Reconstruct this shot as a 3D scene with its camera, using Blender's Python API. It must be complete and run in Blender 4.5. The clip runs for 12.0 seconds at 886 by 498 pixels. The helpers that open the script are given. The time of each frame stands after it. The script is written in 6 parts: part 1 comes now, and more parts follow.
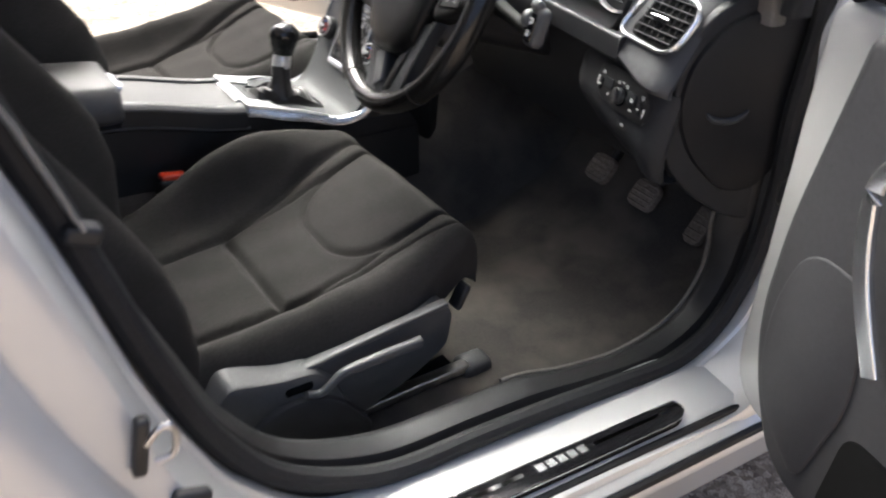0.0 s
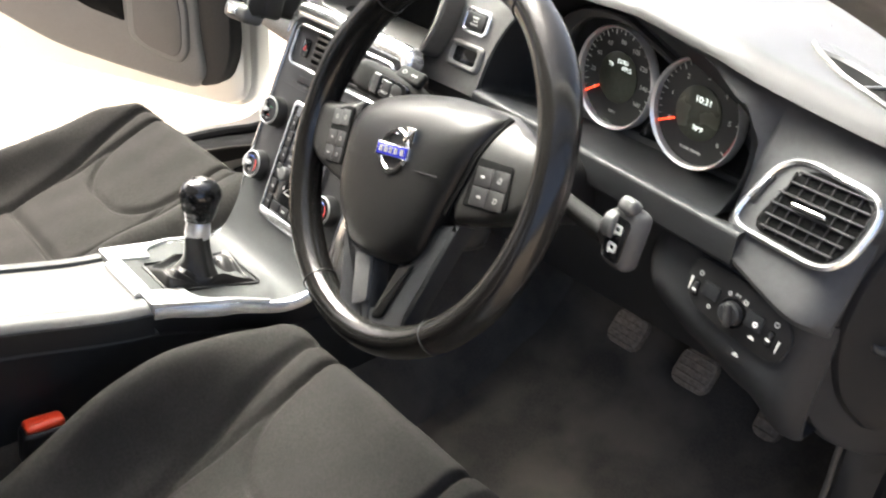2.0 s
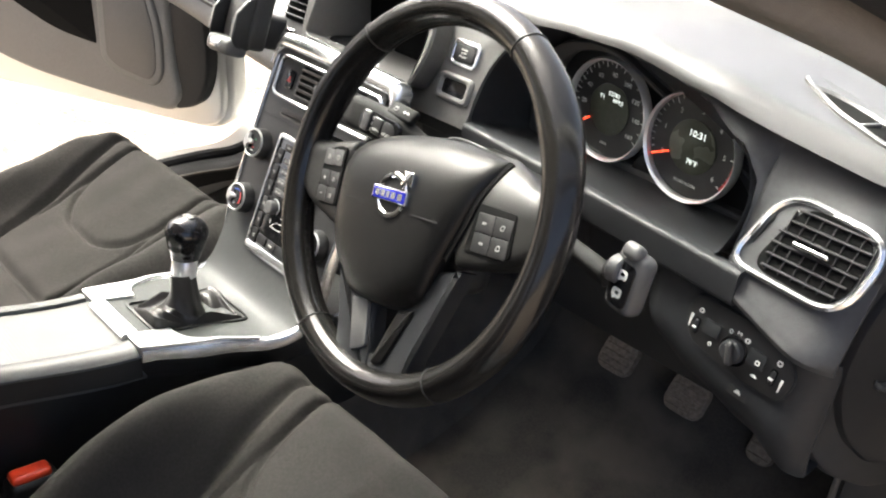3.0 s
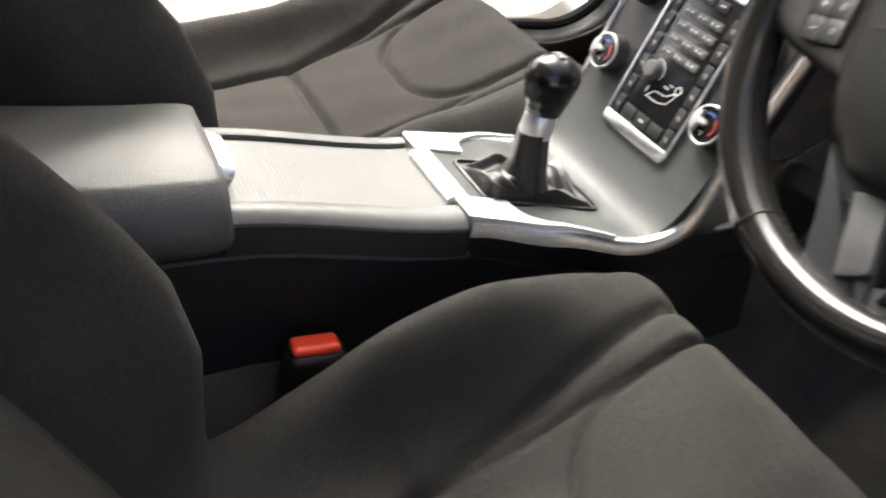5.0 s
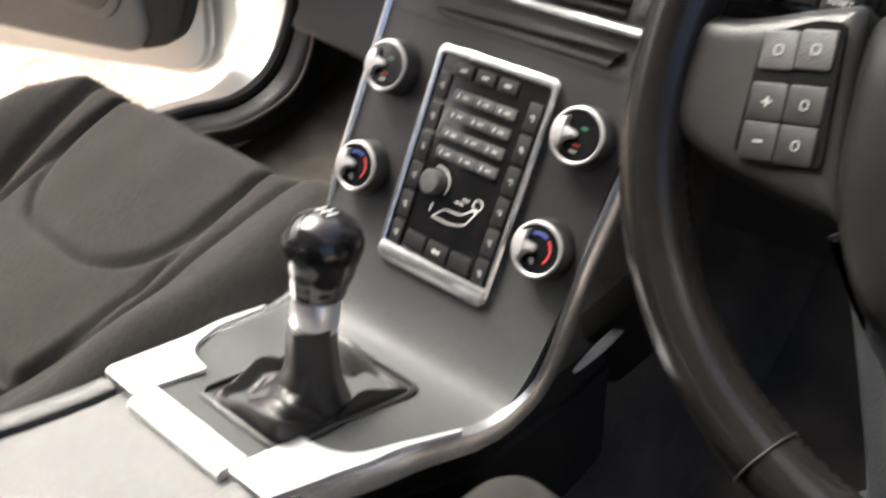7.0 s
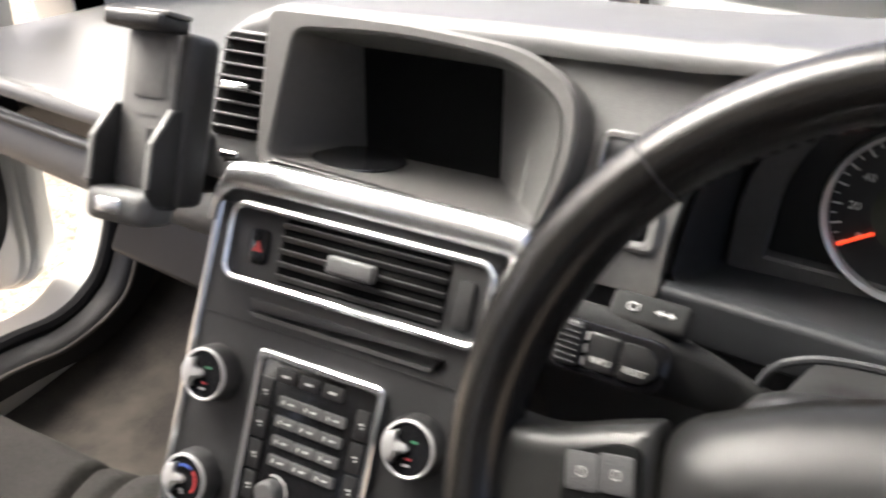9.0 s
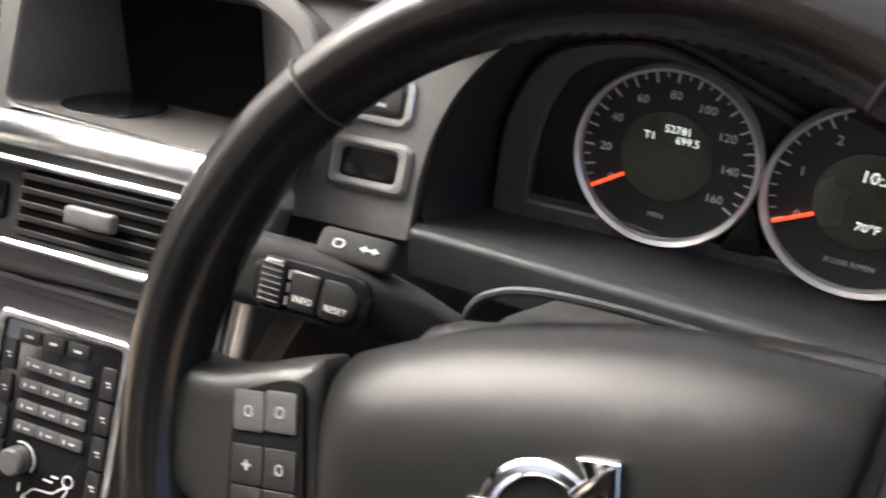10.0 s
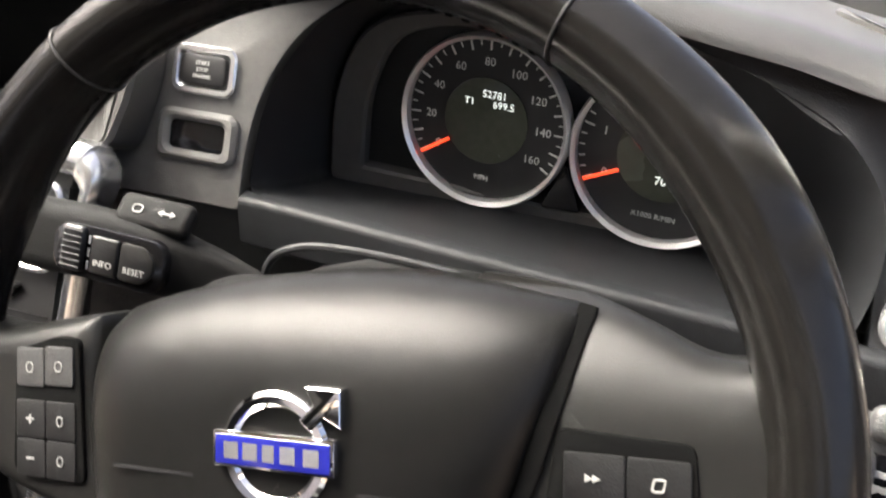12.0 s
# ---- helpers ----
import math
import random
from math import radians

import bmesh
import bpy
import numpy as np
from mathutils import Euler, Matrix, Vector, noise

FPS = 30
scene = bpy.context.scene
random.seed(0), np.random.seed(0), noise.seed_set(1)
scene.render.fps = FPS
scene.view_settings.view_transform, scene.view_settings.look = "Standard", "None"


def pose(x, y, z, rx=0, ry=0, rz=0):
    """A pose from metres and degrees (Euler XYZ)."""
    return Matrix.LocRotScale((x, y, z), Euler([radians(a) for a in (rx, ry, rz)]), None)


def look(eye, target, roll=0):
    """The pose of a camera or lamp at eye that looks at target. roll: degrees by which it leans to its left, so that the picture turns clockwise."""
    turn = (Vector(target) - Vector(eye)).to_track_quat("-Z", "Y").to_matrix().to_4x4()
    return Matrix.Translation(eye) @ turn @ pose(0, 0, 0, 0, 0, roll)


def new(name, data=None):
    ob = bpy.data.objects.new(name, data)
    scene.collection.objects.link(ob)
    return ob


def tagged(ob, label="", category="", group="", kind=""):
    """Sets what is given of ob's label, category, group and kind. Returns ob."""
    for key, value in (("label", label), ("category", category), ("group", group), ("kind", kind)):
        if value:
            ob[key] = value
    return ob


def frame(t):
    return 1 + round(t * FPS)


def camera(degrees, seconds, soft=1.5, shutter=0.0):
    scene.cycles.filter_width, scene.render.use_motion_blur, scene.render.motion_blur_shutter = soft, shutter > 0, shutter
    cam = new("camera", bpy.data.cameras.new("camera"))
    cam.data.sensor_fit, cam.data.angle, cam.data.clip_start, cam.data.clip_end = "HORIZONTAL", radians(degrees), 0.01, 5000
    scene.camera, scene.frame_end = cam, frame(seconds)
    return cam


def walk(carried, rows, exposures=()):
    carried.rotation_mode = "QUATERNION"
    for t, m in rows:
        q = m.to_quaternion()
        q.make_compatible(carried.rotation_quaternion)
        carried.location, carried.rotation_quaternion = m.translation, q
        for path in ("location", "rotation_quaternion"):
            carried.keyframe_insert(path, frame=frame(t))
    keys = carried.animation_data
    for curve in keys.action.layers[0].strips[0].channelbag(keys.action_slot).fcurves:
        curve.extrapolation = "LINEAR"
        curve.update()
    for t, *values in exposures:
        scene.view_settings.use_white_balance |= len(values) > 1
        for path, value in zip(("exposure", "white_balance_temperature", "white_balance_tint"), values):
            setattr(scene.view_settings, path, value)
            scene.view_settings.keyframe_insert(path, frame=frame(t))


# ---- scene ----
cam = camera(54.2, 12.0, 2.0, 0.5)
PATH = [
    (0, (1.42, -0.353, 1.25), (0.045, 0.625, 0.175), 3.1),
    (0.5, (1.31, -0.263, 1.25), (0.004, 0.749, 0.123), -0.7),
    (1, (1.192, -0.203, 1.243), (-0.081, 0.838, 0.104), 0.7),
    (1.5, (1.028, -0.173, 1.248), (-0.21, 0.989, 0.191), 1.8),
    (2, (0.929, -0.157, 1.244), (-0.325, 1.013, 0.216), 3.7),
    (2.5, (0.899, -0.143, 1.257), (-0.343, 1.056, 0.246), 2.6),
    (3, (0.89, -0.158, 1.267), (-0.325, 1.065, 0.253), 3.7),
    (3.5, (0.855, -0.135, 1.259), (-0.506, 0.862, 0.186), 3.5),
    (3.7, (0.835, -0.115, 1.255), (-0.554, 0.778, 0.127), 2.8),
    (5.3, (0.555, -0.154, 1.023), (-0.866, 0.605, -0.161), 5.6),
    (5.5, (0.506, -0.144, 1.009), (-0.872, 0.693, -0.176), 5.7),
    (6, (0.427, -0.105, 0.999), (-0.853, 0.943, -0.125), 5.9),
    (6.5, (0.375, -0.06, 0.982), (-0.747, 1.135, -0.165), 4.9),
    (7, (0.349, -0.03, 1.015), (-0.688, 1.287, -0.076), 3.2),
    (7.2, (0.36, -0.025, 1.002), (-0.693, 1.359, 0.014), 1.5),
    (8.8, (0.295, 0.036, 1.152), (-0.524, 1.595, 0.203), 1.4),
    (9, (0.318, 0.052, 1.139), (-0.519, 1.629, 0.238), 0.7),
    (9.5, (0.361, 0.085, 1.123), (-0.362, 1.728, 0.239), 2.0),
    (10, (0.4, 0.099, 1.119), (-0.204, 1.749, 0.165), 3.1),
    (10.5, (0.427, 0.102, 1.123), (-0.107, 1.78, 0.174), 3.8),
    (11, (0.448, 0.106, 1.126), (-0.028, 1.795, 0.166), 3.5),
    (11.5, (0.461, 0.105, 1.13), (-0.002, 1.797, 0.17), 3.1),
    (12, (0.475, 0.097, 1.123), (0.017, 1.778, 0.14), 3.4),
]
walk(cam, [(t, look(eye, target, roll)) for t, eye, target, roll in PATH], [(0.0, 1.95, 6250, 7), (0.5, 2.62, 6250, 7), (1.0, 2.85, 6450, 6), (1.5, 2.78, 6500, 4), (2.5, 2.48, 6550, 4), (5.5, 2.14, 6550, 6), (6.5, 1.78, 6550, 8), (7.0, 2.02, 6550, 8), (8.8, 1.99, 6500, 8), (10.0, 2.10, 6550, 8), (12.0, 2.14, 6700, 8)])

# ---------------------------------------------------------------- light
world = bpy.data.worlds.new("sky")
scene.world = world
world.use_nodes = True
wn, wl = world.node_tree.nodes, world.node_tree.links
sky = wn.new("ShaderNodeTexSky")
sky.sky_type, sky.sun_disc = "NISHITA", False
sky.sun_elevation, sky.sun_rotation = radians(52), radians(277)
sky.dust_density, sky.air_density, sky.ozone_density = 7.0, 0.4, 0.1
wn["Background"].inputs["Strength"].default_value = 0.15
wl.new(sky.outputs["Color"], wn["Background"].inputs["Color"])
sun = new("sun", bpy.data.lights.new("sun", "SUN"))
sun.data.energy, sun.data.angle, sun.data.color = 2.2, radians(40), (1.0, 0.97, 0.92)
sun.matrix_world = look((-6.4, 0.8, 8.2), (0, 0, 0))

# ---------------------------------------------------------------- materials


def mat(name, base, rough=0.5, metal=0.0, vary=0.25, scale=30.0, bump=0.0, bscale=600.0, coat=0.0, sheen=0.0, voro=False, spec=0.5, tint=None, rvary=0.1):
    """Base colour varied at two scales, roughness varied by a third noise, fine relief as bump."""
    m = bpy.data.materials.new(name)
    m.use_nodes = True
    n, l = m.node_tree.nodes, m.node_tree.links
    p = n["Principled BSDF"]
    tc = n.new("ShaderNodeTexCoord")
    big, fine = n.new("ShaderNodeTexNoise"), n.new("ShaderNodeTexNoise")
    big.inputs["Scale"].default_value, fine.inputs["Scale"].default_value = scale * 0.25, scale * 6
    big.inputs["Detail"].default_value, fine.inputs["Detail"].default_value = 4, 3
    mix = n.new("ShaderNodeMath")
    mix.operation = "MULTIPLY"
    ramp = n.new("ShaderNodeValToRGB")
    lo = [c * (1 - vary) for c in (tint or base)]
    hi = [min(1, c * (1 + vary)) for c in base]
    ramp.color_ramp.elements[0].position, ramp.color_ramp.elements[1].position = 0.12, 0.40
    ramp.color_ramp.elements[0].color, ramp.color_ramp.elements[1].color = (*lo, 1), (*hi, 1)
    for t in (big, fine):
        l.new(tc.outputs["Object"], t.inputs["Vector"])
    l.new(big.outputs["Fac"], mix.inputs[0])
    l.new(fine.outputs["Fac"], mix.inputs[1])
    l.new(mix.outputs[0], ramp.inputs["Fac"])
    l.new(ramp.outputs["Color"], p.inputs["Base Color"])
    rr = n.new("ShaderNodeMapRange")
    rr.inputs["To Min"].default_value, rr.inputs["To Max"].default_value = max(0.02, rough - rvary), min(1, rough + rvary)
    l.new(big.outputs["Fac"], rr.inputs["Value"])
    l.new(rr.outputs["Result"], p.inputs["Roughness"])
    p.inputs["Metallic"].default_value = metal
    p.inputs["Coat Weight"].default_value = coat
    p.inputs["Coat Roughness"].default_value = 0.08
    p.inputs["Sheen Weight"].default_value = sheen
    p.inputs["Specular IOR Level"].default_value = spec
    if bump:
        t = n.new("ShaderNodeTexVoronoi" if voro else "ShaderNodeTexNoise")
        t.inputs["Scale"].default_value = bscale
        b = n.new("ShaderNodeBump")
        b.inputs["Strength"].default_value, b.inputs["Distance"].default_value = bump, 0.0006
        l.new(tc.outputs["Object"], t.inputs["Vector"])
        l.new(t.outputs["Distance" if voro else "Fac"], b.inputs["Height"])
        l.new(b.outputs["Normal"], p.inputs["Normal"])
    return m


def glow(name, colour, strength):
    m = mat(name, colour, 0.5, vary=0.02)
    p = m.node_tree.nodes["Principled BSDF"]
    p.inputs["Emission Color"].default_value, p.inputs["Emission Strength"].default_value = (*colour, 1), strength
    return m


def glass(name, rough=0.0, tint=(1, 1, 1)):
    m = bpy.data.materials.new(name)
    m.use_nodes = True
    p = m.node_tree.nodes["Principled BSDF"]
    p.inputs["Transmission Weight"].default_value, p.inputs["Roughness"].default_value, p.inputs["IOR"].default_value = 1.0, rough, 1.45
    p.inputs["Base Color"].default_value = (*tint, 1)
    return m


M_DASH = mat("soft_charcoal_plastic", (0.055, 0.055, 0.054), 0.32, spec=0.9, bump=0.2, bscale=1100, voro=True, vary=0.05)
M_DASHLOW = mat("hard_charcoal_plastic", (0.018, 0.019, 0.021), 0.5, spec=0.30, bump=0.3, bscale=1100, voro=True, vary=0.1)
M_GREY = mat("grey_trim_plastic", (0.075, 0.075, 0.076), 0.48, bump=0.3, bscale=1000, voro=True, vary=0.1)
M_BLACK = mat("black_plastic", (0.010, 0.010, 0.0105), 0.45, bump=0.2, bscale=1200, voro=True, vary=0.15)
M_GLOSS = mat("gloss_black_plastic", (0.008, 0.008, 0.009), 0.15, vary=0.1, rvary=0.04)
M_RUBBER = mat("black_rubber_seal", (0.014, 0.014, 0.015), 0.62, spec=0.3, bump=0.2, bscale=400, vary=0.2)
M_BOLSTER = mat("black_seat_fabric", (0.0265, 0.0245, 0.0228), 0.95, bump=0.9, bscale=1500, sheen=0.0, spec=0.2, vary=0.25, scale=50)
M_INSERT = mat("charcoal_seat_fabric", (0.0250, 0.0230, 0.0213), 0.95, bump=0.9, bscale=1300, sheen=0.0, spec=0.2, vary=0.25, scale=50)
M_LEATHER = mat("black_leather", (0.0085, 0.0080, 0.0076), 0.19, bump=0.06, bscale=2200, voro=True, vary=0.2, rvary=0.03, coat=0.1, spec=0.32)
M_COVER = mat("grained_black_cover", (0.0078, 0.0077, 0.0075), 0.34, bump=0.14, bscale=2400, spec=0.22, voro=True, vary=0.12)
M_VINYL = mat("grey_vinyl", (0.058, 0.057, 0.055), 0.40, spec=0.45, bump=0.35, bscale=800, voro=True, vary=0.1)
M_CARPET = mat("dark_carpet", (0.060, 0.054, 0.048), 1.0, bump=0.7, bscale=1400, vary=0.14, scale=45, spec=0.15, tint=(0.054, 0.050, 0.046))
cn, cl = M_CARPET.node_tree.nodes, M_CARPET.node_tree.links
c_tc, c_no, c_rp, c_mx = cn.new("ShaderNodeTexCoord"), cn.new("ShaderNodeTexNoise"), cn.new("ShaderNodeValToRGB"), cn.new("ShaderNodeMixRGB")
c_no.inputs["Scale"].default_value, c_no.inputs["Detail"].default_value = 9.0, 8
c_rp.color_ramp.elements[0].position, c_rp.color_ramp.elements[1].position = 0.44, 0.66
c_mx.inputs["Color2"].default_value = (0.100, 0.089, 0.076, 1)
c_old = cn["Principled BSDF"].inputs["Base Color"].links[0].from_socket
cl.new(c_tc.outputs["Object"], c_no.inputs["Vector"])
cl.new(c_no.outputs["Fac"], c_rp.inputs["Fac"])
cl.new(c_rp.outputs["Color"], c_mx.inputs["Fac"])
cl.new(c_old, c_mx.inputs["Color1"])
cl.new(c_mx.outputs["Color"], cn["Principled BSDF"].inputs["Base Color"])
M_SILVER = mat("satin_silver_trim", (0.80, 0.81, 0.82), 0.26, metal=0.95, vary=0.02, rvary=0.02)
M_CHROME = mat("chrome", (0.9, 0.9, 0.9), 0.06, metal=1.0, vary=0.02, rvary=0.03)
M_GRIP = mat("bright_satin_silver", (0.82, 0.82, 0.82), 0.36, metal=0.75, vary=0.02, rvary=0.03)
M_STACK = mat("stack_charcoal_panel", (0.023, 0.023, 0.0235), 0.38, bump=0.15, bscale=1400, voro=True, vary=0.1)
M_SURROUND = mat("dark_grey_console_panel", (0.050, 0.053, 0.052), 0.52, spec=0.35, bump=0.15, bscale=1400, voro=True, vary=0.1)
M_LID = mat("ribbed_grey_lid", (0.100, 0.100, 0.097), 0.42, spec=0.4, bump=0.3, bscale=900, voro=True, vary=0.08)
M_PAINT = mat("silver_car_paint", (0.62, 0.62, 0.60), 0.34, metal=0.30, coat=0.6, vary=0.03, scale=2, rvary=0.03)
M_RED = mat("red_buckle_plastic", (0.75, 0.06, 0.02), 0.35, vary=0.08)
M_REDLIT = glow("red_needle", (0.9, 0.06, 0.02), 0.5)
M_WHITE = mat("white_print", (0.60, 0.60, 0.58), 0.5, vary=0.05)
M_WHITELIT = glow("display_digits", (0.75, 0.8, 0.76), 0.30)
M_LCD = mat("dark_display", (0.038, 0.041, 0.031), 0.25, vary=0.1)
M_BLUE = mat("blue_enamel", (0.012, 0.015, 0.20), 0.2, vary=0.05, coat=0.5)
M_REDPRINT = mat("red_print", (0.40, 0.03, 0.03), 0.5, vary=0.05)
M_BLUEPRINT = mat("blue_print", (0.03, 0.07, 0.28), 0.5, vary=0.05)
M_GREENPRINT = mat("green_print", (0.04, 0.18, 0.09), 0.5, vary=0.05)
M_BELT = mat("grey_seat_belt", (0.30, 0.28, 0.25), 0.75, bump=0.5, bscale=700, vary=0.1)
M_KICK = mat("black_sill_plastic", (0.016, 0.016, 0.0165), 0.42, spec=0.4, bump=0.25, bscale=900, voro=True, vary=0.15)
M_BINDING = mat("grey_carpet_binding", (0.115, 0.105, 0.092), 0.9, bump=0.7, bscale=900, vary=0.2)
M_HEAD = mat("pale_headliner", (0.55, 0.53, 0.49), 0.95, bump=0.4, bscale=900, vary=0.06)
M_STEEL = mat("dull_steel", (0.58, 0.57, 0.56), 0.32, metal=1.0, vary=0.15)
M_PEDAL = mat("worn_pedal_rubber", (0.19, 0.16, 0.13), 0.8, bump=0.6, bscale=300, vary=0.4)
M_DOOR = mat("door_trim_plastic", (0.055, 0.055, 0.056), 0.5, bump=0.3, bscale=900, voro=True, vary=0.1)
# one door trim in two greys: lit passenger side, shaded driver's side
M_DOORLIT = mat("lit_side_door_trim", (0.098, 0.099, 0.100), 0.5, bump=0.3, bscale=900, voro=True, vary=0.1)
M_TRIM = mat("shaded_side_door_trim", (0.041, 0.041, 0.043), 0.55, spec=0.35, bump=0.3, bscale=900, voro=True, vary=0.1)
M_FASCIA = mat("charcoal_fascia", (0.040, 0.041, 0.043), 0.5, spec=0.35, bump=0.3, bscale=1000, voro=True, vary=0.1)
M_FUSE = mat("black_end_plastic", (0.012, 0.012, 0.013), 0.55, spec=0.25, bump=0.25, bscale=1000, voro=True, vary=0.1)
M_BEZEL = mat("grey_cluster_rim", (0.062, 0.060, 0.058), 0.5, bump=0.2, bscale=1100, voro=True, vary=0.1)
M_START = mat("mid_grey_panel_plastic", (0.135, 0.133, 0.128), 0.48, bump=0.3, bscale=1000, voro=True, vary=0.08)
M_CRADLE = mat("mid_grey_plastic", (0.13, 0.127, 0.122), 0.45, bump=0.2, bscale=1200, voro=True, vary=0.08)
M_STALK = mat("matte_black_stalk", (0.012, 0.012, 0.012), 0.75, spec=0.18, bump=0.2, bscale=1200, voro=True, vary=0.1)
M_SPOKE = mat("satin_black_spoke", (0.012, 0.0118, 0.0112), 0.40, spec=0.36, bump=0.12, bscale=2400, voro=True, vary=0.12)
M_KNOB = mat("dull_silver_plastic", (0.42, 0.42, 0.42), 0.42, metal=0.6, vary=0.04, rvary=0.03)
M_MARK = mat("dull_white_print", (0.30, 0.30, 0.29), 0.6, vary=0.05)
M_FLANK = mat("dark_flank_plastic", (0.023, 0.023, 0.024), 0.50, spec=0.36, bump=0.3, bscale=900, voro=True, vary=0.1)
M_GAITER = mat("soft_black_leather", (0.013, 0.012, 0.0115), 0.36, bump=0.25, bscale=1600, voro=True, vary=0.2)
M_PILLAR = mat("warm_grey_pillar_trim", (0.120, 0.110, 0.100), 0.6, bump=0.3, bscale=900, voro=True, vary=0.1)
# near-black for the painted shade inside openings, also for some black parts
M_VOID = mat("black_and_depth_shade", (0.004, 0.004, 0.004), 0.95, spec=0.1, vary=0.1)
M_GLASS = glass("window_glass")

# ---------------------------------------------------------------- mesh helpers


def root(name, label, category, at=(0, 0, 0), group="", kind=""):
    ob = tagged(new(name), label, category, group, kind)
    ob.location = at
    return ob


def part(name, bm, material, parent=None, label="", kind=""):
    """One mesh object from a bmesh in world coordinates, under a thing or a part."""
    bmesh.ops.recalc_face_normals(bm, faces=bm.faces[:])
    for f in bm.faces:
        f.smooth = True
    for e in bm.edges:
        if len(e.link_faces) == 2 and e.calc_face_angle(0) > 0.6:
            e.smooth = False
    me = bpy.data.meshes.new(name)
    bm.to_mesh(me)
    bm.free()
    me.materials.append(material)
    ob = new(name, me)
    if parent:
        ob.parent = parent
        if parent.parent is None:
            ob.matrix_parent_inverse = Matrix.Translation(parent.location).inverted()
    if label:
        ob["label"] = label
    if kind:
        ob["kind"] = kind
    return ob


def axes(o, x, y):
    """A frame with its origin at o, its x along x, its z out of the plane of x and y."""
    x = Vector(x).normalized()
    z = x.cross(Vector(y)).normalized()
    y = z.cross(x)
    return Matrix(((x.x, y.x, z.x, o[0]), (x.y, y.y, z.y, o[1]), (x.z, y.z, z.z, o[2]), (0, 0, 0, 1)))


def shift(m, x=0, y=0, z=0):
    return m @ Matrix.Translation((x, y, z))


def spin(m, deg):
    return m @ Matrix.Rotation(radians(deg), 4, "Z")


def rrect(w, h, r, n=5, skew=0.0):
    out = []
    for cx, cy, a in ((w / 2 - r, h / 2 - r, 0), (-w / 2 + r, h / 2 - r, 90), (-w / 2 + r, -h / 2 + r, 180), (w / 2 - r, -h / 2 + r, 270)):
        for k in range(n + 1):
            b = radians(a + 90 * k / n)
            x, y = cx + r * math.cos(b), cy + r * math.sin(b)
            out.append((x + skew * y, y))
    return out


def rounded(corners, r, n=5):
    """A closed outline with every corner rounded; r: one radius, or one for each corner."""
    out, m = [], len(corners)
    for i in range(m):
        p, a, b = Vector(corners[i]), Vector(corners[i - 1]), Vector(corners[(i + 1) % m])
        q = r[i] if isinstance(r, (list, tuple)) else r
        u, v = (a - p), (b - p)
        q = min(q, u.length * 0.48, v.length * 0.48)
        s, e = p + u.normalized() * q, p + v.normalized() * q
        for k in range(n + 1):
            t = k / n
            out.append(tuple((1 - t) ** 2 * s + 2 * t * (1 - t) * p + t * t * e))
    return out


def circle(r, n=40, ry=None):
    return [(r * math.cos(2 * math.pi * k / n), (ry or r) * math.sin(2 * math.pi * k / n)) for k in range(n)]


def loft(rings, cap=True, closed=True, bm=None):
    bm = bm or bmesh.new()
    vs = [[bm.verts.new(p) for p in ring] for ring in rings]
    n = len(rings[0])
    for a, b in zip(vs, vs[1:]):
        for k in range(n if closed else n - 1):
            bm.faces.new((a[k], a[(k + 1) % n], b[(k + 1) % n], b[k]))
    if cap and closed:
        bm.faces.new(vs[0])
        bm.faces.new(vs[-1])
    return bm


def inset(outline, d):
    """The outline moved inwards by d along its mean normals."""
    out, n = [], len(outline)
    area = sum(outline[i - 1][0] * outline[i][1] - outline[i][0] * outline[i - 1][1] for i in range(n))
    s = 1 if area > 0 else -1
    for i in range(n):
        a, b, c = Vector(outline[i - 1]), Vector(outline[i]), Vector(outline[(i + 1) % n])
        t = (b - a).normalized() + (c - b).normalized()
        t = t.normalized() if t.length > 1e-6 else Vector((1, 0))
        out.append((b.x - s * t.y * d, b.y + s * t.x * d))
    return out


def even(outline, n):
    """The closed outline with n points at even steps."""
    P = np.array(outline + outline[:1])
    run = np.concatenate([[0], np.cumsum(np.hypot(*np.diff(P, axis=0).T))])
    at = np.linspace(0, run[-1], n, endpoint=False)
    return list(zip(np.interp(at, run, P[:, 0]), np.interp(at, run, P[:, 1])))


def slab(outline, m, top, bottom, bevel=0.001, bm=None):
    """An outline in the plane of m, from height bottom to top along m's z, with rounded top edges."""
    steps = ((0, bottom), (0, top - bevel), (0.3 * bevel, top - 0.3 * bevel), (bevel, top))
    return loft([[m @ Vector((*p, z)) for p in (inset(outline, d) if d else outline)] for d, z in steps], bm=bm)


def hoop(outer, inner, m, top, bottom, bevel=0.0008, bm=None):
    """A frame between two outlines of equal count."""
    bm = bm or bmesh.new()
    prof = ((outer, 0, bottom), (outer, 0, top - bevel), (outer, bevel, top), (inner, -bevel, top), (inner, 0, top - bevel), (inner, 0, bottom))
    rings = [[m @ Vector((*p, z)) for p in (inset(o, d) if d else o)] for o, d, z in prof]
    vs = [[bm.verts.new(p) for p in r] for r in rings]
    n = len(outer)
    for a, b in zip(vs, vs[1:] + vs[:1]):
        for k in range(n):
            bm.faces.new((a[k], a[(k + 1) % n], b[(k + 1) % n], b[k]))
    return bm


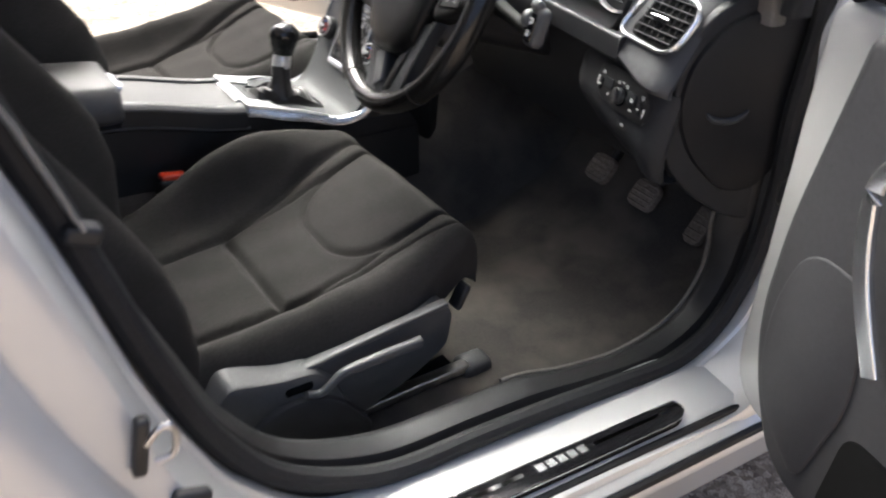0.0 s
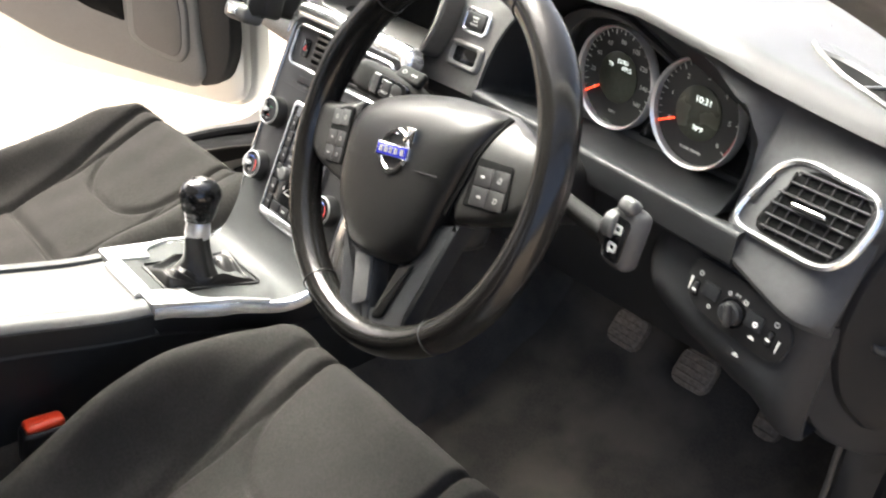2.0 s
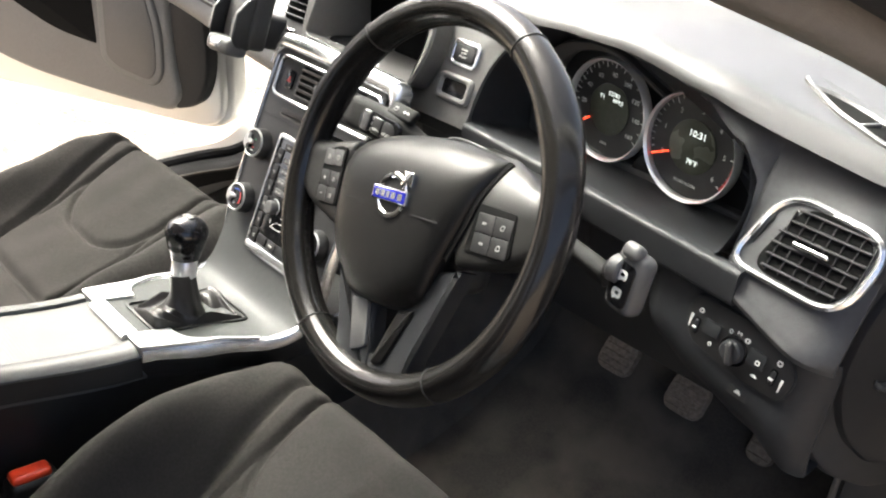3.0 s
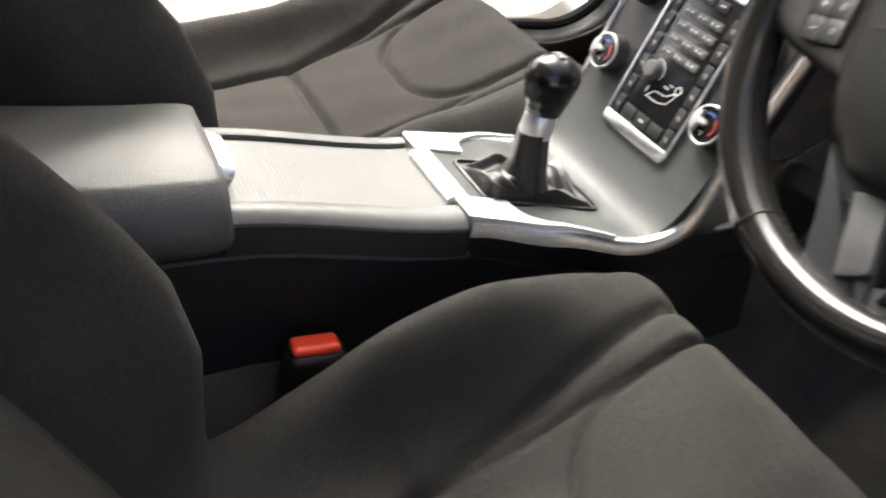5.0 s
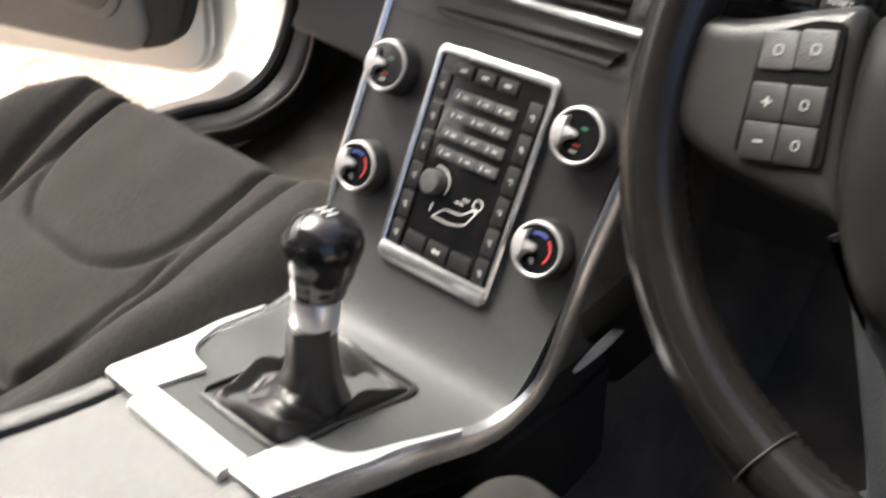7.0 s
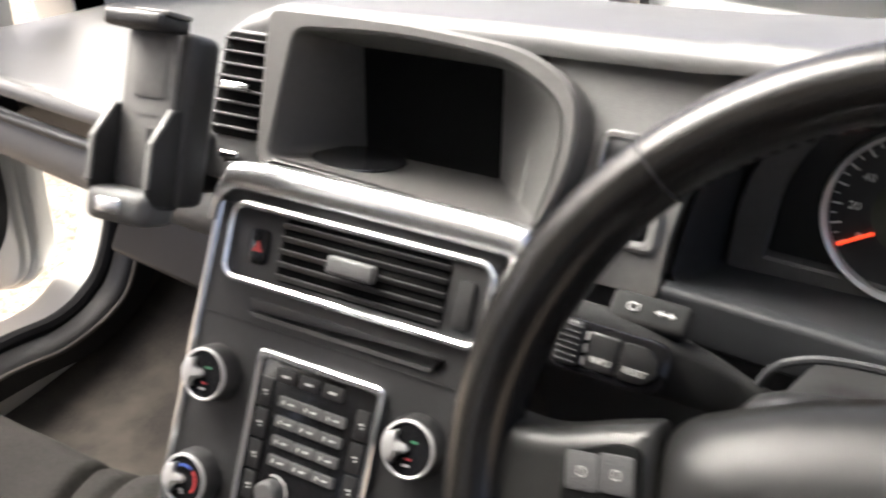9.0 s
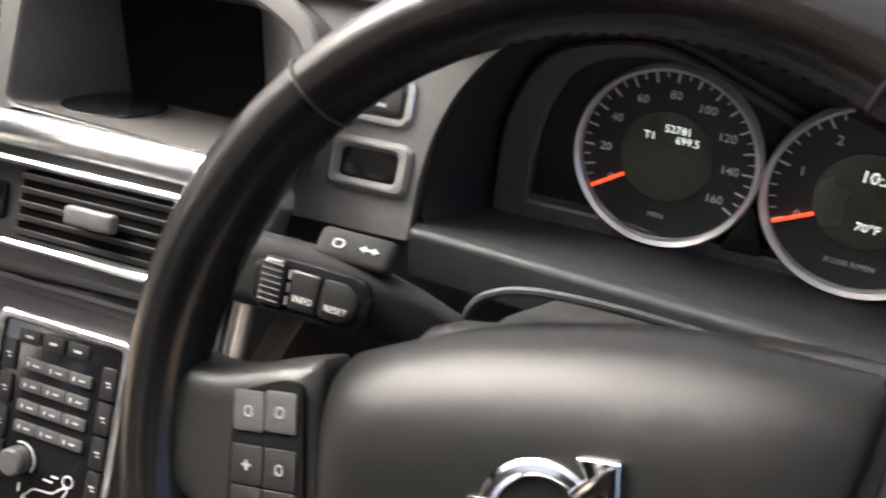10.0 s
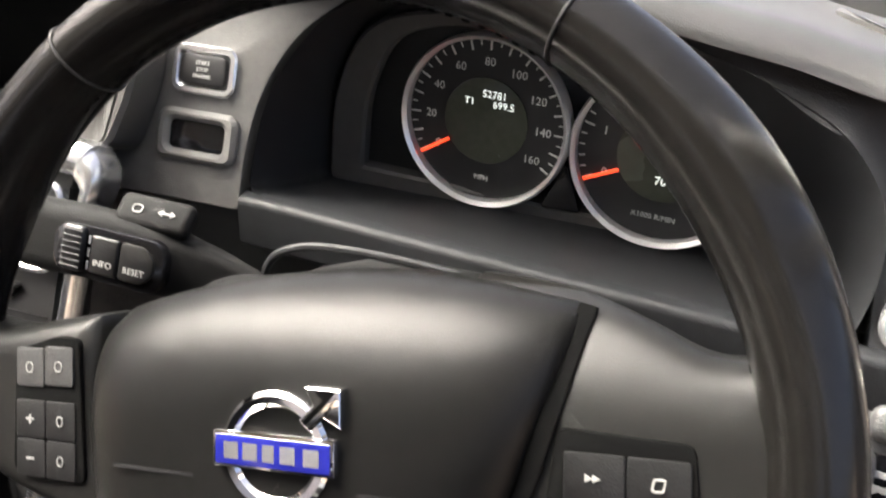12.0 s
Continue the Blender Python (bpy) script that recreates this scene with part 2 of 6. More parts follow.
def rbox(sx, sy, sz, m, bevel=0.004, seg=3, bm=None):
    bm2 = bmesh.new()
    bmesh.ops.create_cube(bm2, size=1, matrix=Matrix.Diagonal((sx, sy, sz, 1)))
    if bevel:
        bmesh.ops.bevel(bm2, geom=bm2.edges[:], offset=min(bevel, 0.45 * min(sx, sy, sz)), segments=seg, affect="EDGES", profile=0.5)
    bmesh.ops.transform(bm2, matrix=m, verts=bm2.verts[:])
    if bm is None:
        return bm2
    me = bpy.data.meshes.new("tmp")
    bm2.to_mesh(me)
    bm2.free()
    bm.from_mesh(me)
    bpy.data.meshes.remove(me)
    return bm


def lathe(profile, m, n=40, bm=None):
    rings = [[m @ Vector((r * math.cos(2 * math.pi * k / n), r * math.sin(2 * math.pi * k / n), z)) for k in range(n)] for r, z in profile]
    return loft(rings, bm=bm)


def smooth_path(pts, n=8, closed=False):
    """Catmull-Rom through points."""
    pts = [Vector(p) for p in pts]
    out, m = [], len(pts)
    for i in range(m if closed else m - 1):
        g = (lambda k: pts[k % m]) if closed else (lambda k: pts[min(max(k, 0), m - 1)])
        a, b, c, d = g(i - 1), g(i), g(i + 1), g(i + 2)
        for k in range(n):
            t = k / n
            out.append(0.5 * ((2 * b) + (c - a) * t + (2 * a - 5 * b + 4 * c - d) * t * t + (3 * b - a - 3 * c + d) * t**3))
    if not closed:
        out.append(pts[-1])
    return out


def sweep(path, section, closed=False, up=(0, 0, 1), bm=None, scales=None):
    """A 2D section carried along a path; section y lies towards up."""
    path, rings, n = [Vector(p) for p in path], [], len(path)
    for i, p in enumerate(path):
        a = path[i - 1] if (i or closed) else p
        b = path[(i + 1) % n] if (i < n - 1 or closed) else p
        t = (b - a).normalized()
        w = Vector(up(i) if callable(up) else up)
        s = t.cross(w).normalized()
        u = s.cross(t)
        k = scales[i] if scales else 1
        rings.append([p + (s * x + u * y) * k for x, y in section])
    if closed:
        rings.append(rings[0])
        bm = loft(rings, cap=False, bm=bm)
        bmesh.ops.remove_doubles(bm, verts=bm.verts[:], dist=1e-6)
        return bm
    return loft(rings, bm=bm)


def sheet(fn, us, vs, thick=0.0, bm=None):
    """A grid surface fn(u, v), given a thickness."""
    bm = bm or bmesh.new()
    g = [[bm.verts.new(fn(u, v)) for v in vs] for u in us]
    for i in range(len(us) - 1):
        for j in range(len(vs) - 1):
            bm.faces.new((g[i][j], g[i + 1][j], g[i + 1][j + 1], g[i][j + 1]))
    if thick:
        bmesh.ops.recalc_face_normals(bm, faces=bm.faces[:])
        bmesh.ops.solidify(bm, geom=bm.faces[:], thickness=thick)
    return bm


def panel(fn, us, vs, back=(0, 0.006, 0)):
    """A closed panel: the grid surface fn(u, v) in front, its copy moved by back behind."""
    bm, off, n, m = bmesh.new(), Vector(back), len(us), len(vs)
    f = [[bm.verts.new(fn(u, v)) for v in vs] for u in us]
    b = [[bm.verts.new(q.co + off) for q in row] for row in f]
    for i in range(n - 1):
        for j in range(m - 1):
            bm.faces.new((f[i][j], f[i + 1][j], f[i + 1][j + 1], f[i][j + 1]))
            bm.faces.new((b[i][j], b[i][j + 1], b[i + 1][j + 1], b[i + 1][j]))
    edge = [(i, 0) for i in range(n)] + [(n - 1, j) for j in range(1, m)] + [(i, m - 1) for i in range(n - 2, -1, -1)] + [(0, j) for j in range(m - 2, 0, -1)]
    for (i, j), (k, l) in zip(edge, edge[1:] + edge[:1]):
        bm.faces.new((f[i][j], f[k][l], b[k][l], b[i][j]))
    return bm


def span(a, b, n):
    return [a + (b - a) * k / n for k in range(n + 1)]


def letters(text, size, m, material, parent, name="lettering", label=""):
    """Raised lettering in the built-in font, centred on m's origin."""
    c = bpy.data.curves.new(name, "FONT")
    c.body, c.size, c.extrude, c.align_x, c.align_y = text, size, 0.00015, "CENTER", "CENTER"
    c.resolution_u = 2
    ob = bpy.data.objects.new(name, c)
    me = bpy.data.meshes.new_from_object(ob)
    bpy.data.objects.remove(ob)
    bpy.data.curves.remove(c)
    bm = bmesh.new()
    bm.from_mesh(me)
    bpy.data.meshes.remove(me)
    bmesh.ops.transform(bm, matrix=m, verts=bm.verts[:])
    return part(name, bm, material, parent, label)


def bars(m, rects, material, parent, name="marking", label=""):
    """Flat printed bars: rects of x, y, width, height."""
    bm = bmesh.new()
    for x, y, w, h in rects:
        rbox(w, h, 0.0006, shift(m, x, y), 0, bm=bm)
    return part(name, bm, material, parent, label)


def lerp(a, b, t):
    return a + (b - a) * t


def curve1(x, pts):
    """Piecewise smooth interpolation through (x, y) pairs."""
    if x <= pts[0][0]:
        return pts[0][1]
    for (a, p), (b, q) in zip(pts, pts[1:]):
        if x <= b:
            t = (x - a) / (b - a)
            return lerp(p, q, t * t * (3 - 2 * t) * 0.6 + t * 0.4)
    return pts[-1][1]

# ---------------------------------------------------------------- ground and distance
M_GROUND = mat("pale_aggregate_paving", (0.43, 0.36, 0.285), 0.9, vary=0.35, scale=40, bump=1.0, bscale=120, tint=(0.26, 0.21, 0.165))
# single pebbles of differing tone
gn, gl_ = M_GROUND.node_tree.nodes, M_GROUND.node_tree.links
g_tc, g_vo, g_rp, g_mx = gn.new("ShaderNodeTexCoord"), gn.new("ShaderNodeTexVoronoi"), gn.new("ShaderNodeValToRGB"), gn.new("ShaderNodeMixRGB")
g_vo.inputs["Scale"].default_value = 85
g_rp.color_ramp.elements[0].color, g_rp.color_ramp.elements[1].color = (0.42, 0.38, 0.35, 1), (1.0, 1.0, 1.0, 1)
g_rp.color_ramp.elements[0].position, g_rp.color_ramp.elements[1].position = 0.15, 0.75
g_mx.blend_type = "MULTIPLY"
g_mx.inputs["Fac"].default_value = 1.0
g_old = gn["Principled BSDF"].inputs["Base Color"].links[0].from_socket
gl_.new(g_tc.outputs["Object"], g_vo.inputs["Vector"])
gl_.new(g_vo.outputs["Color"], g_rp.inputs["Fac"])
gl_.new(g_old, g_mx.inputs["Color1"])
gl_.new(g_rp.outputs["Color"], g_mx.inputs["Color2"])
gl_.new(g_mx.outputs["Color"], gn["Principled BSDF"].inputs["Base Color"])
bm = bmesh.new()
bmesh.ops.create_grid(bm, x_segments=2, y_segments=2, size=400)
tagged(part("ground", bm, M_GROUND), "pale speckled aggregate paving under the car", "ground", kind="structure")
# invented plain walls: they close the distance and limit the low sky light
M_WALL = mat("pale_render", (0.72, 0.70, 0.66), 0.9, vary=0.08, scale=3, bump=0.5, bscale=60)
tagged(part("added_wall_far", rbox(60, 0.3, 1.4, pose(0, 14.0, 0.7), 0.02), M_WALL), "added plain pale wall closing the distance beyond the car", "wall", kind="structure")
tagged(part("added_wall_side", rbox(0.3, 60, 3.0, pose(-9.0, 0, 1.5), 0.02), M_WALL), "added plain pale wall closing the distance beside the car", "wall", kind="structure")

# ---------------------------------------------------------------- car body shell
car = root("car", "silver car with both front doors open, parked on paving", "car", (0, -0.4, 0))


def floor_z(y):
    return curve1(y, [(-1.2, 0.29), (0.45, 0.30), (0.62, 0.315), (0.78, 0.37), (0.95, 0.52), (1.05, 0.68)])


for side in (1, -1):
    bm = sheet(lambda u, v: Vector((side * lerp(0.0, 0.74, u), v, floor_z(v if side > 0 else v - 0.2) + 0.24 * max(0.0, 1 - u / 0.22) ** 0.6 * (u < 0.22) + 0.02 * max(0, (u - 0.90) / 0.10) ** 2 + 0.004 * noise.noise((u * 9, v * 9, side)))), span(0, 1, 40), span(-1.2, 1.05 if side > 0 else 1.25, 70), 0.02)
    part("carpet", bm, M_CARPET, car, "worn dark grey carpet with brownish dirt")


def sill_z(y):
    return 0.398 + 0.07 * (0.48 - y)


for side in (1, -1):
    sec = [(0.725, -0.10), (0.735, -0.005), (0.755, 0.006), (0.80, 0.004), (0.872, -0.001), (0.884, -0.010), (0.888, -0.018), (0.902, -0.022), (0.912, -0.032), (0.914, -0.046), (0.920, -0.054), (0.921, -0.062), (0.912, -0.070), (0.890, -0.16), (0.80, -0.20), (0.725, -0.2)]
    bm = loft([[Vector((side * x, y, sill_z(y) + z)) for x, z in sec] for y in span(-1.2, 0.72 if side > 0 else 0.98, 12)])
    part("sill", bm, M_PAINT, car, "silver painted door sill")
    part("sill_seam", sweep([(side * 0.887, y, sill_z(y) - 0.012) for y in span(-1.2, 0.72, 12)], circle(0.006, 8)), M_RUBBER, car, "black rubber strip along the sill edge")
    part("sill_seam", sweep([(side * 0.915, y, sill_z(y) - 0.041) for y in span(-1.2, 0.72, 12)], circle(0.0075, 8)), M_RUBBER, car, "dark lower edge of the sill")
    # inner kick trim, seal and painted flange round the door opening
    ahead = 0.0 if side > 0 else 0.27
    def opening(x, line, front):
        """A smooth line round the door opening from (y, z) pairs, on the plane of x."""
        pts = [(side * x, y + (ahead if y > 0.3 else 0), z) for y, z in line]
        return smooth_path(pts if side > 0 else pts[:-1] + [(side * x, *front)], 8)
    rim = opening(0.715, ((-0.46, 1.38), (-0.36, 1.15), (-0.29, 0.95), (-0.235, 0.80), (-0.19, 0.69), (-0.14, 0.58), (-0.07, 0.50), (0.05, 0.452), (0.20, 0.442), (0.295, 0.436), (0.384, 0.412), (0.503, 0.398), (0.61, 0.424), (0.655, 0.484), (0.662, 0.537), (0.655, 0.60), (0.665, 0.75), (0.70, 0.98)), (0.96, 0.83))
    lip = opening(0.782, ((-0.455, 1.385), (-0.356, 1.155), (-0.280, 0.94), (-0.240, 0.81), (-0.210, 0.715), (-0.168, 0.61), (-0.097, 0.515), (0.03, 0.448), (0.18, 0.436), (0.30, 0.426), (0.41, 0.414), (0.545, 0.404), (0.625, 0.438), (0.672, 0.51), (0.690, 0.585), (0.690, 0.69), (0.680, 0.80), (0.688, 0.985)), (0.95, 0.83))
    edge = opening(0.786, ((-0.47, 1.38), (-0.37, 1.15), (-0.293, 0.937), (-0.263, 0.84), (-0.228, 0.716), (-0.182, 0.604), (-0.145, 0.544), (-0.062, 0.464), (0.043, 0.434), (0.127, 0.426), (0.32, 0.411), (0.45, 0.397), (0.554, 0.390), (0.62, 0.418), (0.668, 0.455), (0.69, 0.51), (0.703, 0.59), (0.703, 0.70), (0.692, 0.79), (0.675, 0.905), (0.70, 0.99)), (0.965, 0.83))
    mid = Vector((side * 0.75, 0.22 + ahead * 0.5, 0.80))
    rings = []
    for a, b in zip(rim, lip):
        n = ((a + b) / 2 - mid) * Vector((0, 1, 1))
        n.normalize()
        rings.append([a + n * 0.05, a, a.lerp(b, 0.08) - n * 0.006, a.lerp(b, 0.28) - n * 0.010, a.lerp(b, 0.62) - n * 0.007, a.lerp(b, 0.70) + n * 0.004, a.lerp(b, 0.78) + n * 0.002, b, b + n * 0.05])
    part("kick_trim", loft(rings), M_KICK, car, "black plastic sill trim round the door opening")
    part("door_seal", sweep(lip, circle(0.0145, 10), up=lambda i: (side, 0, 0)), M_RUBBER, car, "black rubber door seal")
    part("carpet_edge", sweep([p + Vector((-side * 0.003, 0, 0)) for p in rim if p.y > 0.26 and p.z < 0.66], circle(0.0038, 8), up=lambda i: (side, 0, 0)), M_BINDING, car, "pale bound edge of the carpet")
    rings = []
    for p in edge:
        n = (p - mid) * Vector((0, 1, 1))
        n.normalize()
        o = Vector((side, 0, 0))
        rings.append([p, p + o * 0.016 + n * 0.001, p + o * 0.020 + n * 0.007, p + o * 0.098 + n * 0.010, p + o * 0.112 + n * 0.016, p + o * 0.118 + n * 0.030, p + o * 0.118 + n * 0.07, p + n * 0.07])
    part("opening_flange", loft(rings), M_PAINT, car, "silver painted edge of the door opening")
    # hinge pillar
    sec = [(0.765, 0.86), (0.785, 0.725), (0.83, 0.715), (0.90, 0.725), (0.915, 0.76), (0.92, 1.06), (0.765, 1.06)]
    lean = lambda z: 0.10 * max(0.0, (z - 0.75)) + 0.9 * max(0.0, z - 0.98)
    bm = loft([[Vector((side * (x - 0.12 * max(0, z - 1.0)), y + ahead + lean(z) * (1 if y < 0.9 else 0.5), z)) for x, y in sec] for z in span(0.36, 1.06, 14)])
    part("hinge_pillar", bm, M_PAINT, car, "silver painted hinge pillar")
    part("kick_panel", rbox(0.03, 0.52, 0.55, pose(side * 0.745, 1.02 if side > 0 else 1.20, 0.56), 0.01), M_CARPET, car, "dark carpeted footwell side")
    # windscreen pillar
    part("windscreen_pillar", sweep(smooth_path([(side * 0.79, 0.80, 1.0), (side * 0.72, 0.45, 1.22), (side * 0.62, 0.05, 1.40), (side * 0.58, -0.5, 1.44), (side * 0.58, -1.3, 1.42)], 6), rrect(0.09, 0.07, 0.025), up=(0, 0, 1)), M_PAINT, car)
    path = smooth_path([(side * 0.748, 0.622 + ahead, 0.915), (side * 0.748, 0.618 + ahead, 0.950), (side * 0.746, 0.583 + ahead * 0.8, 1.004), (side * 0.746, 0.505 + ahead * 0.7, 1.056), (side * 0.745, 0.42 + ahead * 0.6, 1.097), (side * 0.743, 0.30 + ahead * 0.4, 1.146), (side * 0.738, 0.18 + ahead * 0.2, 1.190), (side * 0.700, 0.02, 1.250), (side * 0.640, -0.16, 1.315), (side * 0.600, -0.40, 1.370)], 6)
    part("pillar_lining", sweep(path, rrect(0.034, 0.030, 0.009), up=(0, 0.4, 0.9)), M_PILLAR, car, "warm grey lining of the windscreen pillar")
    part("pillar_seal", sweep([p + Vector((side * 0.034, 0, 0.020)) for p in path], rrect(0.030, 0.040, 0.012), up=(0, 0.4, 0.9)), M_RUBBER, car, "black seal along the windscreen pillar")
    # centre pillar, with its lower foot
    path = smooth_path([(side * 0.86, -0.15, 0.40), (side * 0.87, -0.30, 0.55), (side * 0.87, -0.40, 0.75), (side * 0.85, -0.47, 1.0), (side * 0.72, -0.52, 1.25), (side * 0.60, -0.56, 1.42)], 6)
    part("centre_pillar", sweep(path, rrect(0.20, 0.15, 0.04), up=lambda i: (side, 0, 0)), M_PAINT, car, "silver painted centre pillar")
    # rear door, closed
    bm = sheet(lambda u, v: Vector((side * (0.93 - 0.02 * (v - 0.6) ** 2 * 4 - 0.25 * max(0, v - 0.98)), u, v)), span(-1.5, -0.42, 10), span(0.32, 1.02, 10), 0.05)
    part("rear_door", bm, M_PAINT, car, "silver painted rear door")
bm = sheet(lambda u, v: Vector((u, v, 1.435 - 0.10 * (u / 0.62) ** 2 * 0.6 - 0.04 * (max(0, v + 0.1) / 0.3))), span(-0.62, 0.62, 16), span(-1.9, 0.10, 14), 0.05)
part("roof", bm, M_PAINT, car)
bm = sheet(lambda u, v: Vector((u, v, 1.37 - 0.10 * (u / 0.60) ** 2 * 0.6 - 0.04 * (max(0, v + 0.1) / 0.3))), span(-0.58, 0.58, 16), span(-1.85, 0.06, 14), 0.012)
part("headliner", bm, M_HEAD, car, "pale fabric headliner")
bm = sheet(lambda u, v: Vector((u, lerp(0.10, 1.28, v) - 0.10 * (u / 0.7) ** 2 * v, lerp(1.385, 0.885, v))), span(-0.70, 0.70, 14), span(0, 1, 8), 0.005)
g = part("windscreen", bm, M_GLASS, car, "clear windscreen")
g.visible_shadow = False
part("bulkhead", rbox(1.6, 0.04, 0.75, pose(0, 1.30, 0.60), 0.01), M_BLACK, car)
bm = sheet(lambda u, v: Vector((u, lerp(1.16, 2.2, v), 0.885 - 0.14 * v * v - 0.06 * (u / 0.8) ** 2)), span(-0.85, 0.85, 12), span(0, 1, 8), 0.02)
part("bonnet", bm, M_PAINT, car, "silver painted bonnet")
part("rear_bench", rbox(1.25, 0.5, 0.22, pose(0, -1.25, 0.45), 0.06), M_BOLSTER, car, "black fabric rear bench")
part("rear_bench_back", rbox(1.25, 0.16, 0.65, pose(0, -1.60, 0.80, -20), 0.06), M_BOLSTER, car, "black fabric rear bench back")
part("parcel_panel", rbox(1.5, 0.05, 0.9, pose(0, -1.85, 0.55), 0.01), M_BLACK, car)

# ---------------------------------------------------------------- seats


def seg_dist(X, Y, pts):
    """Distance of grid points from a polyline in plan."""
    best = np.full(X.shape, 9.0)
    for (ax, ay), (bx, by) in zip(pts, pts[1:]):
        dx, dy = bx - ax, by - ay
        t = np.clip(((X - ax) * dx + (Y - ay) * dy) / (dx * dx + dy * dy), 0, 1)
        best = np.minimum(best, np.hypot(X - ax - t * dx, Y - ay - t * dy))
    return best


def grid_parts(P, masks, thick=None):
    """Splits a grid of places P[i, j] into meshes by face masks."""
    out = []
    for mask in masks:
        bm, vs = bmesh.new(), {}
        for i, j in zip(*np.nonzero(mask)):
            f = []
            for a, b in ((i, j), (i + 1, j), (i + 1, j + 1), (i, j + 1)):
                if (a, b) not in vs:
                    vs[a, b] = bm.verts.new(P[a, b])
                f.append(vs[a, b])
            bm.faces.new(f)
        out.append(bm)
    return out


def fold(a, half, r):
    """Arc-length to place and drop round an edge of radius r."""
    s, m = np.sign(a), np.abs(a)
    ang = np.clip((m - (half - r)) / r, 0, math.pi / 2)
    beyond = np.maximum(m - (half - r) - r * math.pi / 2, 0)
    pos = np.where(m < half - r, m, half - r + r * np.sin(ang))
    return s * pos, r * (1 - np.cos(ang)) + beyond


def car_seat(cx, yo, side, label, dz=0.0, recline=24, back=0.160, bulge=1.22):
    """side: +1 where the outer flank lies towards +x."""
    seat = root("front_seat", label, "seat", (cx, yo - 0.2, 0.33), "front seats")
    # cushion
    a = np.linspace(-0.36, 0.36, 230)
    b = np.linspace(-0.30, 0.48, 240)
    A, Bv = np.meshgrid(a, b, indexing="ij")
    V, dropv = fold(Bv - 0.05, 0.290, 0.045)
    V = V + 0.05
    taper = 1 - 0.05 * np.clip((V - 0.12) / 0.2, 0, 1) ** 2.2
    U, dropu = fold(A, 0.243, 0.040)
    U = U * (taper + 0.03 * np.exp(-(((V - 0.09) / 0.10) ** 2)))
    U = np.where(U * side > 0, U * (1 - 0.19 * np.clip((V - 0.13) / 0.21, 0, 1) ** 1.7), U)
    zc = np.interp(V, [-0.24, -0.05, 0.05, 0.17, 0.25, 0.31, 0.34], [0.470, 0.475, 0.484, 0.516, 0.554, 0.578, 0.583])
    fade = np.interp(V, [-0.22, -0.05, 0.08, 0.17, 0.25, 0.32], [1.0, 1.0, 1.0, 0.85, 0.6, 0.28])
    s = np.clip((V - 0.11) / 0.21, 0, 1)
    inner_fade = (0.90 + bulge * np.exp(-(((V - 0.11) / 0.11) ** 2))) * (1 - 0.58 * s * s * (3 - 2 * s))
    inner_fade = inner_fade * np.interp(V, [-0.22, -0.08, 0.02, 0.10], [0.58, 0.68, 0.92, 1.0])
    if bulge > 1:
        arch = np.interp(V, span(-0.24, 0.36, 60), np.polyval(np.polyfit([-0.22, -0.15, -0.10, -0.05, 0.0, 0.05, 0.10, 0.15, 0.20, 0.25, 0.30, 0.35], [0.502, 0.506, 0.514, 0.531, 0.557, 0.588, 0.611, 0.618, 0.612, 0.600, 0.590, 0.585], 6), span(-0.24, 0.36, 60)))
        inner_fade = np.maximum(0.1, (arch - zc) / 0.060)
    fade = np.where(U * side < 0, inner_fade, fade)
    lift = 0.060 * np.exp(-(((np.abs(U) - 0.198) / 0.045) ** 2)) * fade
    crown = 0.006 * np.cos(np.clip(U / 0.12, -1.57, 1.57))
    Z = zc + lift + crown - np.minimum(np.minimum(dropu, 0.09) + np.minimum(dropv, 0.12), 0.12)
    left = [(-0.105, -0.24), (-0.112, 0.045), (-0.165, 0.325)]
    right = [(-x, y) for x, y in left]
    cross = [(-0.112, 0.045), (0.112, 0.045)]
    panel = rounded([(-0.122, 0.36), (-0.110, 0.205), (-0.058, 0.158), (0.058, 0.158), (0.110, 0.205), (0.122, 0.36)], 0.035)[6:-6]
    panel = [(-0.122, 0.36)] + panel + [(0.122, 0.36)]
    g = np.zeros_like(Z)
    for pts, d, w in ((left, 0.012, 0.008), (right, 0.012, 0.008), (cross, 0.010, 0.007), (panel, 0.0075, 0.0055)):
        g = np.maximum(g, d * np.exp(-((seg_dist(U, V, pts) / w) ** 2)))
    inner = np.abs(U) < np.interp(V, [-0.24, 0.045, 0.325], [0.105, 0.112, 0.165])
    Z = Z - g * (dropv < 0.03)
    for sd in (-1, 1):
        g2 = 0.006 * np.exp(-((seg_dist(U, V, [(0.112 * sd, 0.06), (0.122 * sd, 0.345)]) / 0.005) ** 2))
        Z = Z - g2 * (dropv < 0.03)
    Z = Z + 0.0012 * np.sin(U * 61 + V * 23) * np.cos(V * 47 - U * 19)
    P = np.stack([cx + U, yo + V, Z + dz], -1)
    fi = inner[:-1, :-1] & (V[:-1, :-1] > -0.3)
    bms = grid_parts(P, [~fi, fi])
    part("cushion_bolster", bms[0], M_BOLSTER, seat, "black fabric side bolsters")
    part("cushion_insert", bms[1], M_INSERT, seat, "charcoal fabric centre with stitched seams")
    # backrest
    base, tilt = Vector((cx, yo - back, 0.47 + dz)), radians(recline)
    up, out = Vector((0, -math.sin(tilt), math.cos(tilt))), Vector((0, math.cos(tilt), math.sin(tilt)))
    a = np.linspace(-0.36, 0.36, 110)
    w = np.linspace(-0.12, 0.72, 90)
    A, W = np.meshgrid(a, w, indexing="ij")
    half = np.interp(W, [-0.12, 0.1, 0.35, 0.55, 0.66], [0.225, 0.25, 0.25, 0.225, 0.19])
    U, dropu = fold(A, 0.25, 0.05)
    U = U * half / 0.25
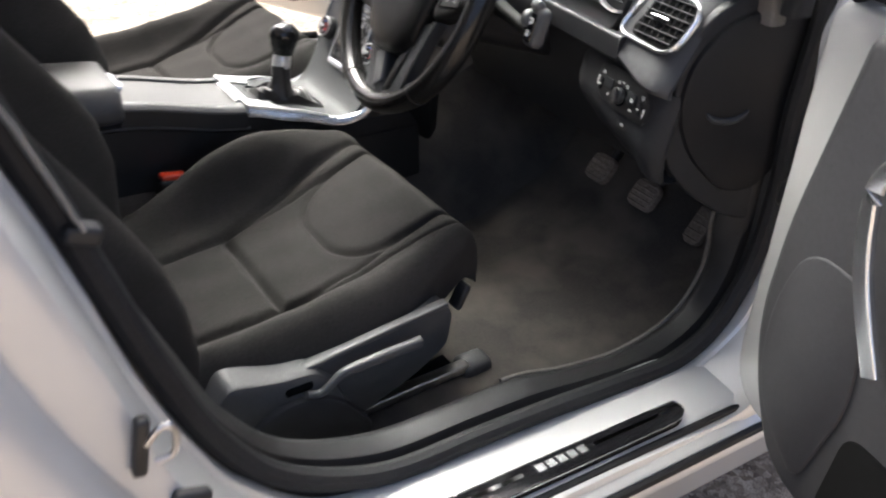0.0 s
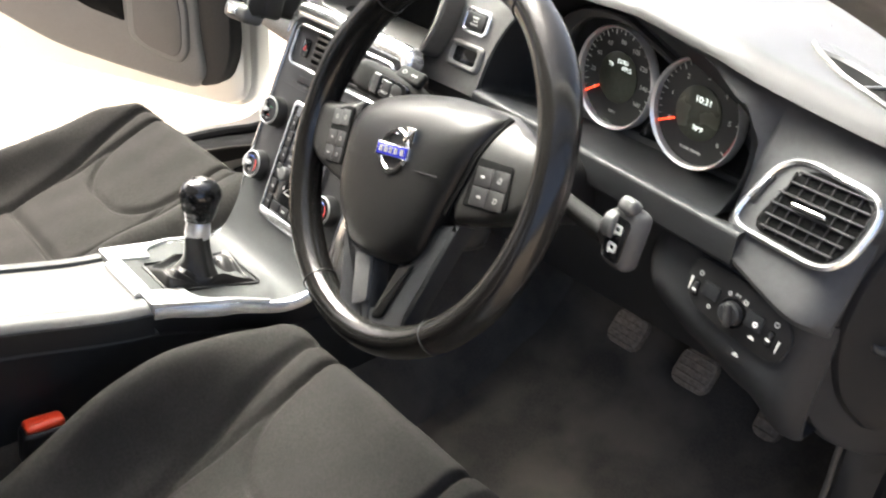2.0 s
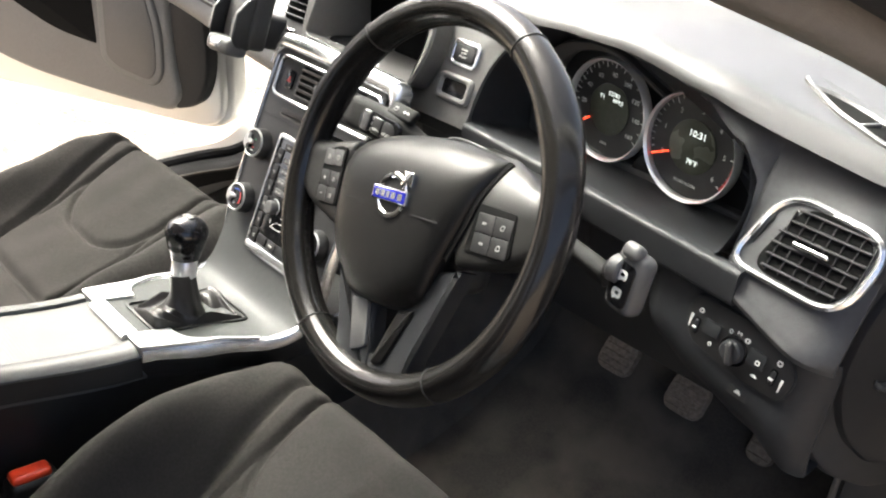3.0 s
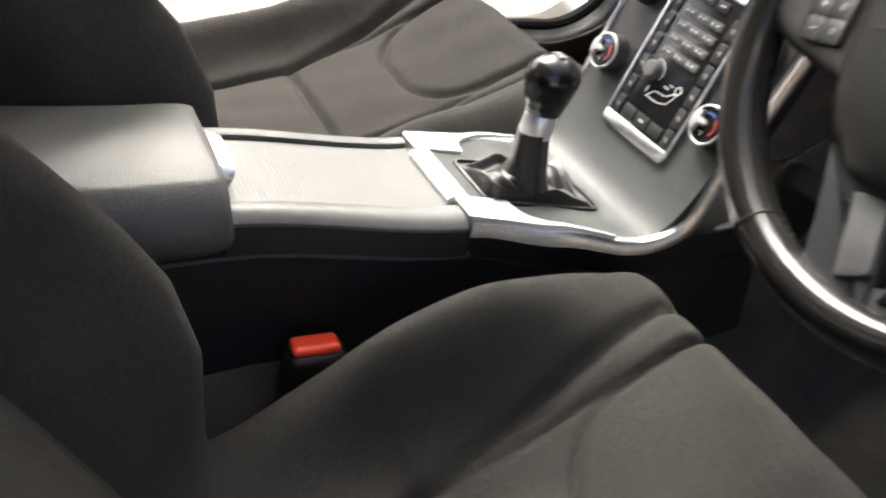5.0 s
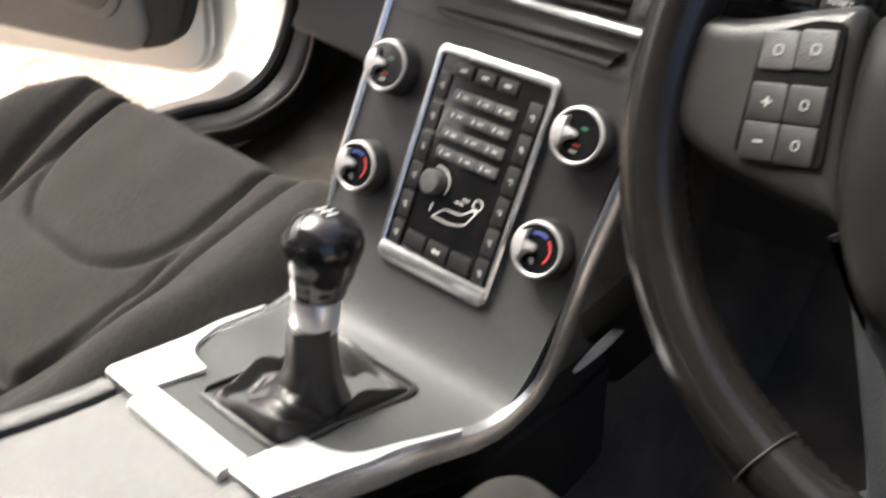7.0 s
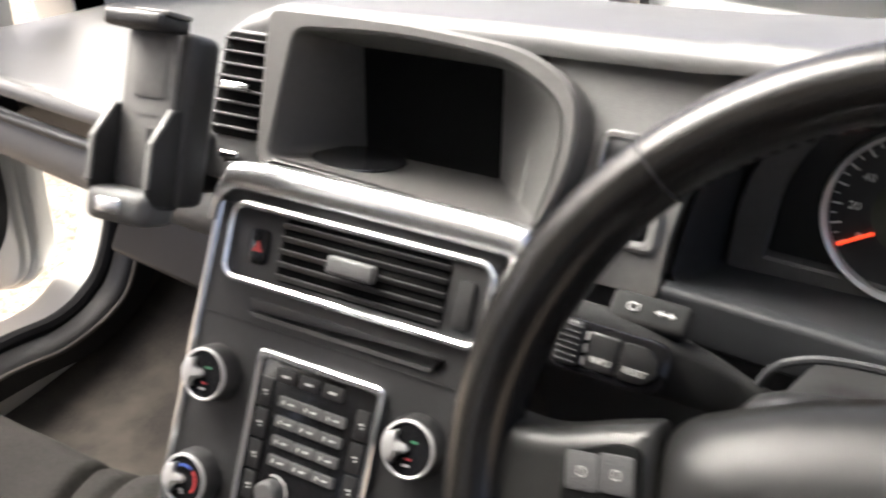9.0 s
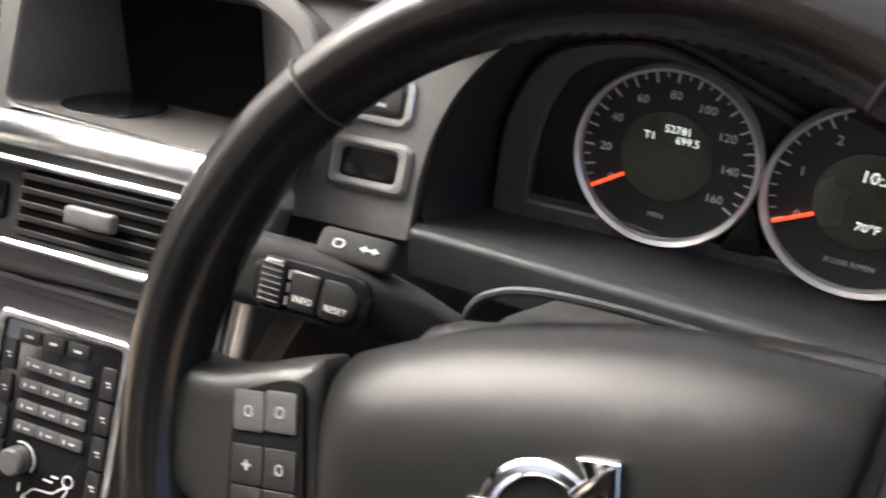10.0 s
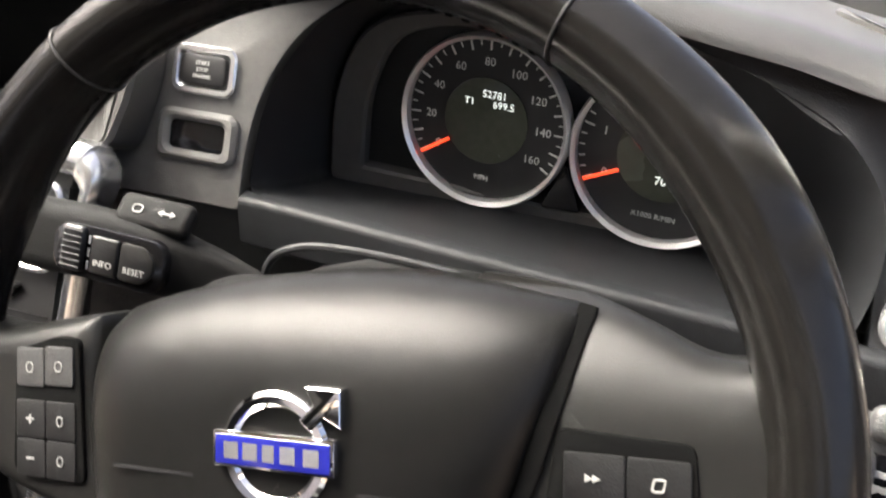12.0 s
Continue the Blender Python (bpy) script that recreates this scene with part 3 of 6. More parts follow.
    _, dropw = fold(W - 0.26, 0.36, 0.06)
    wpos = np.minimum(W, 0.62 + 0 * W)
    D = 0.045 + np.where(U * side > 0, 0.060 if bulge > 1 else 0.100, 0.100) * np.exp(-(((np.abs(U) - 0.20) / 0.050) ** 2)) * np.interp(W, [-0.12, 0.0, 0.04, 0.107, 0.177, 0.23, 0.30, 0.45, 0.62], [0.25, 0.35, 0.5, 0.85, 1.0, 0.97, 0.85, 0.55, 0.1]) - np.minimum(dropu, 0.16) - np.minimum(dropw, 0.1) * (W > 0.26)
    seam = seg_dist(U, W, [(-0.125, -0.12), (-0.13, 0.35), (-0.09, 0.56)])
    seam = np.minimum(seam, seg_dist(U, W, [(0.125, -0.12), (0.13, 0.35), (0.09, 0.56)]))
    D = D - 0.010 * np.exp(-((seam / 0.008) ** 2))
    P = np.array(base)[None, None] + U[..., None] * np.array([1, 0, 0]) + wpos[..., None] * np.array(up) + D[..., None] * np.array(out)
    mid = (np.abs(U) < 0.128)[:-1, :-1]
    bms = grid_parts(P, [~mid, mid])
    part("backrest_bolster", bms[0], M_BOLSTER, seat, "black fabric backrest bolsters")
    part("backrest_insert", bms[1], M_INSERT, seat, "charcoal fabric backrest centre")
    m = Matrix.Translation(base) @ Matrix.Rotation(tilt, 4, "X")
    part("backrest_shell", rbox(0.46, 0.09, 0.66, m @ Matrix.Translation((0, -0.055, 0.27)), 0.035), M_BLACK, seat, "black plastic backrest shell")
    part("headrest", rbox(0.26, 0.09, 0.17, m @ Matrix.Translation((0, 0.0, 0.74)), 0.045, 4), M_BOLSTER, seat, "black fabric headrest")
    # base pan and flank trim
    part("base_pan", rbox(0.40, 0.44, 0.10, pose(cx, yo + 0.03, 0.41 + dz, 6), 0.02), M_BLACK, seat)
    xo = cx + side * 0.246
    prof = rounded([(-0.06, 0.470), (0.0, 0.492), (0.120, 0.505), (0.236, 0.517), (0.251, 0.498), (0.246, 0.440), (0.19, 0.405), (0.11, 0.372), (0.0, 0.352), (-0.08, 0.360)], [0.02, 0.02, 0.03, 0.010, 0.012, 0.02, 0.02, 0.02, 0.02, 0.02])
    m = axes((xo - side * 0.02, yo, dz), (0, side, 0), (0, 0, 1))
    part("flank_trim", slab([(side * p, q) for p, q in prof], m, 0.030, -0.01, 0.008), M_DOOR, seat, "dark grey plastic seat flank trim")
    prof = rounded([(-0.128, 0.482), (-0.096, 0.519), (-0.03, 0.500), (0.022, 0.496), (0.050, 0.470), (0.062, 0.440), (0.10, 0.365), (0.05, 0.338), (-0.03, 0.375), (-0.09, 0.42)], [0.012, 0.012, 0.03, 0.012, 0.02, 0.02, 0.02, 0.02, 0.03, 0.03])
    part("hinge_cover", slab([(side * p, q) for p, q in prof], m, 0.045, 0.0, 0.012), M_DOOR, seat, "dark grey backrest hinge cover")
    prof = rounded([(-0.092, 0.428), (-0.052, 0.456), (-0.009, 0.467), (0.036, 0.453), (0.064, 0.427), (0.114, 0.360), (0.055, 0.329), (-0.02, 0.366)], 0.03)
    part("recliner_disc", slab([(side * p, q) for p, q in prof], m, 0.056, 0.03, 0.008), M_FLANK, seat, "black lower panel of the hinge cover")
    slot = rrect(0.040, 0.013, 0.005, 4)
    # slot not cut: a black plate paints its inner shade
    part("lever_slot", slab([(side * (p - 0.004), q + 0.478) for p, q in slot], m, 0.0462, 0.03, 0.0005), M_VOID, seat, "slot of the height lever, its shade a flat black plate")
    path = smooth_path([(xo + side * 0.034, yo + p, q + dz) for p, q in ((0.002, 0.472), (0.022, 0.466), (0.040, 0.476), (0.058, 0.486), (0.10, 0.489), (0.178, 0.490))], 5)
    part("height_lever", sweep(path, rrect(0.013, 0.017, 0.005), up=(0, 0, 1), scales=[lerp(0.55, 1.0, k / (len(path) - 1)) for k in range(len(path))]), M_GREY, seat, "grey seat height lever")
    path = [(xo + side * 0.006, yo + p, q + dz) for p, q in ((0.0, 0.492), (0.12, 0.506), (0.236, 0.518))]
    part("flank_rib", sweep(smooth_path(path, 5), rrect(0.016, 0.008, 0.003), up=(0, 0, 1)), M_DOOR, seat, "grey edge of the flank trim")
    part("front_tab", rbox(0.026, 0.012, 0.044, pose(xo - side * 0.040, yo + 0.296, 0.482 + dz, -25), 0.005), M_FLANK, seat, "grey pull tab under the cushion")
    for q in (-1, 1):
        xr = cx + q * 0.222
        xr -= 0.016 * side if q == side else 0
        part("seat_rail", rbox(0.022, 0.58, 0.016, pose(xr, yo + 0.03, 0.328, 1), 0.004), M_STEEL, seat, "bare steel seat rail")
        part("rail_channel", rbox(0.040, 0.56, 0.012, pose(xr - 0.02 * side, yo + 0.02, 0.326, 1), 0.003), M_GLOSS, seat, "black rail channel")
        part("rail_cap", rbox(0.046, 0.060, 0.036, pose(xr - 0.006 * side, yo + 0.335, 0.322), 0.014), M_DOOR, seat, "dark plastic rail end cap")
    return seat


SEAT_X = 0.352
car_seat(SEAT_X, 0.0, 1, "charcoal and black fabric driver's seat with stitched panel")
car_seat(-SEAT_X + 0.006, 0.115, -1, "charcoal and black fabric passenger seat, slid forward", 0.045, 31, 0.175, 0.1)

# seat belt buckle beside the console
bk = root("belt_buckle", "black belt buckle with a red release button", "buckle", (0.105, 0.02, 0.35))
part("stalk", rbox(0.022, 0.03, 0.14, pose(0.097, 0.004, 0.455, -8), 0.006), M_BLACK, bk)
part("housing", rbox(0.030, 0.055, 0.05, pose(0.094, 0.016, 0.515, -8), 0.008), M_BLACK, bk)
part("release_button", rbox(0.022, 0.044, 0.012, pose(0.094, 0.018, 0.542, -8), 0.006), M_RED, bk, "red release button")

# ---------------------------------------------------------------- centre console
CX = 0.004
con = root("centre_console", "grey centre console with ribbed lid and satin silver trim", "console", (CX, 0.1, 0.30))


def top_z(y):
    return curve1(y, [(-0.30, 0.700), (-0.05, 0.670), (0.17, 0.632), (0.25, 0.612), (0.33, 0.590), (0.37, 0.590)])


def mid_x(y):
    """The console's centre line, which leans a little towards the stack."""
    return CX - curve1(y, [(-0.04, 0.014), (0.17, 0.002), (0.33, 0.0)])


def half_w(y):
    return curve1(y, [(-0.4, 0.072), (-0.05, 0.072), (0.17, 0.0780), (0.27, 0.097), (0.36, 0.112), (0.45, 0.118)])


# body: sides down to the floor
ys = span(-0.45, 0.50, 30)
bm = loft([[Vector((mid_x(y) + s * (half_w(y) - 0.006 + e), y, z)) for s, e, z in ((-1, 0.018, 0.29), (-1, 0.008, 0.45), (-1, 0.0, top_z(y) - 0.048), (-1, -0.004, top_z(y) - 0.046), (-1, -0.006, top_z(y) - 0.014), (1, -0.006, top_z(y) - 0.014), (1, -0.004, top_z(y) - 0.046), (1, 0.0, top_z(y) - 0.048), (1, 0.008, 0.45), (1, 0.018, 0.29))] for y in ys])
part("console_body", bm, M_BLACK, con, "black plastic console sides")
# sliding lid with side borders
bm = loft([[Vector((mid_x(y) + x, y, top_z(y) + z)) for x, z in ((-0.060, -0.014), (-0.060, -0.004), (0.052, -0.004), (0.052, -0.014))] for y in span(-0.06, 0.168, 12)])
part("sliding_lid", bm, M_LID, con, "ribbed grey sliding lid")
bm = bmesh.new()
for k in range(52):
    y = -0.05 + k * 0.0041
    rbox(0.10, 0.0020, 0.0005, pose(mid_x(y) - 0.004, y, top_z(y) - 0.0040, -7.5), 0, bm=bm)
part("lid_ribs", bm, M_LID, con, kind="stuff")
for s, x0, x1 in ((-1, -0.063, -0.083), (1, 0.053, 0.081)):
    taper = lambda y: x1 - s * 0.008 * min(1, max(0, (0.164 - y) / 0.21)) * (s > 0)
    rings = []
    for y in span(-0.055, 0.164, 12):
        e = taper(y)
        sec = ((x0, -0.016), (x0, 0.0), (x0 + s * 0.004, 0.002), (e - s * 0.010, 0.0015), (e - s * 0.004, -0.0015), (e, -0.007), (e, -0.010), (e - s * 0.006, -0.016))
        rings.append([Vector((mid_x(y) + x, y, top_z(y) + z)) for x, z in sec])
    part("lid_border", loft(rings), M_LID, con, "grey border of the console lid")
    # face below the border: grey plastic whose shade is painted black
    rings = []
    for y in span(-0.045, 0.164, 14):
        e = taper(y)
        sec = ((e - s * 0.006, -0.0105), (e - s * 0.0005, -0.0105), (e + s * 0.0015, -0.036), (e - s * 0.006, -0.037))
        rings.append([Vector((mid_x(y) + x, y, top_z(y) + z)) for x, z in sec])
    part("lid_skirt", loft(rings), M_BLACK, con, "skirt under the lid border, its shade put in as black")
bm = loft([[Vector((mid_x(y) + s * (half_w(y) + 0.001), y, top_z(y) + z)) for s, z in ((-1, -0.042), (-1, -0.038), (1, -0.038), (1, -0.042))] for y in span(-0.2, 0.17, 10)])
part("side_seam", bm, M_GREY, con)
# armrest
sec = [(x, z - 0.35 * x * x / 0.09) for x, z in rrect(0.180, 0.056, 0.026, 8)]
rings = []
for y, e in [(y, 0.0) for y in span(-0.42, -0.062, 10)] + [(-0.050, 0.006), (-0.042, 0.016), (-0.037, 0.032), (-0.034, 0.060)]:
    rings.append([Vector((mid_x(y) + x * (1 - e * 1.6), y - abs(x) * 0.05 * (y > -0.06), top_z(y) + 0.020 + z * (1 - e * 3))) for x, z in sec])
part("armrest", loft(rings), M_VINYL, con, "grey vinyl armrest")
part("armrest_latch", slab(rrect(0.066, 0.022, 0.009), axes((mid_x(0) + 0.000, -0.036, top_z(-0.04) + 0.012), (1, -0.02, -0.02), (0, 0.45, 0.9)), 0.004, -0.01, 0.003), M_SILVER, con, "satin silver armrest latch")
# gear surround


def on_top(x, y, up=0.0):
    return Vector((mid_x(y) + x, y, top_z(y) + up))


# rear cross bar and side limbs of the silver trim, swept up into the stack
M_STK = axes((CX + 0.001, 0.392, 0.640), (1, 0, 0), (0, 0.118, 0.262))


def stk(x, s, up=0.0):
    return M_STK @ Vector((x, s, up))


for s in (-1, 1):
    path = [on_top(s * half_w(y), y, -0.006) for y in span(0.168, 0.34, 9)]
    path += smooth_path([on_top(s * 0.111, 0.345, -0.006), on_top(s * 0.116, 0.385, 0.012), stk(s * 0.119, 0.035, -0.004)], 5)[1:]
    path += [stk(s * lerp(0.119, 0.1145 if s < 0 else 0.131, t), lerp(0.05, 0.262, t), -0.004) for t in span(0, 1, 8)]
    n = len(path)
    rings = []
    for i, p in enumerate(path):
        t = ((path[min(i + 1, n - 1)]) - (path[max(i - 1, 0)])).normalized()
        nrm = Vector((1, 0, 0)).cross(t).normalized()
        f = i / (n - 1)
        hgt = lerp(0.011, 0.007, min(1, f * 3.5))
        wid = lerp(0.015, 0.006, min(1, f * 1.8))
        o = Vector((s, 0, 0))
        rings.append([p + o * a + nrm * b for a, b in ((-wid, -0.004), (-wid, 0.005), (-wid * 0.6, 0.0075), (0.0, 0.006), (0.003, 0.001), (0.0035, -hgt), (-0.002, -hgt))])
    part("silver_trim", loft(rings), M_SILVER, con, "satin silver edge trim")
bm = loft([[on_top(x, y, z) for y, z in ((0.160, -0.010), (0.160, 0.001), (0.164, 0.004), (0.180, 0.003), (0.184, -0.002), (0.184, -0.010))] for x in span(-0.044, 0.044, 8)])
part("silver_trim", bm, M_GRIP, con, "satin silver cross bar")
for s in (-1, 1):
    o = rounded([(s * 0.046, 0.166), (s * 0.079, 0.166), (s * 0.0915, 0.256), (s * 0.1015, 0.312), (s * 0.0990, 0.312), (s * 0.0860, 0.254), (s * 0.077, 0.232), (s * 0.063, 0.222), (s * 0.046, 0.220)], [0.003, 0.004, 0.03, 0.001, 0.001, 0.05, 0.014, 0.014, 0.003])
    bm = loft([[on_top(x, y, z) for x, y in o] for z in (-0.012, 0.0030, 0.0045)])
    part("silver_corner", bm, M_GRIP, con, "satin silver corner plate")
# charcoal surround from the boot up into the stack face
us = span(-1, 1, 16)


def surround(u, v):
    if v < 0.36:
        y = lerp(0.182, 0.345, v / 0.36)
        return on_top(u * (half_w(y) - 0.006), y, 0.0)
    a, b = on_top(0, 0.345, 0.0), stk(0, 0.05, 0.0)
    t = (v - 0.36) / 0.64
    c = on_top(0, 0.375, 0.004)
    q = (1 - t) ** 2 * a + 2 * t * (1 - t) * c + t * t * b
    return Vector((CX + u * lerp(0.106, 0.114, t), q.y, q.z))


part("surround", sheet(surround, us, span(0, 1, 30), -0.010), M_SURROUND, con, "charcoal surround sweeping up to the stack")
# knee pad below the stack with its bright inlay
m_k = axes((0.116, 0.484, 0.572), (0.52, -0.20, 0.83), (-0.606, -0.645, 0.462))
part("knee_pad", slab(rounded([(-0.075, -0.050), (0.095, -0.030), (0.10, 0.020), (-0.06, 0.016)], 0.02), m_k, -0.001, -0.03, 0.006), M_STALK, con, "black knee pad")
path = smooth_path([(0.129, 0.412, 0.600), (0.129, 0.440, 0.601), (0.129, 0.468, 0.602), (0.129, 0.500, 0.603)], 5)
part("bright_inlay", sweep(path, rrect(0.009, 0.005, 0.002), up=(0, 0, 1), scales=[0.35 + 0.65 * math.sin(math.pi * k / (len(path) - 1)) for k in range(len(path))]), M_GRIP, con, "slim satin silver inlay")
# gear gaiter
gl = root("gear_lever", "black leather gear lever with a silver collar", "gear lever", on_top(0.0, 0.265, 0.0))
o = rounded([(-0.031, 0.198), (0.050, 0.198), (0.050, 0.330), (-0.040, 0.330)], 0.010)
oi = rounded([(-0.028, 0.201), (0.047, 0.201), (0.047, 0.327), (-0.037, 0.327)], 0.009)
bm = loft([[on_top(x, y, z) for x, y in q] for q, z in ((o, -0.004), (o, 0.0025), (oi, 0.0035), (oi, -0.016))], cap=False)
part("gaiter_frame", bm, M_BLACK, gl, "black frame round the gaiter")
kb = Vector((CX + 0.016, 0.258, 0.0))
rings = []
for t in span(0, 1, 48):
    ring = []
    k = curve1(t, [(0, 0.0), (0.10, 0.04), (0.24, 0.22), (0.46, 0.66), (0.62, 0.90), (0.8, 1.0), (1, 1.0)])
    rise = curve1(t, [(0, 0.0), (0.07, 0.010), (0.16, 0.017), (0.30, 0.018), (0.46, 0.013), (0.62, 0.020), (1, 0.0)])
    for x, y in even(oi, 120):
        p0 = on_top(x, y, -0.010)
        ang = math.atan2(y - 0.262, x - 0.008)
        r1 = lerp(0.0235, 0.0150, min(1, max(0, (t - 0.45) / 0.55))) + 0.0012 * math.cos(ang * 5 + 0.6)
        q = p0.lerp(Vector((kb.x + r1 * math.cos(ang), kb.y + r1 * math.sin(ang), p0.z)), k)
        q.z = lerp(p0.z + rise, 0.676, max(0.0, (t - 0.62) / 0.38) ** 1.1) if t > 0.62 else p0.z + rise
        # slack leather: pouches that bulge over the frame, with sharp valleys between them
        slack = math.sin(math.pi * min(1, t / 0.62)) if t < 0.62 else 0.0
        wave = sum(h * math.exp(-(((ang - a + math.pi) % (2 * math.pi) - math.pi) / w) ** 2) for a, w, h in ((-1.15, 0.42, 0.012), (-0.35, 0.28, -0.010), (0.45, 0.40, 0.007), (1.35, 0.30, -0.007), (2.05, 0.35, 0.009), (2.75, 0.25, -0.010), (-2.75, 0.28, 0.006), (-2.05, 0.30, -0.011)))
        q.z += slack * (wave + 0.003 * math.sin(t * 26 + ang * 2))
        ring.append(q)
    rings.append(ring)
part("gaiter", loft(rings), M_GAITER, gl, "creased black leather gaiter")
lean = Matrix.Translation((CX + 0.016, 0.258, 0.659)) @ Matrix.Rotation(radians(-10), 4, "X")
part("collar", lathe([(0.013, 0.010), (0.0155, 0.012), (0.0160, 0.020), (0.0150, 0.034), (0.0135, 0.036)], lean, 32), M_GRIP, gl, "satin silver collar")
prof = [(0.0125, 0.034)] + [(curve1(t, [(0, 0.0162), (0.12, 0.0180), (0.3, 0.0205), (0.6, 0.0240), (0.8, 0.0232)]) * (1 if t < 0.66 else math.sqrt(max(0.002, 1 - ((t - 0.66) / 0.345) ** 2))), 0.0355 + 0.056 * t) for t in span(0, 1, 22)]
part("knob", lathe(prof, lean @ Matrix.Diagonal((1.0, 1.12, 1, 1)), 40), M_GLOSS, gl, "glossy black gear knob")
bm = lathe([(0.0222, 0.0735), (0.0236, 0.0742), (0.0222, 0.0750)], lean @ Matrix.Diagonal((1.0, 1.12, 1, 1)), 40)
part("knob_ring", bm, M_LEATHER, gl)
cap = lean @ Matrix.Translation((0, 0, 0.0915))
bars(cap, [(-0.005, 0, 0.0008, 0.010), (0, 0, 0.0008, 0.010), (0.005, 0, 0.0008, 0.010), (0, 0, 0.011, 0.0008)], M_WHITE, gl, "shift_pattern", "pale shift pattern on the knob")

# ---------------------------------------------------------------- centre stack
st = root("centre_stack", "charcoal floating centre stack with silver edges", "centre stack", (CX, 0.45, 0.60))
half_s = lambda s: curve1(s, [(0.03, 0.113), (0.288, 0.118)])
bm = loft([[stk(x * half_s(s), s, z) for x, z in ((-1, -0.030), (-1, 0.0), (1, 0.0), (1, -0.030))] for s in span(0.035, 0.288, 12)])
part("panel", bm, M_STACK, st, "charcoal stack panel")
part("panel_joint", rbox(0.226, 0.0012, 0.001, shift(M_STK, 0, 0.178, 0.0004), 0), M_BLACK, st)
# keypad bezel
pad = shift(M_STK, 0.003, 0.080, 0)
part("keypad_bezel", hoop(rrect(0.108, 0.170, 0.006), rrect(0.098, 0.158, 0.004), pad, 0.006, -0.002, 0.0015), M_SILVER, st, "satin silver keypad bezel")
part("keypad_chin", slab(rrect(0.104, 0.014, 0.004), shift(pad, 0, -0.079), 0.0065, 0.0, 0.0015), M_SILVER, st, "satin silver keypad chin")
kp = part("keypad", slab(rrect(0.097, 0.157, 0.004), pad, 0.003, -0.002, 0.0006), M_GLOSS, st, "glossy black keypad face")
for r in range(4):
    for c in range(3):
        m = shift(pad, -0.019 + c * 0.019, 0.052 - r * 0.0145, 0.003)
        k = part("key", slab(rrect(0.0184, 0.0078, 0.0012, 3), m, 0.0022, 0, 0.0006), M_GREY, kp)
        bars(shift(m, 0, 0, 0.0022), [(-0.0045, 0, 0.0012, 0.0028), (0.002, 0, 0.0048, 0.0011)], M_WHITE, k)
for sx in (-1, 1):
    for r in range(6):
        m = shift(pad, sx * 0.041, 0.055 - r * 0.0235, 0.003)
        k = part("side_key", slab(rrect(0.011, 0.021, 0.0015, 3), m, 0.0018, 0, 0.0006), M_BLACK, kp)
        bars(shift(m, 0, 0, 0.0018), [(0, 0.001, 0.0036, 0.0010), (0.001, -0.0015, 0.0024, 0.0009)], M_WHITE, k)
for c in range(3):
    m = shift(pad, -0.022 + c * 0.022, -0.063, 0.003)
    k = part("lower_key", slab(rrect(0.020, 0.013, 0.0015, 3), m, 0.002, 0, 0.0006), M_BLACK, kp)
    if c == 1:
        bars(shift(m, 0, 0, 0.002), [(-0.002, 0, 0.003, 0.0025), (0.002, 0, 0.003, 0.0025)], M_WHITE, k)
for x in (-0.026, -0.006, 0.014):
    m = shift(pad, x, 0.070, 0.003)
    k = part("upper_key", slab(rrect(0.017, 0.010, 0.0015, 3), m, 0.0018, 0, 0.0006), M_BLACK, kp)
    bars(shift(m, 0, 0, 0.0018), [(0, 0, 0.006, 0.0014)], M_WHITE, k)
part("nav_knob", lathe([(0.0095, 0.0), (0.0095, 0.009), (0.008, 0.011), (0.004, 0.0112)], shift(pad, -0.020, -0.014, 0.003), 32), M_GREY, kp, "small grey rotary selector")
part("selector_arc", slab([(0.0125 * math.cos(a), 0.0125 * math.sin(a)) for a in span(-0.6, 1.9, 12)] + [(0.0112 * math.cos(a), 0.0112 * math.sin(a)) for a in span(1.9, -0.6, 12)], shift(pad, -0.020, -0.014, 0.003), 0.0006, 0, 0.0001), M_WHITE, kp)
# pictogram of a seat: a lying, outlined figure-of-seat shape
seat_o = rounded([(-0.020, -0.008), (-0.010, 0.002), (0.006, 0.003), (0.014, 0.010), (0.019, 0.009), (0.012, -0.004), (0.000, -0.008)], 0.003)
part("seat_pictogram", hoop(seat_o, inset(seat_o, 0.0011), shift(pad, 0.004, -0.032, 0.003), 0.0006, 0, 0.0001), M_WHITE, kp, "white outlined seat symbol")
part("air_symbol", hoop(circle(0.0045, 16), circle(0.0034, 16), shift(pad, 0.021, -0.018, 0.003), 0.0006, 0, 0.0001), M_WHITE, kp)
bars(shift(pad, 0.006, -0.019, 0.003), [(0.004, 0.001, 0.006, 0.0013), (-0.001, -0.003, 0.008, 0.0013), (-0.024, -0.014, 0.0013, 0.006)], M_WHITE, kp)
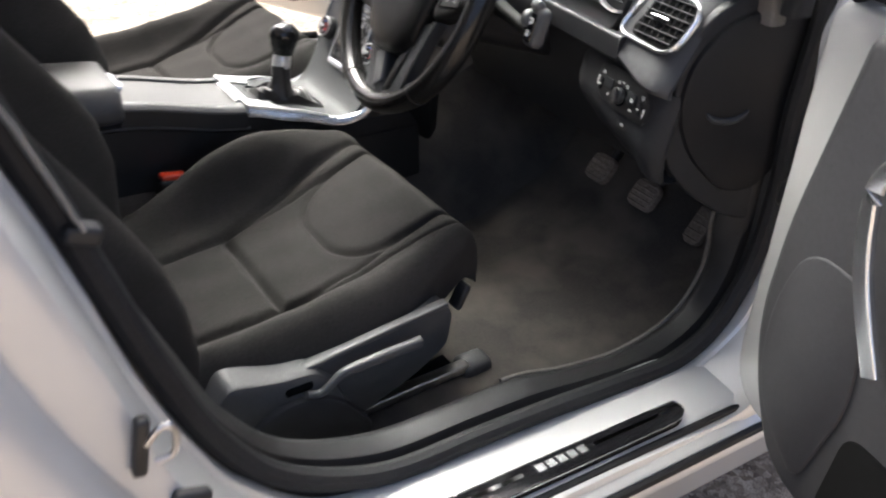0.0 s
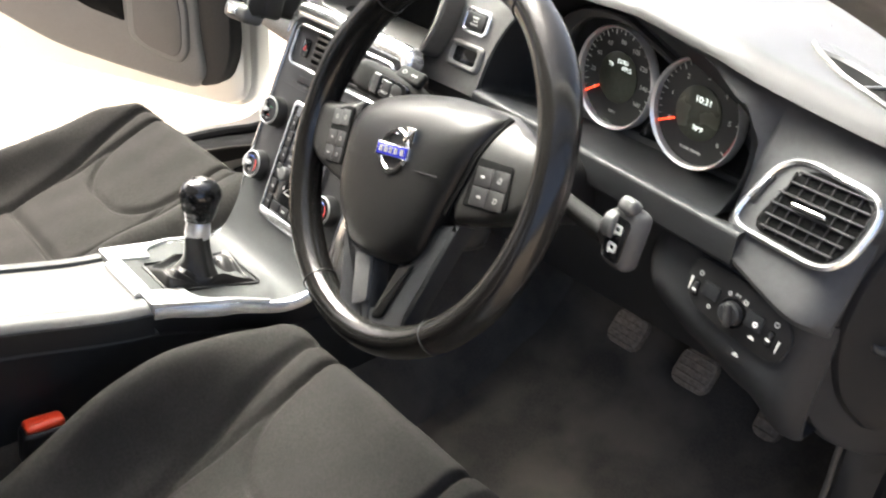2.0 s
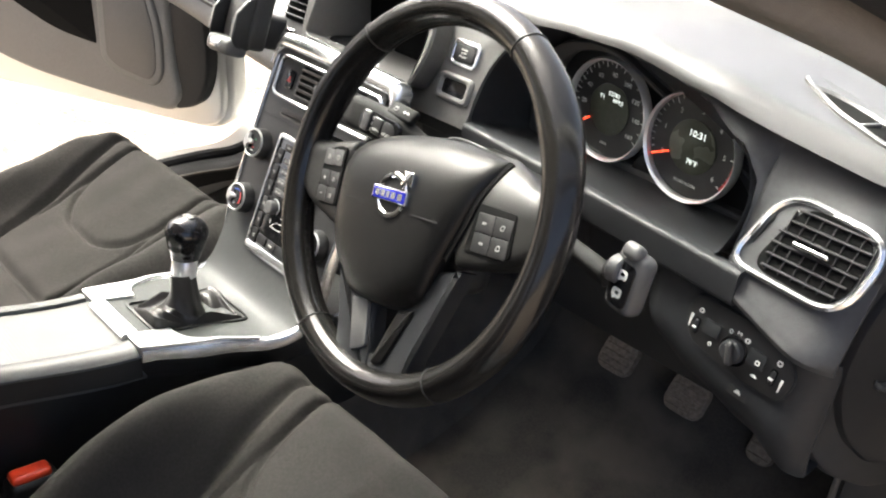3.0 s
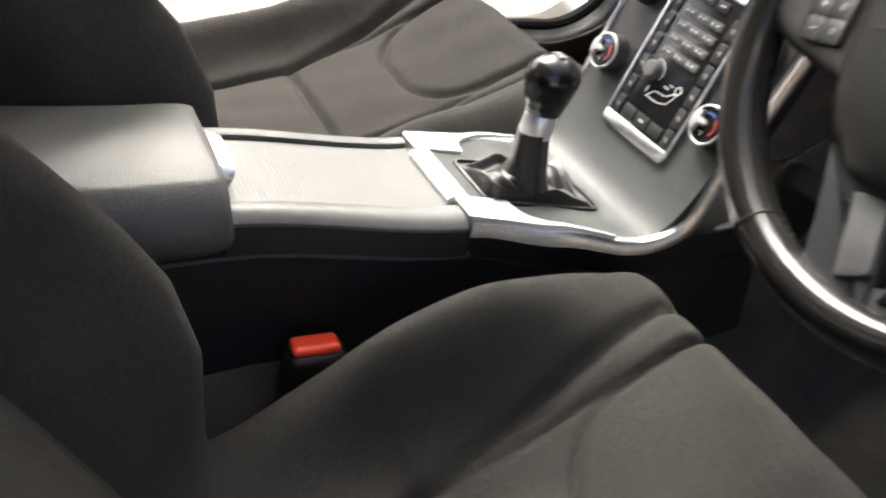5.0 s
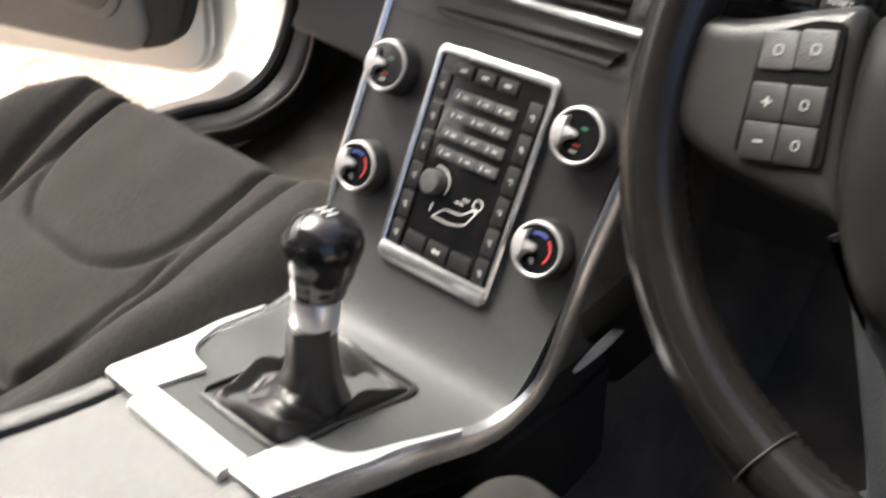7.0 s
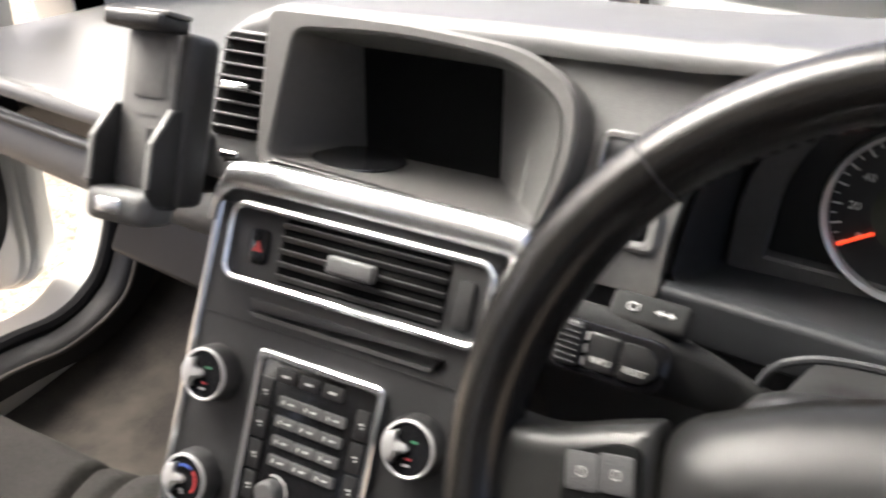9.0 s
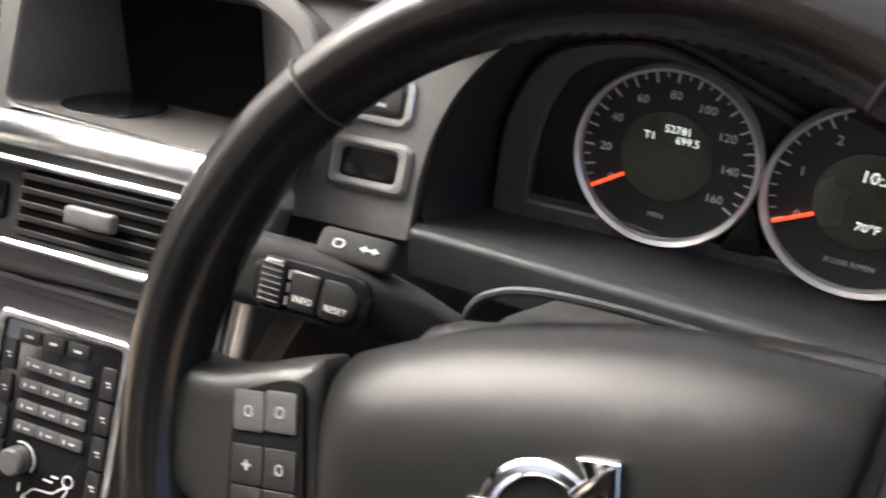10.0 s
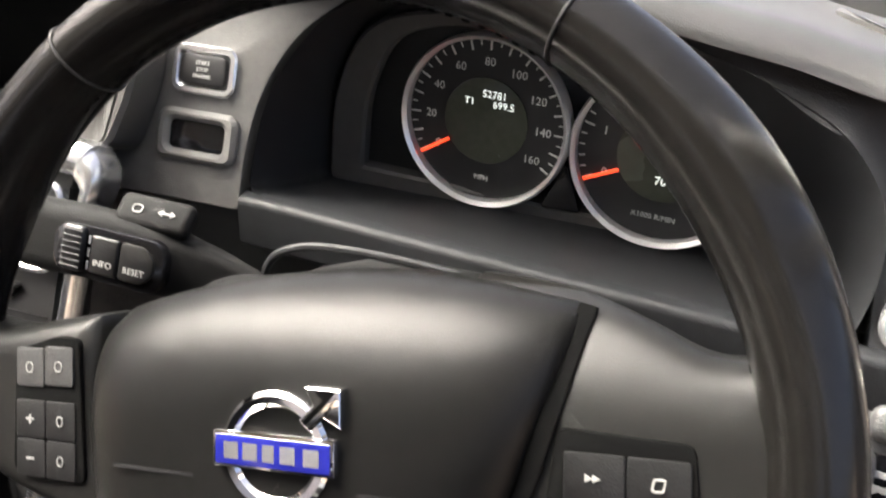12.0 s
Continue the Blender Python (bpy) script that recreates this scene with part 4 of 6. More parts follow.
# rotary knobs
for x, s, warm in ((-0.0865, 0.135, 0), (0.0865, 0.135, 0), (-0.0865, 0.054, 1), (0.0865, 0.054, 1)):
    m = shift(M_STK, x, s, 0)
    kn = part("rotary_knob", lathe([(0.0215, 0.0), (0.0213, 0.006), (0.0200, 0.012), (0.0190, 0.0150), (0.0150, 0.0150)], m, 40), M_BLACK, st, "black rotary climate knob")
    part("knob_rim", lathe([(0.0188, 0.0140), (0.0198, 0.0150), (0.0195, 0.0168), (0.0184, 0.0174), (0.0174, 0.0166), (0.0174, 0.0140)], m, 40), M_KNOB, kn, "satin silver knob rim")
    part("knob_face", lathe([(0.0180, 0.0145), (0.0178, 0.0162), (0.004, 0.0164)], m, 40), M_GLOSS, kn)
    grip = rounded([(-0.0165, 0.0075), (-0.008, 0.0115), (-0.0085, 0.004), (-0.001, 0.0028), (0.0015, 0.0), (-0.001, -0.0028), (-0.0085, -0.004), (-0.008, -0.0115), (-0.0165, -0.0075), (-0.0185, 0.0)], [0.002, 0.001, 0.003, 0.001, 0.001, 0.001, 0.003, 0.001, 0.002, 0.004], 4)
    part("silver_grip", slab(grip, shift(m, 0, 0, 0.0150), 0.0052, 0, 0.0014), M_KNOB, kn, "silver pointer grip of the knob")
    q = shift(m, 0, 0, 0.0164)
    if warm:
        for a0, a1, mm in ((60, 125, M_BLUEPRINT), (-40, 50, M_REDPRINT)):
            aa = [radians(v) for v in span(a0, a1, 10)]
            part("temperature_arc", slab([(0.0120 * math.cos(v), 0.0120 * math.sin(v)) for v in aa] + [(0.0102 * math.cos(v), 0.0102 * math.sin(v)) for v in aa[::-1]], q, 0.0005, 0, 0.0001), mm, kn)
        bars(q, [(-0.001, -0.008, 0.004, 0.0012), (0.0, -0.010, 0.003, 0.001)], M_WHITE, kn)
    else:
        bars(q, [(0.004, 0.006, 0.005, 0.0013)], M_GREENPRINT, kn)
        bars(q, [(0.002, -0.006, 0.005, 0.0014)], M_REDPRINT, kn)
        bars(q, [(0.001, -0.0105, 0.005, 0.0012)], M_WHITE, kn)
# disc slot
part("disc_slot", slab(rounded([(-0.072, 0.004), (-0.066, -0.005), (0.082, -0.005), (0.090, 0.004)], 0.002), shift(M_STK, 0.002, 0.193), 0.0008, -0.001, 0.0004), M_BLACK, st, "dark disc slot")
part("slot_lip", slab(rounded([(-0.070, -0.004), (-0.066, -0.008), (0.082, -0.008), (0.091, 0.003), (0.086, -0.004)], 0.001), shift(M_STK, 0.002, 0.192), 0.0025, 0, 0.0008), M_GREY, st)
# vent unit in its silver frame
vm = shift(M_STK, 0.010, 0.236, 0)
vf = rrect(0.216, 0.060, 0.013)
part("vent_frame", hoop(vf, inset(vf, 0.005), vm, 0.007, 0, 0.002), M_SILVER, st, "satin silver vent frame")
part("vent_panel", slab(inset(vf, 0.0045), vm, 0.002, 0, 0.0005), M_STACK, st)
# flat black plate painting the shade behind the vanes
part("vent_cavity", slab(rrect(0.134, 0.046, 0.004), shift(vm, 0.008, 0.001), 0.0028, 0.0, 0.0003), M_VOID, st)
for k in range(5):
    m = shift(vm, 0.008, 0.019 - k * 0.0093, 0.0042) @ Matrix.Rotation(radians(20), 4, "X")
    part("vane", rbox(0.134, 0.0042, 0.0020, m, 0.0007, 2), M_BLACK, st, "black vent vane")
part("vane_tab", rbox(0.038, 0.013, 0.009, shift(vm, 0.006, 0.002, 0.011), 0.003), M_GREY, st, "grey vane adjuster")
part("vent_wheel", slab(rrect(0.012, 0.032, 0.003), shift(vm, 0.089, -0.002), 0.005, 0, 0.001), M_BLACK, st, "black ribbed vent wheel")
hz = part("hazard_switch", slab(rrect(0.016, 0.026, 0.004), shift(vm, -0.078, -0.001), 0.005, 0, 0.001), M_GLOSS, st, "black hazard switch with a red triangle")
tri_o = [(-0.0042, -0.0035), (0.0042, -0.0035), (0, 0.0045)]
part("red_triangle", slab(tri_o, shift(vm, -0.078, -0.001, 0.005), 0.0006, 0, 0.0002), M_REDPRINT, hz)
# rounded silver brow above the vent, turning down into the side edges
outer = smooth_path([(-0.1165, 0.246, 0), (-0.1155, 0.268, 0), (-0.110, 0.283, 0), (-0.094, 0.2942, 0), (0.0, 0.2955, 0), (0.118, 0.2935, 0), (0.134, 0.288, 0), (0.1415, 0.277, 0), (0.1405, 0.262, 0), (0.134, 0.246, 0)], 7)
inner = smooth_path([(-0.1110, 0.246, 0), (-0.1095, 0.260, 0), (-0.104, 0.2675, 0), (-0.090, 0.2715, 0), (0.0, 0.2720, 0), (0.112, 0.2705, 0), (0.123, 0.267, 0), (0.1285, 0.260, 0), (0.1290, 0.253, 0), (0.1275, 0.246, 0)], 7)
bm = loft([[stk(lerp(a.x, b.x, k), lerp(a.y, b.y, k), z) for k, z in ((0, -0.016), (0, 0.000), (0.08, 0.0050), (0.28, 0.0085), (0.55, 0.0095), (0.82, 0.0075), (0.95, 0.0045), (1.0, 0.0015), (1.0, -0.010))] for a, b in zip(outer, inner)])
part("silver_brow", bm, M_SILVER, st, "broad satin silver brow of the stack")
part("upper_face", slab(rrect(0.236, 0.030, 0.006), shift(M_STK, 0.002, 0.276), 0.001, -0.02, 0.0008), M_STACK, st)
part("back_shell", rbox(0.21, 0.26, 0.03, shift(M_STK, 0, 0.15, -0.045), 0.01), M_BLACK, st)

# ---------------------------------------------------------------- steering wheel
WC = Vector((0.363, 0.319, 0.9035))
M_WH = spin(axes(WC, (0.9923, -0.124, 0), (0.052, 0.417, 0.907)), 13)
wh = root("steering_wheel", "black leather steering wheel turned slightly, with silver spoke inserts", "steering wheel", WC)


def whl(x, y, z=0.0):
    return M_WH @ Vector((x, y, z))


RW = 0.1765
nring, rings = 120, []
for k in range(nring):
    a = 2 * math.pi * k / nring
    c, s_ = math.cos(a), math.sin(a)
    deg = math.degrees(a) % 360
    fat = 1 + 0.12 * (math.exp(-(((deg - 30) / 14) ** 2)) + math.exp(-(((deg - 150) / 14) ** 2)))
    ring = []
    for j in range(20):
        b = 2 * math.pi * j / 20
        r = RW + 0.0155 * fat * math.cos(b)
        ring.append(whl(r * c, r * s_, 0.0185 * fat * math.sin(b) - 0.006))
    rings.append(ring)
rings.append(rings[0])
bm = loft(rings, cap=False)
bmesh.ops.remove_doubles(bm, verts=bm.verts[:], dist=1e-6)
rim = part("rim", bm, M_LEATHER, wh, "black leather rim worn shiny")
for deg in (55, 125, 238, 302):
    a = radians(deg)
    o = (math.cos(a), math.sin(a))
    path = [whl((RW + 0.0158 * math.cos(b)) * o[0], (RW + 0.0158 * math.cos(b)) * o[1], 0.0188 * math.sin(b) - 0.006) for b in span(0, 2 * math.pi, 28)[:-1]]
    part("rim_seam", sweep(path, circle(0.0007, 6), closed=True, up=lambda i: M_WH.to_3x3() @ Vector((-o[1], o[0], 0))), M_RUBBER, rim, "stitched seam of the rim")
# inner stitching
bm = bmesh.new()
for k in range(150):
    a = 2 * math.pi * k / 150
    rbox(0.0028, 0.0010, 0.0010, M_WH @ Matrix.Rotation(a, 4, "Z") @ Matrix.Translation((RW - 0.0154, 0, -0.006)) @ Matrix.Rotation(radians(90), 4, "Z") @ Matrix.Rotation(0.5, 4, "X"), 0, bm=bm)
part("stitching", bm, M_VOID, rim, "dark stitches inside the rim", kind="stuff")
# airbag cover


cov = rounded([(-0.093, 0.040), (-0.035, 0.057), (0.040, 0.062), (0.106, 0.0505), (0.084, -0.010), (0.051, -0.094), (0.022, -0.1035), (-0.024, -0.1035), (-0.064, -0.094), (-0.089, -0.045)], [0.010, 0.04, 0.05, 0.004, 0.03, 0.016, 0.02, 0.02, 0.020, 0.04], 7)
rings = []
for e, k in ((0, 1), (0.0005, 1), (0.0015, 1), (0.003, 1), (0.005, 1), (0.0075, 1), (0.0075, 0.93), (0.0075, 0.85), (0.0075, 0.75), (0.0075, 0.6), (0.0075, 0.45), (0.0075, 0.3), (0.0075, 0.15), (0.0075, 0.03)):
    flat = [(x * k, -0.015 + (y + 0.015) * k) for x, y in even(inset(cov, e) if e else cov, 240)]
    X, Y = np.array([p[0] for p in flat]), np.array([p[1] for p in flat])
    roll = sum(0.0120 * np.exp(-seg_dist(X, Y, side) / 0.012) for side in (cov[4:29], cov[28:45], cov[44:69], cov[68:] + cov[:5]))
    rim_d = seg_dist(X, Y, cov + cov[:1])
    ring = []
    for x, y, d, r in zip(X, Y, rim_d, roll):
        fall = 0.022 * max(0.0, (y + 0.004) / 0.066) ** 2.4
        ring.append(whl(x, y, 0.0180 - r - 0.004 * math.exp(-d / 0.0015) - fall))
    rings.append(ring)
rings.insert(0, [whl(x, y, -0.035) for x, y in even(cov, 240)])
ab = part("airbag_cover", loft(rings), M_COVER, wh, "black grained airbag cover")
for s in (-1, 1):
    bars(shift(M_WH, s * 0.051, -0.014, 0.0177), [(0, 0, 0.036, 0.0012)], M_RUBBER, ab, "cover_groove")
# emblem: ring with arrow and a blue band
ME = shift(M_WH, 0.002, -0.002, 0.0168)
em = part("emblem_ring", hoop(circle(0.0215, 48), circle(0.0160, 48), ME, 0.0032, -0.002, 0.0014), M_CHROME, ab, "chrome emblem ring with an arrow")
part("emblem_arrow", slab([(0.010, 0.0125), (0.0155, 0.018), (0.0125, 0.0240), (0.0260, 0.0240), (0.0260, 0.0105), (0.020, 0.0135), (0.0145, 0.0085)], ME, 0.0036, -0.002, 0.0008), M_CHROME, em)
part("emblem_band", slab(rrect(0.048, 0.0130, 0.001), ME, 0.0042, -0.002, 0.0005), M_CHROME, em)
part("band_enamel", slab(rrect(0.0455, 0.0105, 0.0006), ME, 0.0048, 0.003, 0.0003), M_BLUE, em, "blue enamel band")
for x, w in ((-0.0162, 0.0058), (-0.0085, 0.0058), (-0.0012, 0.0046), (0.0064, 0.0058), (0.0156, 0.0060)):
    bars(shift(ME, 0, 0, 0.0046), [(x, 0, w, 0.0060)], M_SILVER, em, "emblem_bar", "plain silver bar on the band")
# side spokes with switches
for s in (-1, 1):
    if s > 0:
        o = rounded([(0.060, 0.061), (0.100, 0.056), (0.126, 0.045), (0.148, 0.033), (0.174, 0.038), (0.174, -0.014), (0.150, -0.031), (0.120, -0.041), (0.084, -0.048), (0.066, -0.010)], [0.006, 0.02, 0.02, 0.016, 0.01, 0.01, 0.015, 0.01, 0.004, 0.02])
    else:
        o = rounded([(-0.0955, 0.040), (-0.086, -0.038), (-0.080, -0.052), (-0.118, -0.041), (-0.146, -0.033), (-0.174, -0.014), (-0.174, 0.036), (-0.146, 0.030), (-0.116, 0.037)], [0.004, 0.02, 0.004, 0.01, 0.015, 0.01, 0.01, 0.016, 0.01])
    cx = 0.118 if s > 0 else -0.128
    rings = [[whl(x, y, -0.026) for x, y in even(o, 110)]]
    for e, k in ((0, 1), (0.0005, 1), (0.0015, 1), (0.003, 1), (0.005, 1), (0.005, 0.9), (0.005, 0.75), (0.005, 0.55), (0.005, 0.3), (0.005, 0.05)):
        flat = [(cx + (x - cx) * k, y * k) for x, y in even(inset(o, e) if e else o, 110)]
        edge = seg_dist(np.array([p[0] for p in flat]), np.array([p[1] for p in flat]), o + o[:1])
        drop = 0.008 if s > 0 else 0.022
        rings.append([whl(x, y, 0.0022 - 0.026 * max(0.0, (y - drop) / 0.05) ** 1.7 - 0.006 * math.exp(-d / 0.003)) for (x, y), d in zip(flat, edge)])
    bm = loft(rings)
    if s > 0:
        path = smooth_path([whl(x, y, 0.0026 - 0.026 * max(0.0, (y - 0.008) / 0.05) ** 1.7) for x, y in ((0.1045, 0.0500), (0.1000, 0.0330), (0.0945, 0.0130), (0.0880, -0.0080), (0.0790, -0.0300), (0.0740, -0.0430))], 5)
        # black strip laid on the spoke for the shade in the gap
        part("spoke_groove", sweep(path, rrect(0.0070, 0.0030, 0.001), up=lambda i: M_WH.to_3x3() @ Vector((0, 0, 1))), M_VOID, wh, "gap beside the airbag cover, its shade a black strip")
    sp = part("spoke", bm, M_SPOKE, wh, "black wheel spoke")
    o = rounded([(s * 0.098, 0.012), (s * 0.142, 0.010), (s * 0.145, -0.026), (s * 0.128, -0.031), (s * 0.092, -0.031)], 0.004)
    if s < 0:
        o = rounded([(-0.099, 0.030), (-0.110, 0.031), (-0.132, 0.024), (-0.134, -0.026), (-0.122, -0.031), (-0.096, -0.029)], 0.004)
    pn = part("switch_panel", slab(o, M_WH, 0.0034, -0.002, 0.001), M_VOID, sp, "black switch panel")
    for r in range(2):
        for c in range(2):
            wd = 0.0199 if s > 0 else 0.0152
            m = shift(M_WH, 0.1105 + 0.0205 * c, -0.0035 - r * 0.0170, 0.003) if s > 0 else shift(M_WH, -0.1080 - 0.0157 * c, -0.0040 - r * 0.0165, 0.003)
            k = part("switch", slab(rrect(wd, 0.0163 if s > 0 else 0.0159, 0.0012, 3), m, 0.0010, 0, 0.0004), M_BLACK, pn)
            q = shift(m, 0, 0, 0.0011)
            if s > 0 and c == 0:
                tr = [(-0.0015, -0.0014), (0.0012, 0), (-0.0015, 0.0014)]
                for dx in (-0.0014, 0.0011):
                    part("skip_mark", slab([((1 if r == 0 else -1) * (p + dx), t) for p, t in (tr if r == 0 else tr[::-1])], q, 0.0004, 0, 0.0001), M_MARK, k)
            elif s > 0:
                part("call_mark", hoop(rrect(0.0042, 0.0046, 0.001, 2, 0.2), rrect(0.0028, 0.0032, 0.0006, 2, 0.2), q, 0.0004, 0, 0.0001), M_MARK, k)
            elif c == 0:
                part("mark", hoop(rrect(0.0034, 0.0044, 0.0015, 3), rrect(0.0022, 0.0032, 0.001, 3), q, 0.0004, 0, 0.0001), M_MARK, k)
            else:
                bars(q, [(0, 0, 0.004, 0.001)] + ([(0, 0, 0.001, 0.004)] if r == 0 else []), M_MARK, k)
    if s < 0:
        for c in range(2):
            m = shift(M_WH, -0.1085 - 0.0150 * c, 0.0185 - 0.001 * c, 0.003)
            k = part("cruise_switch", slab(rrect(0.0146, 0.0162, 0.0015, 3), m, 0.0012, 0, 0.0004), M_DOOR, pn, "grey cruise switch")
            part("mark", hoop(rrect(0.0040, 0.0046, 0.0016, 3), rrect(0.0028, 0.0034, 0.0011, 3), shift(m, 0, 0, 0.0013), 0.0003, 0, 0.0001), M_MARK, k)
# lower double spoke
for o, i in (([(-0.086, -0.048), (-0.062, -0.086), (-0.030, -0.098), (-0.011, -0.098), (0.000, -0.148), (0.002, -0.172), (-0.050, -0.168), (-0.056, -0.139)], [(-0.039, -0.1045), (-0.0135, -0.1025), (-0.003, -0.146), (-0.024, -0.156)]), ([(0.026, -0.098), (0.046, -0.088), (0.062, -0.055), (0.094, -0.048), (0.060, -0.139), (0.056, -0.168), (-0.002, -0.172), (0.004, -0.152)], [(0.029, -0.104), (0.050, -0.096), (0.024, -0.154), (0.007, -0.158)])):
    o, i = rounded(o, [0.004, 0.01, 0.008, 0.004, 0.006, 0.004, 0.006, 0.03]), rounded(i, 0.005)
    sp = part("lower_spoke", slab(o[::-1], M_WH, -0.001, -0.020, 0.006), M_DASHLOW, wh, "black lower spoke")
    part("spoke_insert", slab(i[::-1], M_WH, 0.0015, -0.004, 0.002), M_GREY if o[0][0] < 0 else M_COVER, sp, "satin spoke insert")
part("lower_web", slab(rounded([(-0.06, -0.150), (0.06, -0.150), (0.07, -0.172), (-0.07, -0.172)], 0.01), M_WH, -0.004, -0.02, 0.003), M_DASHLOW, wh)
part("hub", rbox(0.15, 0.13, 0.05, shift(M_WH, 0, -0.01, -0.045), 0.02), M_BLACK, wh)

# ---------------------------------------------------------------- column and stalks
col = root("steering_column", "black plastic steering column shroud", "steering column", (0.364, 0.45, 0.80))
cd = Vector((0, 0.93, -0.37))
c0 = WC + cd * 0.065
rings = [[c0 + cd * t + Vector((x * k, 0.37 * z * k, 0.93 * z * k - 0.004)) for x, z in rrect(0.130, 0.090, 0.03)] for t, k in ((0, 0.85), (0.006, 0.95), (0.05, 1.0), (0.20, 0.85))]
part("shroud", loft(rings), M_BLACK, col, "black column shroud")
path = smooth_path([(0.290, 0.432, 0.884), (0.294, 0.431, 0.899), (0.304, 0.430, 0.910), (0.325, 0.430, 0.9165), (0.365, 0.430, 0.9175), (0.405, 0.430, 0.914), (0.428, 0.431, 0.903), (0.434, 0.432, 0.886)], 6)
part("shroud_lip", sweep(path, circle(0.0022, 8), up=(0, 1, 0)), M_DASHLOW, col, "grey rounded edge of the shroud")
for s, nm in ((-1, "indicator_stalk"), (1, "wiper_stalk")):
    sk = root(nm, "black indicator stalk with switches" if s < 0 else "black wiper stalk with white symbols", "stalk", WC + Vector((s * 0.07, 0.08, -0.01)))
    p0, p1 = Vector((0.364 + s * 0.055, 0.432, 0.872)), (Vector((0.235, 0.420, 0.901)) if s < 0 else Vector((0.540, 0.400, 0.872)))
    if s < 0:
        path = smooth_path([(0.160, 0.4145, 0.9018), (0.18, 0.4160, 0.9012), (0.215, 0.4185, 0.8990), (0.250, 0.4225, 0.8935), (0.285, 0.4285, 0.8825), (0.315, 0.432, 0.872)], 5)
        sc = [curve1(p.x, [(0.160, 0.80), (0.172, 1.0), (0.235, 1.0), (0.26, 0.82), (0.29, 0.58), (0.315, 0.50)]) for p in path]
        part("arm", sweep(path, rrect(0.0245, 0.0365, 0.009), up=(0, 0.37, 0.93), scales=sc), M_STALK, sk, "charcoal tapered stalk arm")
    else:
        path = [p0.lerp(p1, t) for t in span(0, 1, 8)]
        part("arm", sweep(path, rrect(0.026, 0.034, 0.010), up=(0, -0.4, 0.9), scales=[0.80, 0.78, 0.70, 0.64, 0.60, 0.60, 0.62, 0.64, 0.60]), M_STALK, sk, "black stalk arm")
    if s < 0:
        mm = axes((0.198, 0.4175, 0.9005), (1, 0, -0.04), (0, 0.37, 0.93))
        mm = shift(mm, 0, 0, 0.0125)
        mm = shift(mm, 0.0235, -0.002, 0.0005)
        hd = part("button_pod", slab(rrect(0.062, 0.0265, 0.010, 6), shift(mm, 0.001, 0, 0), 0.0022, -0.004, 0.001), M_GLOSS, sk, "glossy black button pod")
        wheel = part("thumb_wheel", rbox(0.0125, 0.023, 0.008, shift(mm, -0.0180, 0.001, 0.001), 0.0025), M_BLACK, hd, "ribbed black thumb wheel")
        for k in range(7):
            part("rib", rbox(0.0115, 0.0010, 0.0012, shift(mm, -0.0180, -0.008 + k * 0.003, 0.005), 0.0003, 1), M_DASHLOW, hd)
        for k in range(3):
            part("dash_mark", rbox(0.0009, 0.0042, 0.0004, shift(mm, -0.0098, -0.0062 + k * 0.0064, 0.0024), 0), M_WHITE, hd)
        part("stalk_button", rbox(0.0155, 0.019, 0.004, shift(mm, -0.0008, 0, 0.0015), 0.0015), M_BLACK, hd)
        part("stalk_button", slab(rounded([(-0.0080, -0.0095), (0.0050, -0.0095), (0.0110, -0.004), (0.0110, 0.004), (0.0050, 0.0095), (-0.0080, 0.0095)], 0.003), shift(mm, 0.0158, 0, 0), 0.0035, 0, 0.001), M_BLACK, hd)
        letters("INFO", 0.0046, shift(mm, -0.0008, -0.004, 0.0036), M_WHITE, hd)
        letters("RESET", 0.0044, shift(mm, 0.0165, -0.004, 0.0036), M_WHITE, hd)
        top = axes((0.236, 0.426, 0.918), (1, 0.02, -0.04), (0, 0.8, 0.6))
        tp = part("top_tab", rbox(0.040, 0.018, 0.010, shift(top, 0, 0, -0.001), 0.004), M_STALK, sk, "grey lamp symbol tab")
        q = shift(top, 0, 0, 0.0042)
        part("lamp_mark", hoop(rrect(0.0060, 0.0048, 0.0020, 3), rrect(0.0044, 0.0032, 0.0014, 3), shift(q, -0.008, 0), 0.0005, 0, 0.0001), M_MARK, tp)
        part("arrow_mark", slab([(-0.005, 0), (-0.002, -0.002), (-0.002, -0.0006), (0.002, -0.0006), (0.002, -0.002), (0.005, 0), (0.002, 0.002), (0.002, 0.0006), (-0.002, 0.0006), (-0.002, 0.002)], shift(q, 0.008, 0), 0.0005, 0, 0.0001), M_MARK, tp)
    else:
        mm = axes((0.572, 0.372, 0.898), (0.95, -0.25, 0.05), (0.02, 0.25, 0.93))
        part("neck", rbox(0.040, 0.018, 0.018, axes((0.556, 0.392, 0.886), (0.9, -0.4, 0.3), (0, 0.4, 0.9)), 0.007), M_STALK, sk)
        hd = part("head", rbox(0.034, 0.054, 0.022, shift(mm, 0, -0.004, -0.010), 0.009, 4), M_DOOR, sk, "dark grey rounded stalk head")
        part("head_face", slab(rrect(0.0235, 0.038, 0.005), shift(mm, 0, -0.006, 0.0004), 0.0012, -0.002, 0.0004), M_GLOSS, hd, "black face of the stalk head")
        for dy in (0.0025, -0.0135):
            q = shift(mm, 0, dy, 0.0016)
            part("wiper_mark", hoop(rrect(0.0105, 0.0080, 0.0022, 3), rrect(0.0050, 0.0034, 0.001, 3), q, 0.0006, 0, 0.0001), M_WHITE, hd, "white wiper symbol")
            part("wiper_mark", slab([(-0.0028, -0.0060), (0.0004, -0.0036), (-0.0040, -0.0036)], q, 0.0006, 0, 0.0001), M_WHITE, hd)
